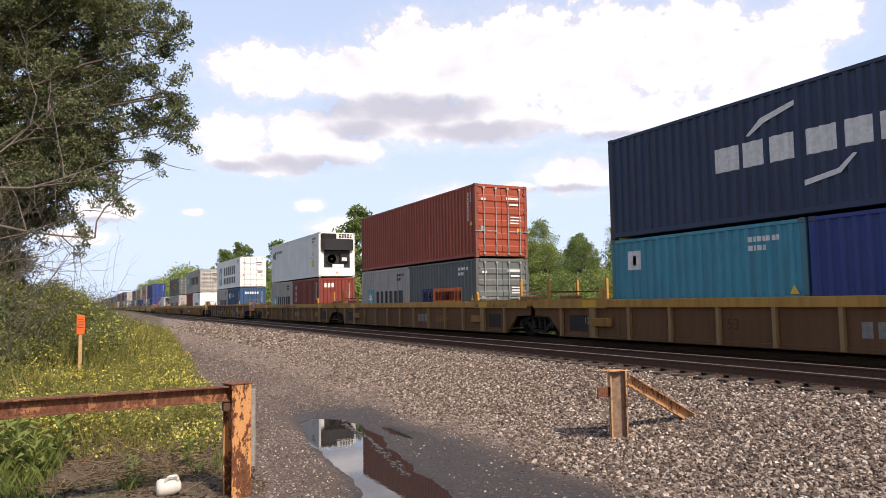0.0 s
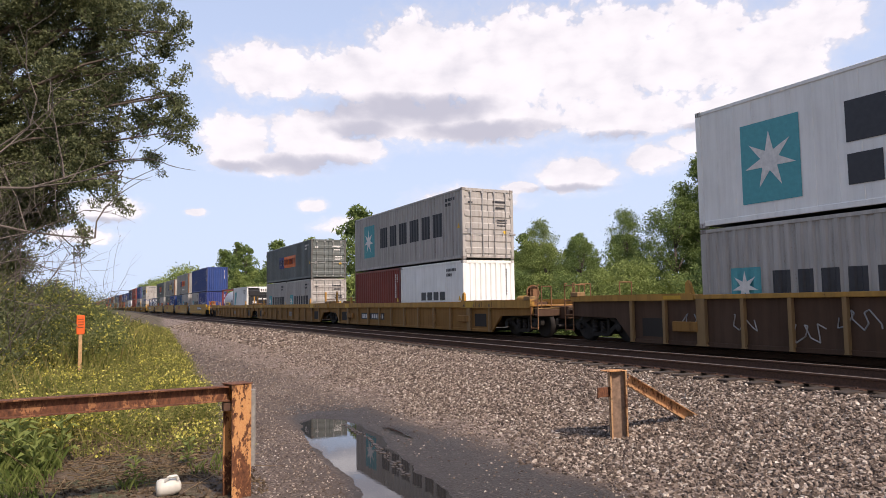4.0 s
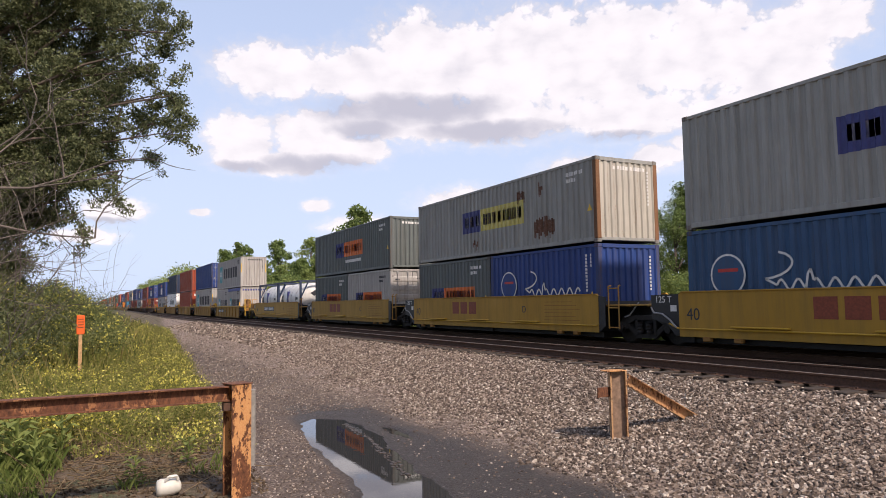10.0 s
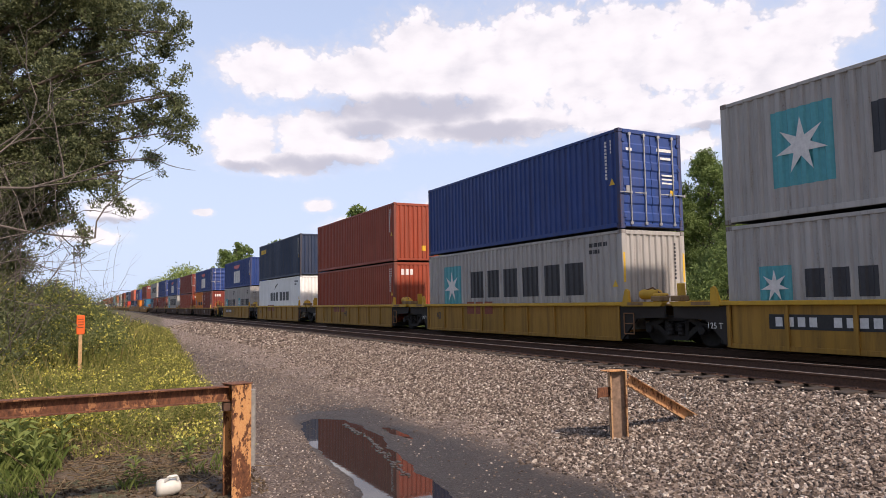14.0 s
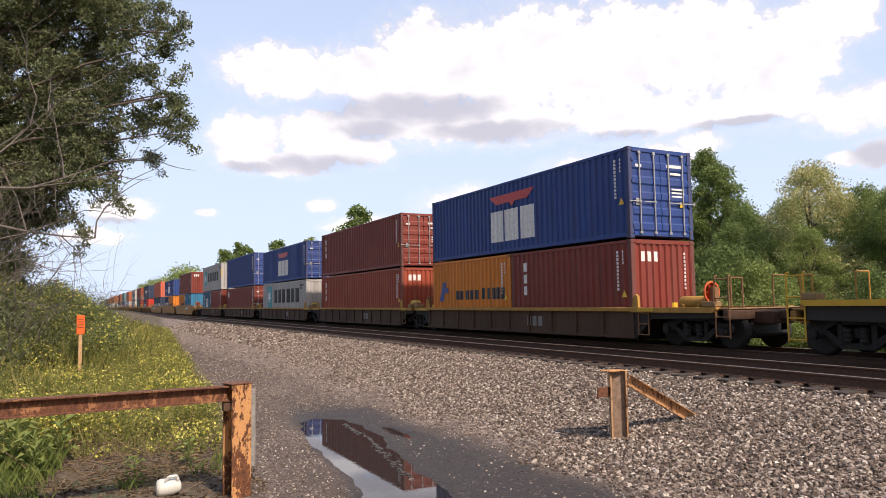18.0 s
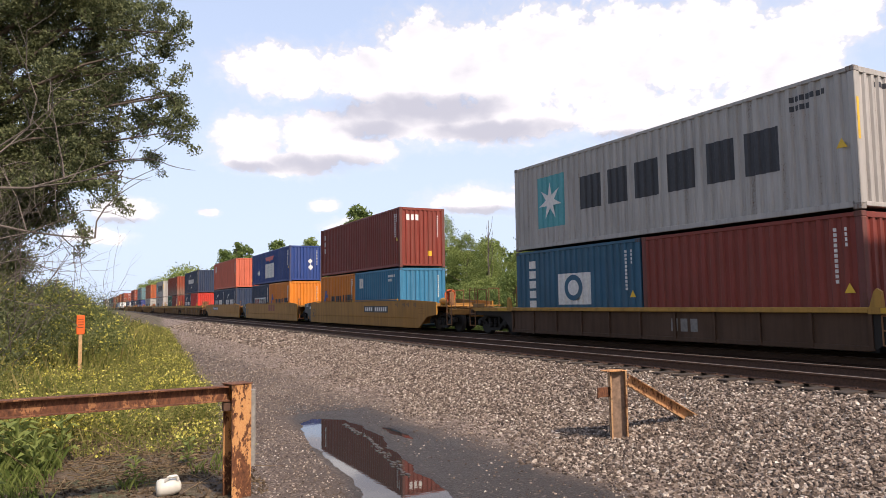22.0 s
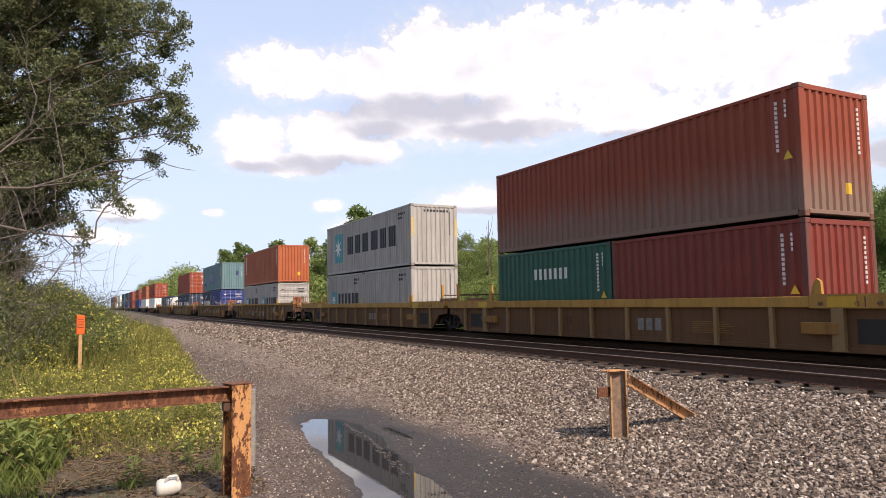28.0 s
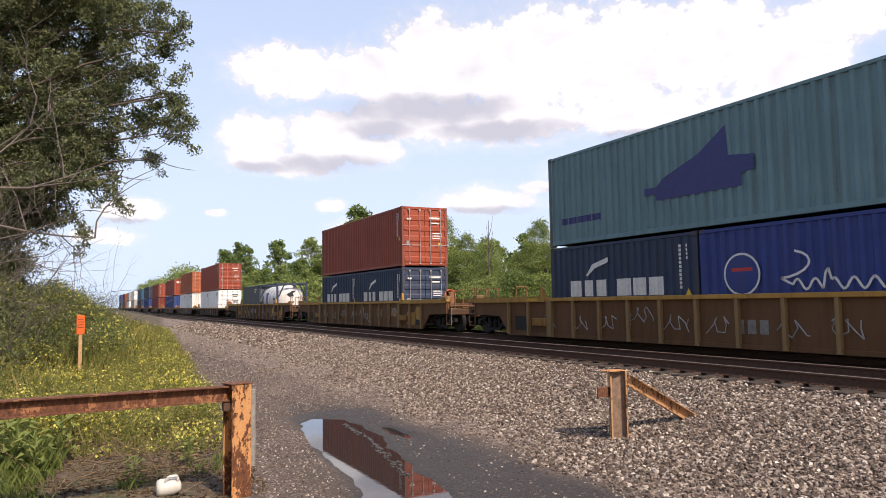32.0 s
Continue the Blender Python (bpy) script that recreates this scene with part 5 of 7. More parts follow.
                # tan posts; the other ribs painted lighter too, standing in for shading contrast
                if s < 0:
                    part("rib", kept(("rib", style, w), lambda: Geo().prism(shape, -Y - 0.005 + (0.055 if style[0] in "CD" else 0.0), -Y + 0.101).mesh("rib")), TAN if style[0] in "AF" else wm, car, at=turn @ pose(x, 0, 0))
                else:
                    back.prism([(x + a, z) for a, z in shape], -Y + 0.02, -Y + 0.101)
            if s > 0:
                part("far_ribs", kept(("far ribs", style), lambda: back.mesh("far_ribs")), wm, car, at=turn)
        else:
            part("sill_angle", kept(("angle", style), lambda: Geo().soft_box(-6.15, 6.15, -Y - 0.03, -Y + 0.1, top - 0.02, top + 0.012, 0.006).mesh("sill_angle")), wm, car, at=turn)
        if style == "B":
            part("air_pipe", kept("bpipe", lambda: Geo().pipe([(-hb - 0.3, -Y - 0.04, 0.62), (-hb, -Y - 0.04, 0.50), (hb, -Y - 0.04, 0.50)], 0.022).mesh("air_pipe")), FRESH, car, at=turn)
            for x in (-3.9, -0.6, 2.6):
                part("step_plate", kept("bstep", lambda: Geo().soft_box(-0.75, 0.75, -Y - 0.10, -Y, 0.55, 0.585, 0.008).mesh("step_plate")), FRESH, car, at=turn @ pose(x, 0, 0))
            for x in (-5.4, -4.5, 4.4, 5.2):
                part("foot_casting", kept("bfoot", lambda: Geo().soft_box(-0.12, 0.12, -Y - 0.03, -Y + 0.1, 0.2, 0.31, 0.02).mesh("foot_casting")), MUDDY, car, at=turn @ pose(x, 0, 0))
    part("well_floor", kept(("wellfloor", style), lambda: Geo().box(-hb, hb, -Y + 0.18, Y - 0.18, 0.16, 0.27).mesh("well_floor")), GREASE, car)
    for x in (-6.1, 0, 6.1):
        part("floor_beam", kept("fbeam", lambda: Geo().soft_box(-0.2, 0.2, -1.3, 1.3, 0.14, 0.325, 0.02).mesh("floor_beam")), GREASE, car, at=pose(x, 0, 0))
    dark = BLACK if style == "B" else (DUSK if style in "DF2A2" else MUDDY)
    for sgn, reach, coupled in ((1, front, first), (-1, rear, last)):
        flip = Matrix() if sgn > 0 else Matrix.Diagonal((-1, 1, 1, 1))
        out = reach - (0.45 if coupled else 0.12)
        deck = min(top - 0.05, 1.10)
        part("end_bulkhead", kept(("bulk", style), lambda: Geo().box(hb - 0.08, hb, -Y + 0.1, Y - 0.1, 0.3, min(top - 0.02, 1.2)).mesh("end_bulkhead")), dark, car, at=flip)
        part("draft_beam", Geo().soft_box(hb, out + 0.1, -0.42, 0.42, 0.62, deck - 0.04, 0.03), dark, car, at=flip)
        plate = part("end_deck", Geo().soft_box(hb - 0.1, max(out - (0.7 if coupled else 0.15), hb + 0.4), -1.30, 1.30, deck - 0.05, deck, 0.012), wm if style != "B" else OCHRE, car, at=flip)
        if style == "B":
            if coupled:
                e_ = round(min(2.2, out - hb - 0.1), 2)
                part("end_shield", kept(("blong", e_), lambda: Geo().prism([(hb + 0.002, low), (hb + 0.18, low), (hb + 0.62, 0.70), (hb + 0.8, 0.76), (hb + e_, 0.80), (hb + e_, 1.30), (hb + e_ - 0.1, 1.36), (hb + 0.002, 1.39)], -Y + 0.004, -Y + 0.06).mesh("end_shield")), YELLOW, car, "yellow end shield arched over the wheels", at=flip)
                part("shield_pipe", kept(("bpipe", e_), lambda: Geo().pipe([(hb - 0.2, -Y - 0.03, 0.43), (hb + 0.2, -Y - 0.03, 0.45), (hb + 0.62, -Y - 0.03, 0.80), (hb + 0.85, -Y - 0.03, 0.86), (hb + e_, -Y - 0.03, 0.90), (hb + e_ + 0.15, -Y - 0.03, 1.0)], 0.024).mesh("shield_pipe")), FRESH, car, at=flip)
                part("shield_box", kept("bbox", lambda: Geo().soft_box(hb + 0.95, hb + 1.4, -Y - 0.10, -Y + 0.003, 1.02, 1.40, 0.03).mesh("shield_box")), FRESH if sgn > 0 else OLIVE, car, at=flip)
                part("stencil_bar", Geo().box(hb + 0.35, hb + 0.66, -Y - 0.002, -Y + 0.002, 0.98, 1.22), GREY, car, at=flip)
            elif sgn < 0:
                part("end_shield", kept("bshield", lambda: Geo().prism([(hb, 0.34), (hb + 0.12, 0.30), (hb + 0.45, 0.62), (hb + 0.95, 0.72), (hb + 0.95, 1.34), (hb, 1.36)], -Y + 0.01, -Y + 0.06).mesh("end_shield")), BLACK, car, "black end shield", at=flip)
                number(car, "125 T", 0.24, -hb - 0.52, -Y + 0.004, 1.22, LETTER_WHITE)
                part("stencil_bar", Geo().box(-hb - 0.28, -hb - 0.08, -Y + 0.001, -Y + 0.006, 0.92, 1.08), LETTER_WHITE, car)
                part("brake_hose", Geo().pipe([(-hb - 0.05, -Y - 0.05, 0.52), (-hb - 0.3, -Y - 0.03, 0.72), (-hb - 0.55, -Y - 0.02, 0.86), (-hb - 0.85, -Y, 0.88), (-hb - 0.95, -Y, 1.02)], 0.024), GREY, car)
            else:
                part("end_shield", kept("bshield2", lambda: Geo().prism([(hb, 0.30), (hb + 0.28, 0.5), (hb + 0.28, 1.32), (hb, 1.36)], -Y + 0.01, -Y + 0.06).mesh("end_shield")), BLACK, car, "black end shield", at=flip)
        if style == "E" and sgn < 0 and not coupled:
            part("end_shield", kept("eshield", lambda: Geo().prism([(7.603, 0.2), (7.9, 0.3), (8.4, 0.66), (9.0, 0.72), (9.0, 1.28), (7.603, 1.34)], -Y + 0.02, -Y + 0.07).mesh("end_shield")), BLACK, car, "black end shield", at=flip)
            number(car, "125 T", 0.29, -8.35, -Y + 0.012, 1.18, LETTER_WHITE)
            part("stencil_bar", Geo().box(-7.85, -7.68, -Y + 0.012, -Y + 0.018, 0.95, 1.10), LETTER_WHITE, car)
        if not coupled and style[0] in "CD" and sgn > 0:
            part("air_tank", kept("smalltank", lambda: Geo().lathe((-0.42, -0.95, 0.2), (1, 0, 0), [(0, 0.05), (0.04, 0.12), (0.1, 0.14), (0.62, 0.14), (0.7, 0.12), (0.74, 0.05)], 16).mesh("air_tank", True)), FRESH, car, "yellow air reservoir", at=pose(hb + 0.9, 0, top))
            part("valve_box", kept("valvebox", lambda: Geo().soft_box(-0.14, 0.14, -1.25, -0.9, 0.0, 0.24, 0.03).soft_box(0.2, 0.34, -0.7, -0.5, 0.0, 0.5, 0.02).mesh("valve_box")), FRESH if style == "C" else RUSTY, car, at=pose(hb + 1.35, 0, top - 0.02))
            part("brake_hose", kept("cdhose", lambda: Geo().pipe([(-0.1, -1.0, 0.3), (0.2, -1.0, 0.38), (0.5, -1.0, 0.2), (0.8, -1.0, 0.12)], 0.02).mesh("brake_hose")), RUSTY, car, at=pose(hb + 0.8, 0, top))
        if not coupled and style[0] == "A":
            for q in (-1.22, 1.22):
                part("upright", kept("aupright", lambda: Geo().soft_box(-0.035, 0.035, -0.05, 0.05, -0.1, 0.72, 0.008).mesh("upright")), OCHRE, car, at=pose(sgn * (hb + 0.85), q, top))
            part("walkway_rail", kept("arail", lambda: Geo().rod((0, -1.22, 0.28), (0, 1.22, 0.28), 0.022).mesh("walkway_rail")), DUSK, car, at=pose(sgn * (hb + 0.85), 0, top))
            part("valve_box", kept("avalve", lambda: Geo().soft_box(-0.22, 0.22, -0.9, -0.3, 0.0, 0.2, 0.03).mesh("valve_box")), RUSTY, car, at=pose(sgn * (hb + 0.5), 0, top - 0.05))
        if not coupled and sgn > 0 and style in ("B", "E"):
            ladder(car, hb + 0.62, -1.38, 0.42 if style == "B" else 0.6, 1.62, 0.42, RUSTY if style != "B" else OCHRE)
            part("brake_hose", Geo().pipe([(hb + 0.75, -1.1, 0.75), (hb + 0.95, -1.1, 0.80), (hb + 1.1, -1.05, 1.0), (hb + 1.2, -1.0, 1.15)], 0.02), GREY, car)
        if coupled:
            truck(car, sgn * (reach - 2.05))
            part("coupler", Geo().soft_box(reach - 0.75, reach + 0.10, -0.14, 0.14, 0.72, 0.95, 0.03).soft_box(reach - 0.12, reach + 0.12, -0.2, 0.2, 0.68, 1.0, 0.04), RAIL_RUST, car, at=flip)
            x = sgn * (reach - 0.95)
            ladder(car, x, -1.36, 0.30, 1.75, 0.40, RUSTY if style in ("A", "F", "D", "A2", "F2", "E") else FRESH)
            part("hand_rail", Geo().pipe([(x + sgn * 0.05, -1.1, 1.0), (x + sgn * 0.05, -1.1, 1.72), (x + sgn * 0.05, -0.7, 1.72), (x + sgn * 0.05, -0.7, 1.0)], 0.02), RUSTY if style not in ("B", "C") else OCHRE, car)
            part("hand_rail", Geo().pipe([(x - sgn * 0.1, 0.6, 1.0), (x - sgn * 0.1, 0.6, 1.8), (x - sgn * 0.1, 1.1, 1.8), (x - sgn * 0.1, 1.1, 1.0)], 0.02), RUSTY if style not in ("B", "C") else OCHRE, car)
            part("end_sill", Geo().soft_box(reach - 0.95, reach - 0.80, -1.36, 1.36, 0.72, 0.95, 0.02), dark, car, at=flip)
            part("cross_walk", Geo().soft_box(reach - 1.25, reach - 0.82, -1.3, 1.3, 0.97, 1.0, 0.008), TAN if style not in ("B", "C") else OCHRE, car, at=flip)
            if sgn > 0 and style in ("B", "C", "A", "A2", "D", "E", "F"):
                bx = reach - 1.75
                part("air_tank", Geo().lathe((bx - 1.05, -0.75, deck + 0.17), (1, 0, 0), [(0, 0.06), (0.06, 0.14), (0.14, 0.165), (0.86, 0.165), (0.94, 0.14), (1.0, 0.06)], 18), OCHRE if style not in "C" else FRESH, car, "ochre air reservoir", smooth=True)
                for k in (0.25, 0.75):
                    part("tank_bracket", Geo().soft_box(bx - 1.05 + k - 0.04, bx - 1.05 + k + 0.04, -0.95, -0.55, deck, deck + 0.12, 0.01), OCHRE, car)
                g = Geo().lathe((bx + 0.15, -0.95, deck + 0.42), (1, 0, 0), [(-0.02, 0.27), (0.02, 0.27), (0.02, 0.23), (-0.02, 0.23), (-0.02, 0.27)], 24)
                for k in range(6):
                    a = k * math.pi / 3
                    g.rod((bx + 0.15, -0.95, deck + 0.42), (bx + 0.15, -0.95 + 0.24 * math.cos(a), deck + 0.42 + 0.24 * math.sin(a)), 0.013, 6)
                part("brake_wheel", g, REDWHEEL if style in "BDEF" else RUSTY, car, "spoked hand brake wheel")
                part("brake_stand", Geo().soft_box(bx + 0.17, bx + 0.30, -1.05, -0.85, deck, deck + 0.55, 0.015), RUSTY, car)
        elif sgn < 0:
            truck(car, -reach)
    # painted marks
    if style == "B":
        number(car, "40", 0.42, -hb + 0.46, -Y - 0.003, 0.84, INK)
        number(car, "AEDCB"[(index - 7) % 5], 0.32, 2.45, -Y - 0.003, 0.95, INK)
        bars = ((3.6, 5.4, 0.62, 1.3),)
    elif style == "C":
        number(car, "125 T", 0.20, -hb - 0.42, -Y + 0.080, 0.58, LETTER_WHITE)
        number(car, "40", 0.42, -hb + 0.95 if index % 2 else -0.6, -Y + 0.094, 0.68, INK)
        bars = ()
    elif style == "E":
        number(car, "53", 0.66, -6.9, -Y + 0.0, 0.66, INK)
        for k, x in enumerate((6.2, 7.0, 7.45, 8.2)):
            number(car, ("40", "45", "48", "53")[k], 0.16, x - 0.16, -Y + 0.0, 1.16, INK)
            part("mark_bar", Geo().box(x - 0.015, x + 0.015, -Y - 0.003, -Y + 0.001, 1.05, 1.24), INK, car)
        bars = ((8.5, 9.1, 0.75, 1.2),)
    elif style[0] == "A":
        for k, x in enumerate((6.45, 7.2, 7.65, 8.35)):
            if x < ht + 0.1:
                number(car, ("40", "45", "48", "53")[k], 0.13, x, -Y - 0.009, top - 0.16, INK)
                part("mark_bar", Geo().box(x + 0.16, x + 0.18, -Y - 0.010, -Y - 0.0065, top - 0.22, top - 0.02), DUSK, car)
        number(car, "53", 0.36, -1.9, -Y + 0.094, 0.62, DUSK)
        number(car, "125 T", 0.26, -hb + 1.35, -Y + 0.094, 0.62, GREY)
        bars = ((3.1, 4.3, 0.42, 0.72),)
    elif style[0] == "F":
        number(car, "53", 0.46, 5.3, -Y + 0.094, 0.85, OCHRE if index % 2 else INK)
        number(car, "20", 0.17, 6.1, -Y + 0.012, 1.02, INK)
        number(car, "40", 0.17, 6.1, -Y + 0.012, 0.84, INK)
        bars = ()
    else:
        bars = ()
    for x0, x1, z0, z1 in bars:
        g = Geo()
        for i in range(6):
            g.box(x0, x1 - 0.1 * (x1 - x0) * (i % 3), -Y - 0.004, -Y - 0.001, z0 + i * (z1 - z0) / 6, z0 + i * (z1 - z0) / 6 + 0.018)
        tagged(part("stencil", g, MUDDY, car), kind="stuff")
    yy = {"B": -Y - 0.004, "E": -Y - 0.004, "C": -Y + 0.094, "D": -Y + 0.094}.get(style, -Y + 0.094)
    if index in (4, 7, 11, 12, 16, 22, 24):
        x0, z0 = {7: 0.3, 11: -3.43, 12: -4.95, 22: 1.9, 24: -5.42}.get(index, -4.9), {"A": 0.42, "C": 0.55}.get(style, 0.78)
        part("number_plate", Geo().box(x0, x0 + 3.15, yy, yy + 0.004, z0, z0 + 0.32), BLACK, car)
        g = Geo()
        for k in (0, 1, 2, 3, 5, 6, 7, 8, 9, 10):
            g.box(x0 + 0.16 + k * 0.265, x0 + 0.33 + k * 0.265, yy - 0.003, yy, z0 + 0.06, z0 + 0.26)
        tagged(part("number_bars", g, LETTER_WHITE, car), kind="stuff")
    elif style in ("B", "E", "C"):
        o_ = 0.68 if style == "E" else -2.62
        part("lettering", Geo().box(o_, o_ + 0.52, yy, yy + 0.004, 0.78, 1.24).box(o_ + 0.66, o_ + 1.18, yy, yy + 0.004, 0.78, 1.24).box(o_ + 1.32, o_ + 1.87, yy, yy + 0.004, 0.78, 1.24), plain("brick red letters", (0.24, 0.05, 0.02), 0.6), car)
    elif style in ("A", "A2", "D", "F"):
        part("lettering", Geo().box(1.1, 1.32, yy, yy + 0.004, 0.42, 0.74).box(1.42, 1.64, yy, yy + 0.004, 0.42, 0.74).box(1.74, 1.96, yy, yy + 0.004, 0.42, 0.74), plain("faded grey letters", (0.22, 0.20, 0.18), 0.8, 0, 8, 0.3), car)
    if index == 2:
        part("scrawl", Geo().pipe([(-1.6 + i * 0.1, -Y - 0.006, 1.13 + 0.06 * math.sin(i * 2.4) + 0.02 * math.sin(i * 5.1)) for i in range(34)], 0.009, 4), INK, car)
    if index == 23:
        # small bright orange plate at the front joint
        part("flag_plate", Geo().prism([(9.0, 0.32), (9.22, 0.32), (9.30, 0.78), (9.18, 0.70)], -1.36, -1.34), plain("bright orange sheet", (0.85, 0.22, 0.02), 0.6, 0, 6, 0.15), car, "bright orange plate")
    if style[0] == "F":
        rng = random.Random(index)
        chalk = plain("chalky spray paint", (0.36, 0.34, 0.32), 0.8, 0, 8, 0.3)
        for k in range(9):
            x, z = -6.5 + k * 1.4 + rng.uniform(-0.3, 0.3), rng.uniform(0.45, 0.85)
            pts = [(x + i * 0.075 + 0.10 * math.sin(i * 1.7 + k), yy - 0.004, z + 0.20 * math.sin(i * 1.3 + k) + 0.06 * math.sin(i * 3.1)) for i in range(9 + k % 5)]
            part("scrawl", Geo().pipe(pts, 0.017, 4), chalk if k % 3 else GREY, car)
        for x0, x1, z0, z1 in ((5.0, 5.6, 0.62, 1.0), (6.75, 7.7, 0.25, 0.8), (7.75, 8.3, 0.5, 1.05)):
            part("paint_patch", Geo().prism([(x0, z0), (x1 - 0.1, z0 - 0.03), (x1, z0 + 0.12), (x1 - 0.04, z1), (x0 + 0.1, z1 + 0.02), (x0 - 0.05, z1 - 0.15)], yy - 0.001, yy + 0.004), OCHRE, car, "flaked ochre paint patch")
    return car


# ---- the train: front of each unit at the start, car style, coupler in front, top box, low boxes from the rear ----
UNITS = [
    (-3.29, "A2", 1, ("navy", 40.5, "fold", "wave"), [("teal", 20, "fold", "small"), ("royal", 20, "fold", "")]),
    (-23.17, "A2", 0, ("red", 40.5, "door", ""), [("grey", 20, "fold", "star"), ("slate", 20, "door", "flag")]),
    (-42.97, "A2", 0, ("pale", 40.5, "cooler", "horse"), [("grey", 20, "fold", "star"), ("oxide", 20, "fold", "tall")]),
    (-67.15, "F2", 1, ("white", 40.5, "door", "star2"), [("grey", 20, "fold", "star"), ("steel", 20, "fold", "horse")]),
    (-91.29, "A", 1, ("grey", 40.5, "door", "star"), [("oxide", 20, "fold", ""), ("white", 20, "fold", "frieze20")]),
    (-111.69, "A", 0, ("slate", 40, "door", "flag"), [("grey", 20, "fold", "star"), ("grey", 20, "door", "star")]),
    (-131.3, "A", 0, None, [("tank", "oxide", "silver"), ("pale", 20, "cooler", "ribbon")]),
    (-153.46, "B", 1, ("blue", 40.5, "fold", ""), [("grey", 20, "fold", "star"), ("royal", 20, "fold", "script")]),
    (-168.98, "B", 0, ("ash", 40.5, "fold", "flag"), [("steel", 20, "fold", "script"), ("grey", 20, "fold", "star")]),
    (-184.54, "B", 0, ("ash", 40, "fold", "lemon"), [("slate", 20, "fold", "flag"), ("blue", 20, "fold", "script")]),
    (-199.97, "B", 0, ("slate", 40, "fold", "flag"), [("slate", 20, "fold", "flag"), ("grey", 20, "door", "flag")]),
    (-215.68, "B", 0, None, [("tank", "navy", "white"), ("tank", "navy", "white")]),
    (-235.48, "C", 1, ("grey", 40.5, "fold", "star"), [("grey", 20, "fold", "star"), ("grey", 20, "fold", "star")]),
    (-251.22, "C", 0, ("blue", 40.5, "door", ""), [("grey", 40.5, "fold", "star")]),
    (-267.2, "C", 0, ("red", 40.5, "fold", ""), [("red", 40.5, "fold", "")]),
    (-283.33, "C", 0, ("navy", 40.5, "fold", "yellow"), [("white", 40.5, "fold", "frieze")]),
    (-298.98, "C", 0, ("blue", 40, "fold", "eagle"), [("grey", 20, "fold", "star"), ("grey", 20, "door", "star")]),
    (-319.11, "D", 1, ("blue", 40, "door", "eagle"), [("orange", 20, "fold", "bird"), ("oxide", 20, "fold", "tall")]),
    (-334.61, "D", 0, ("oxide", 40, "door", "tall"), [("red", 40, "fold", "tall")]),
    (-350.15, "D", 0, ("blue", 40, "door", "eagle"), [("grey", 40, "fold", "star")]),
    (-365.9, "D", 0, ("blue", 40.5, "door", ""), [("oxide", 40, "door", "small")]),
    (-381.45, "D", 0, ("grey", 40.5, "fold", "star"), [("deep", 20, "fold", "wheel"), ("oxide", 20, "fold", "")]),
    (-403.58, "E", 1, ("oxide", 40.5, "fold", "tall"), [("orange", 20, "fold", "bird"), ("azure", 20, "fold", "small")]),
    (-423.1, "E", 0, ("blue", 40, "fold", "eagle"), [("navy", 20, "fold", "plate"), ("orange", 20, "fold", "bird")]),
    (-442.39, "E", 0, ("coral", 40.5, "fold", "corner"), [("navy", 20, "fold", "wave"), ("navy", 20, "fold", "wave")]),
    (-466.5, "A2", 1, ("navy", 40.5, "fold", "wave"), [("navy", 20, "fold", "wave"), ("scarlet", 20, "fold", "")]),
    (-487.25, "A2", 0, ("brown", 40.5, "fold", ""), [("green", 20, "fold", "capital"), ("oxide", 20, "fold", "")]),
    (-506.9, "A2", 0, ("grey", 40.5, "fold", "star"), [("grey", 20, "fold", "star"), ("grey", 20, "fold", "")]),
    (-530.95, "F", 1, ("rust", 40.5, "fold", "tall6"), [("grey", 20, "fold", "star"), ("grey", 20, "door", "star")]),
    (-554.61, "F", 1, ("sea", 40.5, "fold", "arrow"), [("navy", 20, "fold", "wave"), ("royal", 20, "door", "script")]),
    (-578.46, "F", 1, ("red", 40.5, "door", ""), [("navy", 20, "fold", "wave"), ("navy", 20, "door", "wave")]),
    (-601.9, "F2", 1, None, [("slate", 20, "fold", ""), ("tank", "navy", "white")]),
    (-626.85, "D", 1, ("red", 40.5, "door", ""), [("white", 20, "fold", ""), ("white", 20, "door", "")]),
    (-646.5, "D", 0, ("rust", 40.5, "door", ""), [("white", 20, "fold", ""), ("pale", 20, "fold", "")]),
    (-666.3, "D", 0, ("red", 40, "fold", "tall"), [("blue", 40, "fold", "")]),
    (-690.0, "D", 1, ("red", 40, "door", ""), [("oxide", 40, "fold", "")]),
    (-709.8, "D", 0, ("navy", 40, "fold", ""), [("blue", 40, "fold", "")]),
    (-729.6, "D", 0, ("deep", 40, "fold", ""), [("navy", 40, "fold", "")]),
    (-753.0, "D", 1, ("white", 40, "fold", ""), [("grey", 40, "fold", "")]),
    (-773.0, "D", 0, ("grey", 40, "fold", ""), [("white", 40, "fold", "")]),
    (-793.0, "D", 0, ("red", 40, "fold", ""), [("oxide", 40, "fold", "")]),
    (-816.0, "D", 1, ("blue", 40, "fold", ""), [("navy", 40, "fold", "")])]
MOVERS = []


def marks_ribbon(b):
    b.shape("logo_ribbon", [(0.35, 0.5), (0.8, 0.5), (1.55, 2.15), (0.75, 2.15)], TEAL, 0.004)


def marks_frieze_short(b):
    b.blocks(4, 2.2, 4.6, 1.0, 1.35, INK)


MARKS["ribbon"], MARKS["frieze20"] = marks_ribbon, marks_frieze_short


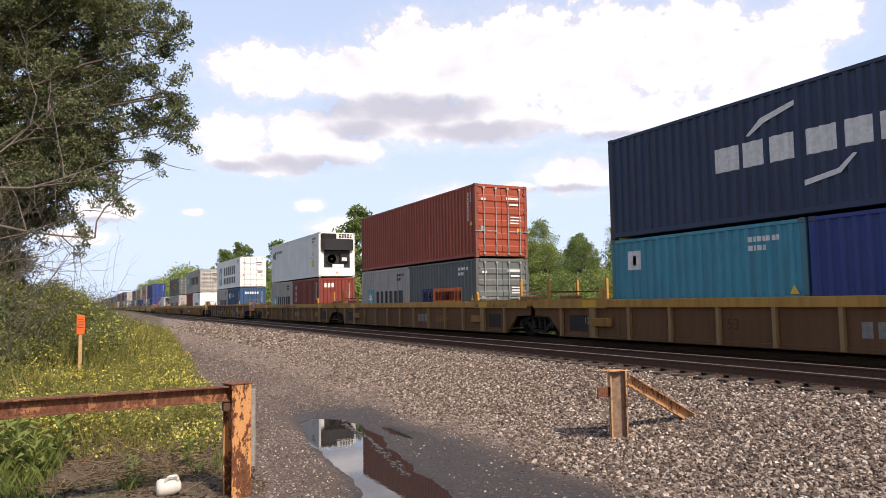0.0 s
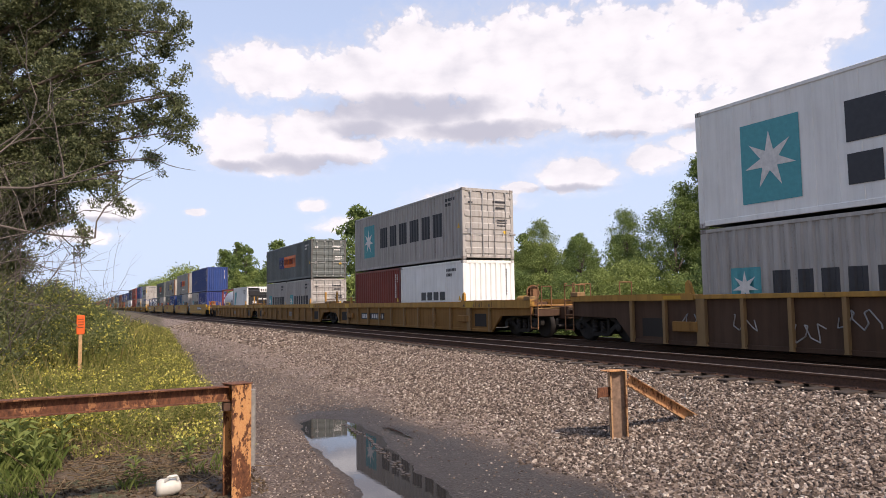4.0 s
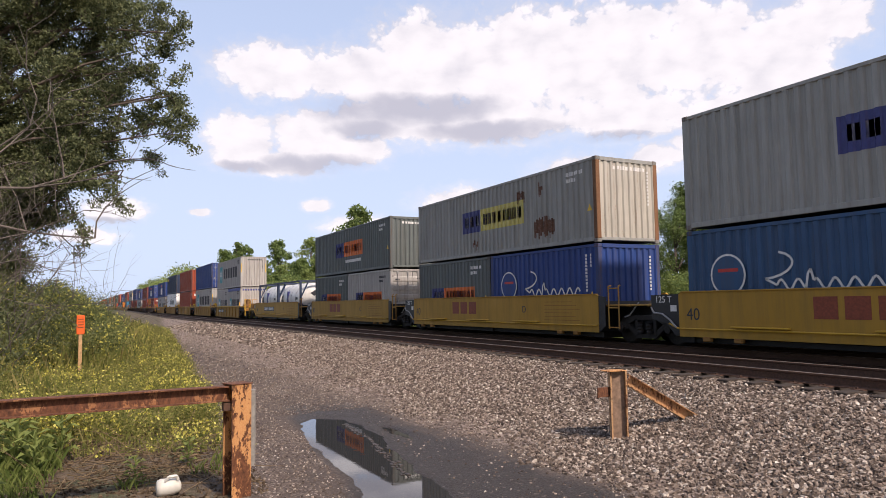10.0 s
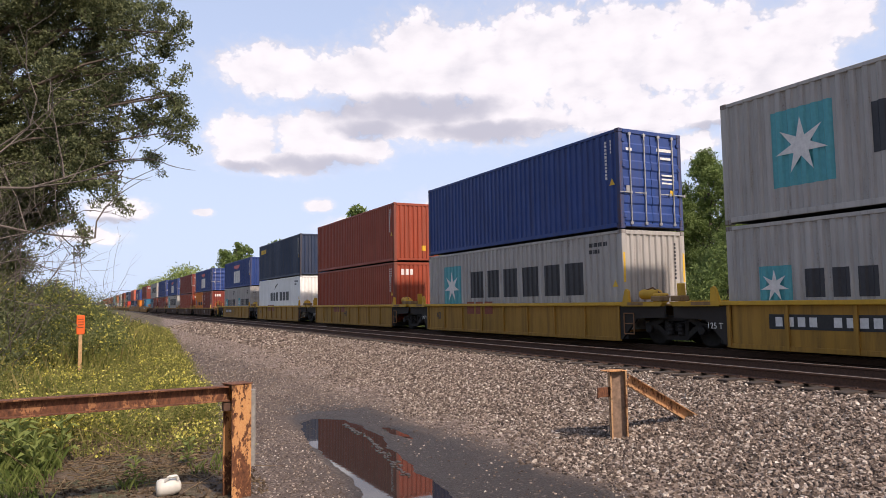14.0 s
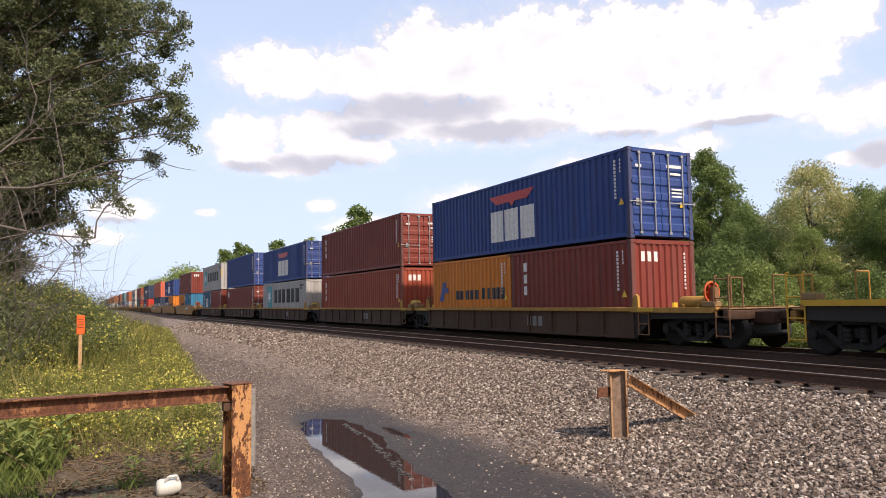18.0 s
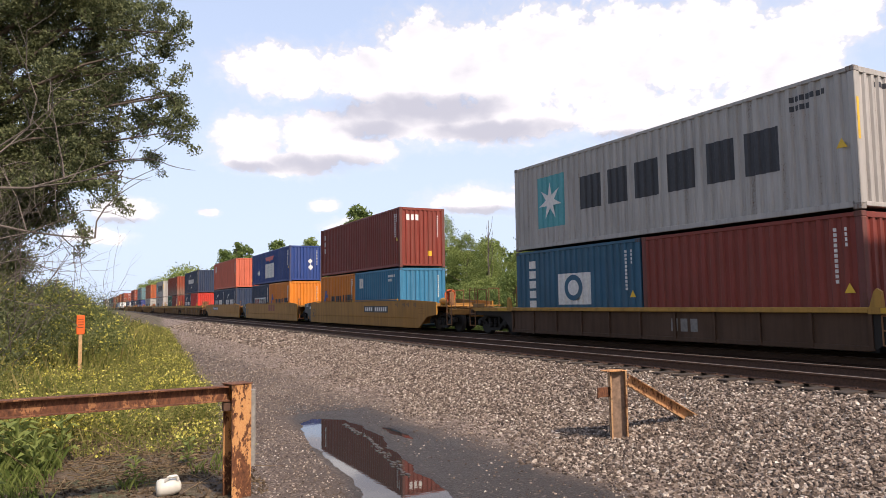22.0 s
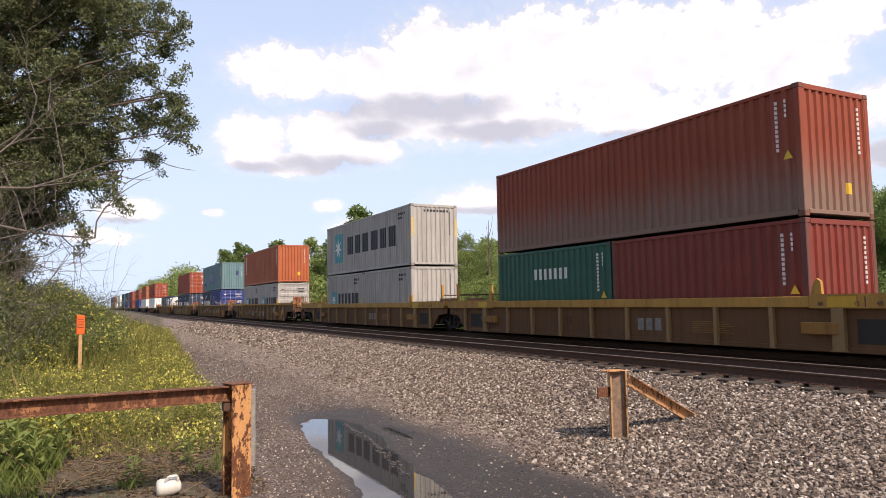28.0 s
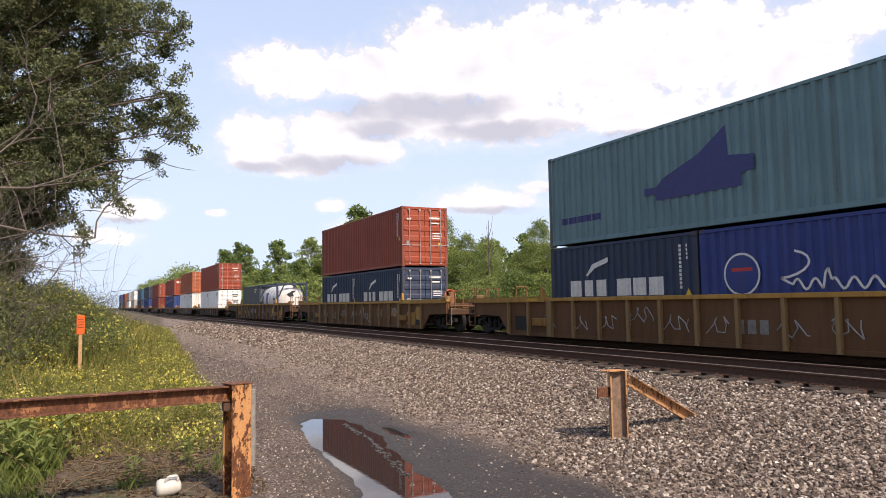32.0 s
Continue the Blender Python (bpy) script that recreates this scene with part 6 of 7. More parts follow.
def build_train():
    n = len(UNITS)
    mid = [u[0] - 6.096 for u in UNITS]
    for i, (x0, style, lead, upper, lower) in enumerate(UNITS):
        if i == 33:
            SPARE.append(i)
        front = (mid[i - 1] - mid[i]) / 2 if i else 10.0
        tail = 1 if i == n - 1 or UNITS[i + 1][2] else 0
        rear = (mid[i] - mid[i + 1]) / 2 if i < n - 1 else 10.0
        if lead and i and mid[i - 1] - mid[i] < 23:  # couplers meet nearer to the shorter car
            hb, hp = STYLE[style][0], STYLE[UNITS[i - 1][1]][0]
            gap = mid[i - 1] - mid[i] - hb - hp
            front = hb + gap / 2
        if tail and i < n - 1:
            hb, hq = STYLE[style][0], STYLE[UNITS[i + 1][1]][0]
            rear = hb + (mid[i] - mid[i + 1] - hb - hq) / 2
        car = well_car(style, front, rear, lead, tail, i)
        MOVERS.append((car, mid[i], 0.0))
        base, H = 0.33, STD
        for k, spec in enumerate(lower):
            if spec[0] == "tank":
                root, L = tank(spec[1], spec[2], f"{spec[2]} pressure tank in a {SHADE[spec[1]]} frame, in the well"), 6.058
            else:
                b = container(*spec, False)
                root, L, H = b.root, b.L, b.H
                extras(b, i, "low", k)
            x = mid[i] if L > 10 else mid[i] + (-3.06 if k == 0 else 3.06)
            MOVERS.append((root, x, base))
        if upper:
            b = container(*upper, True)
            extras(b, i, "top", 0)
            MOVERS.append((b.root, mid[i], base + H + 0.028))
    SPARE.clear()


def extras(b, i, level, k):
    """Marks that single containers carry."""
    a, H = b.L, b.H
    if b.end == "fold" and b.key not in ("grey", "white", "pale", "navy", "slate", "ash") and (i + k) % 2 == 0:
        b.end_rect("sticker", 0.30, 0.52, 0.55, 0.80, SIGN_YELLOW)
    if b.key in ("oxide", "red") and "tall" in (UNITS[i][3] or ("",) * 4)[3] or (b.key in ("oxide", "red") and level == "low" and i in (2, 14, 17)):
        if b.end == "fold":
            b.end_row("lettering", [(-0.85 + q * 0.24, -0.67 + q * 0.24, H - 0.62, H - 0.34) for q in range(3)], LETTER_WHITE)
    if b.key in ("grey", "slate", "ash") and b.end == "fold" and level == "top":
        b.end_row("lettering", [(-0.55 + q * 0.17, -0.43 + q * 0.17, H - 0.36, H - 0.25) for q in range(8)], LETTER_WHITE if b.key == "slate" or i in (8, 9) else INK)
    if b.key == "grey" and b.H > 2.7 and b.end == "fold":
        for s in (-1, 1):
            part("edge_stripe", Geo().box(a / 2 - 0.004, a / 2 + 0.003, s * 1.15 - 0.035, s * 1.15 + 0.035, H - 1.5, H - 0.65), SIGN_YELLOW, b.root)
    if i in (8, 9) and level == "top":
        rust = paint("rust-eaten corner", (0.22, 0.105, 0.05), 0.85, 0.9, 0.4)
        for q in (-1, 1):
            part("rusted_edge", Geo().soft_box(a / 2 - 0.157, a / 2 + 0.004, q * (WIDE / 2 - 0.072) - 0.076, q * (WIDE / 2 - 0.072) + 0.076, 0.12, H - 0.12, 0.01), rust, b.root, "rust-streaked corner edge")
    if i == 9 and level == "top":
        for ob in b.root.children:
            if ob.name.startswith("end_panel"):
                ob.material_slots[0].link = "OBJECT"
                ob.material_slots[0].material = paint("cream container end", (0.46, 0.43, 0.37), 0.6, 0.55, 0.4, (0.24, 0.11, 0.04))
        r = random.Random(5)  # ragged rust: narrow strips of uneven length side by side
        for x0, n, z0, z1 in ((8.9, 20, 0.48, 1.05), (7.95, 8, 1.8, 2.1), (9.2, 4, 1.9, 2.2), (4.85, 6, 0.4, 0.62)):
            g = Geo()
            for q in range(n):
                c = on_folds(b.pts, x0 + q * 0.06 - a / 2, x0 + q * 0.06 + 0.058 - a / 2, z0 - r.uniform(-0.08, 0.16), z1 - r.uniform(-0.05, 0.14))
                g.add(c.v, c.f)
            part("rust_patch", g, BROWN_PATCH, b.root, "ragged brown rust patch", at=pose(0, -WIDE / 2 + 0.012, 0))
    if i in (8, 10) and level == "top":
        b.blocks(9, 5.7, 8.1, 0.62, 0.78, LETTER_WHITE)
    if i == 23 and level == "top":
        for x in (2.3, 2.75):
            b.shape("hazard_diamond", [(x - 0.22, 0.95), (x, 0.72), (x + 0.22, 0.95), (x, 1.18)], LETTER_WHITE)
        part("hazard_diamond", Geo().add([(a / 2 - 0.008, 0.35 + y, 1.0 + z) for y, z in ((-0.2, 0), (0, -0.22), (0.2, 0), (0, 0.22))], [(0, 1, 2, 3)]), LETTER_WHITE, b.root)
        part("hazard_diamond", Geo().add([(a / 2 - 0.008, 0.32 + y, 1.45 + z) for y, z in ((-0.17, 0), (0, -0.2), (0.17, 0), (0, 0.2))], [(0, 1, 2, 3)]), LETTER_WHITE, b.root)
    if i == 12 and level == "low" and k == 1:
        part("tarpaulin", Geo().soft_box(-a / 2 + 0.1, a / 2 - 0.02, -WIDE / 2 - 0.008, WIDE / 2 + 0.008, H - 0.30, H - 0.02, 0.02), plain("blue tarpaulin", (0.03, 0.05, 0.24), 0.55, 0, 5, 0.2), b.root, "blue tarpaulin cover")
    if i == 29 and level == "top":
        b.end_rect("painted_patch", 0.28, 0.55, 1.55, 2.0, INDIGO)
    if b.end == "fold" and b.key == "steel" and level == "low":
        b.end_row("lettering", [(-0.75 + q * 0.22, -0.58 + q * 0.22, H - 0.62, H - 0.40) for q in range(6)], LETTER_WHITE)


# distance run by the train since the start
RUN = [(0, 0.0), (2, 33.45), (4, 67.1), (6, 100.95), (8, 134.75), (10, 168.5), (12, 202.3), (14, 236.2), (16, 270.25), (18, 304.45), (20, 338.75), (22, 373.25), (24, 407.9), (26, 442.7), (28, 477.85), (30, 513.1), (32, 548.4)]


def motions():
    for ob, x, z in MOVERS:
        walk(ob, [(t, Matrix.Translation((x + s, YC, z))) for t, s in RUN])
    walk(CLOUDS, [(0, pose(0, 0, 0, 0, 0, 0.85)), (32, pose(0, 0, 0, 0, 0, -0.85))])

# ---- plants ----


def leaves(rng, centres, size, long=1.8, droop=0.3, three=False):
    """Small pointed leaves, one at each centre; three: three-cornered ones for what stands far off."""
    n = len(centres)
    d = rng.normal(size=(n, 3))
    d[:, 2] -= droop
    d /= np.linalg.norm(d, axis=1)[:, None]
    e = np.cross(d, rng.normal(size=(n, 3)))
    e /= np.linalg.norm(e, axis=1)[:, None]
    s = (size * (0.6 + 0.8 * rng.random(n)))[:, None]
    tip, mid = d * s * long * 0.5, e * s * 0.5
    if three:
        v = np.stack([centres - tip, centres + mid - tip * 0.2, centres + tip], 1).reshape(-1, 3)
        return v, np.arange(n)[:, None] * 3 + np.arange(3)[None]
    v = np.stack([centres - tip, centres + mid * 0.9 - tip * 0.1, centres + tip, centres - mid * 0.9 - tip * 0.1], 1).reshape(-1, 3)
    f = np.arange(n)[:, None] * 4 + np.arange(4)[None]
    return v, f


def crown_points(rng, blobs, n):
    """Points near the skins of many overlapping clumps."""
    b = np.array(blobs, float)
    w = b[:, 3] ** 2
    k = rng.choice(len(b), n, p=w / w.sum())
    d = rng.normal(size=(n, 3))
    d /= np.linalg.norm(d, axis=1)[:, None]
    r = b[k, 3] * (0.25 + 0.9 * rng.random(n) ** 0.8 + 0.25 * np.abs(rng.normal(size=n)) * (rng.random(n) < 0.25))
    return b[k, :3] + d * r[:, None] * np.array([1, 1, 0.75])


def tree_parts(seed, height, width, leaf, count, lean=0.0, low=0.18):
    """Meshes of a trunk with limbs and of a crown, in metres."""
    rng = np.random.default_rng(seed)
    g = Geo()
    trunk = [(0, 0, -0.3)]
    for k in range(1, 6):
        trunk.append((lean * k * 0.2 + rng.normal() * 0.08, rng.normal() * 0.08, height * 0.16 * k))
    g.pipe(trunk, height * 0.016 + 0.03, 7, height * 0.004)
    blobs = []
    for k in range(120):
        u = rng.random()
        z = height * (low + (0.93 - low) * u)
        spread = width * 0.5 * (math.sin(math.pi * min(1, 0.18 + 0.80 * u)) ** 0.75)
        a = rng.random() * 2 * math.pi
        r = spread * math.sqrt(rng.random()) * 0.95
        p = (r * math.cos(a) + lean * u, r * math.sin(a), z)
        blobs.append((*p, width * (0.05 + 0.075 * rng.random())))
        if k % 9 == 0:
            j = min(5, max(1, int(u * 4) + 1))
            g.pipe([trunk[j], tuple((q + s) / 2 + 0.1 * rng.normal() for q, s in zip(trunk[j], p)), p], height * 0.006 + 0.01, 5, 0.008)
    c = crown_points(rng, blobs, count)
    v, f = leaves(rng, c, leaf, 1.35, 0.3, True)
    return g.mesh("trunk", True), quick_mesh("crown", v, f)


def plant_tree(kind, m, mat, label, group, scale=1.0):
    trunk, crown = kind
    t = thing("tree", m, label, "tree", group)
    part("trunk", trunk, BARK, t, at=Matrix.Scale(scale, 4))
    part("crown", crown, mat, t, at=Matrix.Scale(scale, 4))
    return t


def build_woods():
    near_tall = [tree_parts(s, 11, 6.4, 0.115, 26000, low=0.05) for s in (11, 12, 13)]
    near_bush = [tree_parts(s, 5.0, 5.6, 0.11, 17000, low=0.04) for s in (21, 22, 23)]
    tall = [tree_parts(s, 11, 5.4, 0.34, 4200, low=0.05) for s in (14, 15, 16)]
    bush = [tree_parts(s, 5.0, 5.4, 0.30, 3400, low=0.04) for s in (24, 25, 26)]
    column = tree_parts(17, 11.6, 4.7, 0.125, 42000, low=0.10)
    grp = "trees behind the tracks"
    rng = random.Random(4)
    far = "broad green tree in the wood behind the tracks"
    # single trees that stand out of the belt: x, y, height, paint
    for x, y, h, mat, k in ((-28.4, 33, 12.0, LEAF_DARK, 0), (-20.5, 30, 9.9, LEAF_PALE, 1), (-25.2, 35, 9.0, LEAF_FAR, 2), (-18.6, 32, 8.5, LEAF_FAR, 0), (-17.0, 31, 8.4, LEAF_DARK, 1), (-31.8, 35, 10.2, LEAF_FAR, 1), (-27.0, 38, 9.6, LEAF_DARK, 1), (-24.0, 37.5, 9.2, LEAF_FAR, 0), (-22.0, 36.5, 9.3, LEAF_DARK, 2), (-29.8, 37, 9.4, LEAF_FAR, 2), (-20.2, 36, 8.9, LEAF_FAR, 1), (-22.2, 28.5, 6.9, LEAF_DARK, 0), (-19.4, 28.0, 6.4, LEAF_FAR, 2), (-34.5, 37, 9.2, LEAF_DARK, 0), (-25.4, 31.5, 8.3, LEAF_DARK, 2), (-23.2, 30.5, 7.4, LEAF_FAR, 0), (-46, 33, 10.0, LEAF_FAR, 2), (-64, 33, 13.0, LEAF_FAR, 0), (-76, 34, 12.2, LEAF_FAR, 1),
                            (-88, 33, 17.0, LEAF_DARK, 2), (-105, 35, 14, LEAF_DARK, 0), (-118, 36, 15.5, LEAF_FAR, 1), (-140, 36, 17, LEAF_DARK, 2), (-172, 36, 18.5, LEAF_DARK, 1), (-186, 37, 20.5, LEAF_DARK, 0), (-205, 37, 20, LEAF_DARK, 2)):
        plant_tree(column if x == -28.4 else near_tall[k] if x > -80 else tall[k], pose(x - (0.5 if x == -28.4 else 0), y, -1.95, 0, 0, rng.uniform(0, 360)), mat, "tall tree standing out of the wood, " + ("pale yellow-green" if mat is LEAF_PALE else "full green") + " leaves", grp, h / 11)
    x = -10.0
    while x > -260:
        step = 2.9 if x > -60 else 5.4
        y = 25.5 + rng.uniform(-1.2, 1.6)
        close = x > -60
        b, w = (near_bush, near_tall) if close else (bush, tall)
        plant_tree(b[rng.randrange(3)], pose(x + rng.uniform(-0.8, 0.8), y, -1.95, 0, 0, rng.uniform(0, 360)), rng.choice((LEAF_FAR, LEAF_DARK, LEAF_FAR)), "dense leafy shrub beside the tracks", "shrubs behind the tracks", rng.uniform(0.8, 1.1) * (1 if close else 1.35))
        for row, chance in ((31, 0.95), (37, 0.95 if close else 0.6)):
            if rng.random() < chance:
                y = row + rng.uniform(-1.5, 2.2)
                u = x * (1 if row == 31 else 1.15) + rng.uniform(-1.2, 1.2)
                tall_ = (3.1 + (0.098 if u < -33 or row > 31 else 0.15) * (0.886 * -u + 0.464 * y)) * rng.uniform(0.80, 1.06) if close else 11 * rng.uniform(0.78, 1.03)
                plant_tree((w if row == 31 else tall)[rng.randrange(3)], pose(u, y, -1.95, 0, 0, rng.uniform(0, 360)), rng.choice((LEAF_FAR, LEAF_DARK, LEAF_FAR)), far, grp, tall_ / 11)
        x -= step
    # far belt on the horizon, too far to count
    r = np.random.default_rng(9)
    blobs = [(-270 - 9 * k + r.normal() * 3, 30 + 0.055 * 9 * k + 8 * r.random(), 3 + (10 + 0.18 * k) * r.random(), 3.8 + 2 * r.random()) for k in range(90)]
    blobs += [(-80 - 9 * k, -22 - 5 * r.random() - 0.02 * 9 * k, 2 + 9 * r.random(), 4.0) for k in range(70)]
    v, f = leaves(r, crown_points(r, blobs, 40000), 0.9, 1.7, 0.3, True)
    tagged(part("distant_woods", quick_mesh("distant_woods", v, f), LEAF_FAR, None), "distant belt of green woods along the line", "woods", kind="stuff")
    # a bare dead sapling among the shrubs
    dead = thing("dead_sapling", pose(-47.5, 29, -1.3), "thin bare dead sapling among green shrubs", "tree")
    part("trunk", Geo().pipe([(0, 0, 0), (0.1, 0, 3), (0.0, 0, 6), (0.1, 0, 9.0)], 0.09, 6, 0.02), TWIG, dead)
    for k in range(7):
        part("branch", Geo().pipe([(0.05, 0, 4 + k * 0.6), (0.3 * (-1) ** k + 0.05, 0.1, 4.8 + k * 0.6), (0.5 * (-1) ** k, 0.15, 6.0 + k * 0.55)], 0.03, 5, 0.008), TWIG, dead)


def limb(rng, g, p, d, length, r, depth, tips):
    """A limb that forks; fills tips with the ends of its twigs."""
    pts, q = [tuple(p)], Vector(p)
    dd = Vector(d)
    for k in range(4):
        dd = (dd + Vector((rng.normal() * 0.16, rng.normal() * 0.16, rng.normal() * 0.12 + 0.02))).normalized()
        q = q + dd * length / 4
        pts.append(tuple(q))
        if depth > 0 and k >= 1:
            side = Vector((rng.normal(), rng.normal(), rng.normal() * 0.6 + 0.1)).normalized()
            limb(rng, g, q, (dd * 0.6 + side * 0.8).normalized(), length * 0.58, r * 0.55, depth - 1, tips)
    g.pipe(pts, r, 6 if r > 0.03 else 4, r * 0.35)
    tips.append(tuple(q))
    tips.append(pts[2])


def build_near_tree():
    """The big tree that overhangs the bank, and the dead limbs in front of it."""
    big = Matrix.Scale(1.45, 4)
    rng = np.random.default_rng(31)
    x0, y0 = -28.3, -5.3
    tree = thing("large_tree", pose(x0, y0, -0.85), "large dark green tree overhanging the weedy bank", "tree")
    g = Geo()
    g.pipe([(0, 0, -0.3), (0.1, 0.1, 1.5), (0.0, 0.3, 3.2), (0.3, 0.3, 5.5), (0.2, 0.6, 8.5), (0.4, 0.5, 12)], 0.34, 12, 0.10)
    part("trunk", g, BARK, tree, at=big, smooth=True)
    # how far the crown reaches towards the road, by height
    def reach(z):
        return float(np.interp(z, [2.4, 3.05, 3.7, 4.1, 4.6, 5.3, 6.4, 7.5, 8.5, 9.2, 11.0], [3.0, 3.2, 3.6, 4.2, 5.0, 5.5, 5.85, 6.0, 6.05, 5.7, 4.6]))
    ends = []
    for k in range(30):
        z = 3.4 + 7.2 * ((k * 0.618) % 1.0)
        u = (1.0, 0.86, 0.97, 0.72)[k % 4]
        ends.append((max(2.6, z * 0.62 + 0.5 * rng.normal()), (0.6 + 1.7 * rng.random(), reach(z) * u - 0.35, z)))
    blobs = []
    for k, (h, e) in enumerate(ends):
        base = Vector((0.1, 0.3, h))
        e = Vector(e)
        lg, tips = Geo(), []
        mid = (base + e) / 2 + Vector((0.2 * rng.normal(), 0.25 * rng.normal(), 0.45 + 0.25 * rng.normal()))
        lg.pipe([base, (base + mid) / 2 + Vector((0, 0, 0.15)), mid, (mid + e) / 2 + Vector((0, 0, 0.12)), e], 0.075, 7, 0.014)
        for s in range(8):
            u = 0.3 + 0.7 * s / 7
            p = base.lerp(mid, u * 2) if u < 0.5 else mid.lerp(e, u * 2 - 1)
            d = (e - base).normalized() * 0.45 + Vector((rng.normal() * 0.6, rng.normal() * 0.55, rng.normal() * 0.75))
            limb(rng, lg, p, d.normalized(), 0.45 + 0.4 * rng.random(), 0.016, 1, tips)
        part("limb", lg, BARK, tree, at=big)
        for tp in tips:
            blobs.append((*tp, 0.10 + 0.13 * rng.random()))
    core = [(-0.4 + 1.8 * rng.random(), 0.2 + (reach(z) - 1.5) * rng.random() ** 1.2, z, 0.32 + 0.25 * rng.random()) for z in 1.4 + 9.5 * rng.random(70)]
    mass = [(-0.6 + 1.6 * rng.random(), 1.3 + (reach(z) - 2.4) * rng.random(), z, 0.32 + 0.3 * rng.random()) for z in 3.6 + 7.6 * rng.random(80)]
    thick = [(-0.8 + 2.0 * rng.random(), 1.0 + 1.45 * rng.random(), 0.4 + 4.4 * rng.random(), 0.3 + 0.25 * rng.random()) for _ in range(60)]
    c = np.concatenate([crown_points(rng, blobs, 150000), crown_points(rng, mass, 30000)])
    v, f = leaves(rng, c, 0.040, 1.9, 0.3)
    part("crown", quick_mesh("crown", v, f), LEAF_NEAR, tree, at=big)
    c = np.concatenate([crown_points(rng, core, 36000), crown_points(rng, thick, 60000)])
    v, f = leaves(rng, c, 0.055, 1.7, 0.3, True)
    part("inner_crown", quick_mesh("inner_crown", v, f), LEAF_NEAR, tree, at=big)
    # bare limbs in front
    dead = thing("dead_limb_tree", pose(-22.5, -3.3, -0.85), "leafless grey tree with long bare branches before the crown", "tree")
    for k, (p, d, L, r) in enumerate((((0, 0.2, 3.6), (0.15, 1.0, 0.06), 2.5, 0.036), ((0, 0.2, 3.1), (0.1, 1.0, -0.18), 2.4, 0.034), ((0, 0.3, 3.8), (0.1, 0.75, 0.75), 2.4, 0.026), ((0, 0.2, 2.2), (0.2, 0.9, -0.1), 1.6, 0.018),
                                      ((0, 0.5, 1.4), (0.2, 0.6, 0.6), 1.6, 0.014), ((0, 0.3, 1.0), (0.3, 0.5, 0.8), 1.6, 0.012),
                                      ((0.1, 0.7, 0.6), (0.1, 0.35, 1.0), 2.2, 0.014), ((0.2, 0.9, 0.5), (0.0, 0.6, 0.9), 1.9, 0.012), ((0.0, 1.0, 0.4), (0.1, 0.15, 1.0), 2.4, 0.014), ((0.3, 1.1, 0.3), (0.0, 0.8, 0.7), 1.6, 0.011),
                                      ((0, 0.4, 2.6), (0.1, 1.0, 0.25), 2.2, 0.018), ((0, 0.3, 4.2), (0.1, 0.9, 0.35), 2.4, 0.020), ((0.1, 0.4, 1.9), (0.1, 1.0, -0.25), 1.8, 0.014), ((0.1, 1.2, 0.6), (0.2, 0.2, 1.0), 1.7, 0.010))):
        lg, tips = Geo(), []
        limb(rng, lg, p, Vector(d).normalized(), L, r, 2, tips)
        part("bare_branch", lg, TWIG, dead, at=big)
    part("trunk", Geo().pipe([(0, -0.2, -0.2), (0, 0, 1.5), (0, 0.2, 3.4), (0.1, 0.1, 4.8)], 0.10, 8, 0.05), TWIG, dead, at=big)
    thicket = thing("twig_thicket", pose(-24.5, -2.4, -0.85), "dense thicket of bare grey twigs below the crown", "bush")
    tangle, tips = Geo(), []
    for k in range(26):
        limb(rng, tangle, (rng.random() * 0.8, -0.6 + 1.5 * rng.random(), 0.3 + 2.4 * rng.random()), Vector((0.2 * rng.normal(), 0.35 + 0.5 * rng.normal(), 0.75 + 0.3 * rng.random())).normalized(), 1.1 + 0.9 * rng.random(), 0.013, 2, tips)
    tagged(part("twig_tangle", tangle, TWIG, thicket, at=big), kind="stuff")
    fallen = thing("bare_bush", pose(-39, 0.9, -0.85), "bare grey twigs leaning out over the road edge", "bush")
    for k, (d, L) in enumerate((((0.1, 0.8, 0.5), 1.5), ((0.0, 0.55, 0.8), 1.4), ((0.2, 1.0, 0.28), 2.6), ((0.1, 0.2, 1.0), 1.9), ((0.0, -0.1, 1.0), 2.3), ((0.1, -0.3, 0.9), 2.2))):
        lg, tips = Geo(), []
        limb(rng, lg, (0, -0.4 + 0.15 * k, 0.3), Vector(d).normalized(), L, 0.012, 2, tips)
        part("bare_twig", lg, TWIG, fallen, at=big)


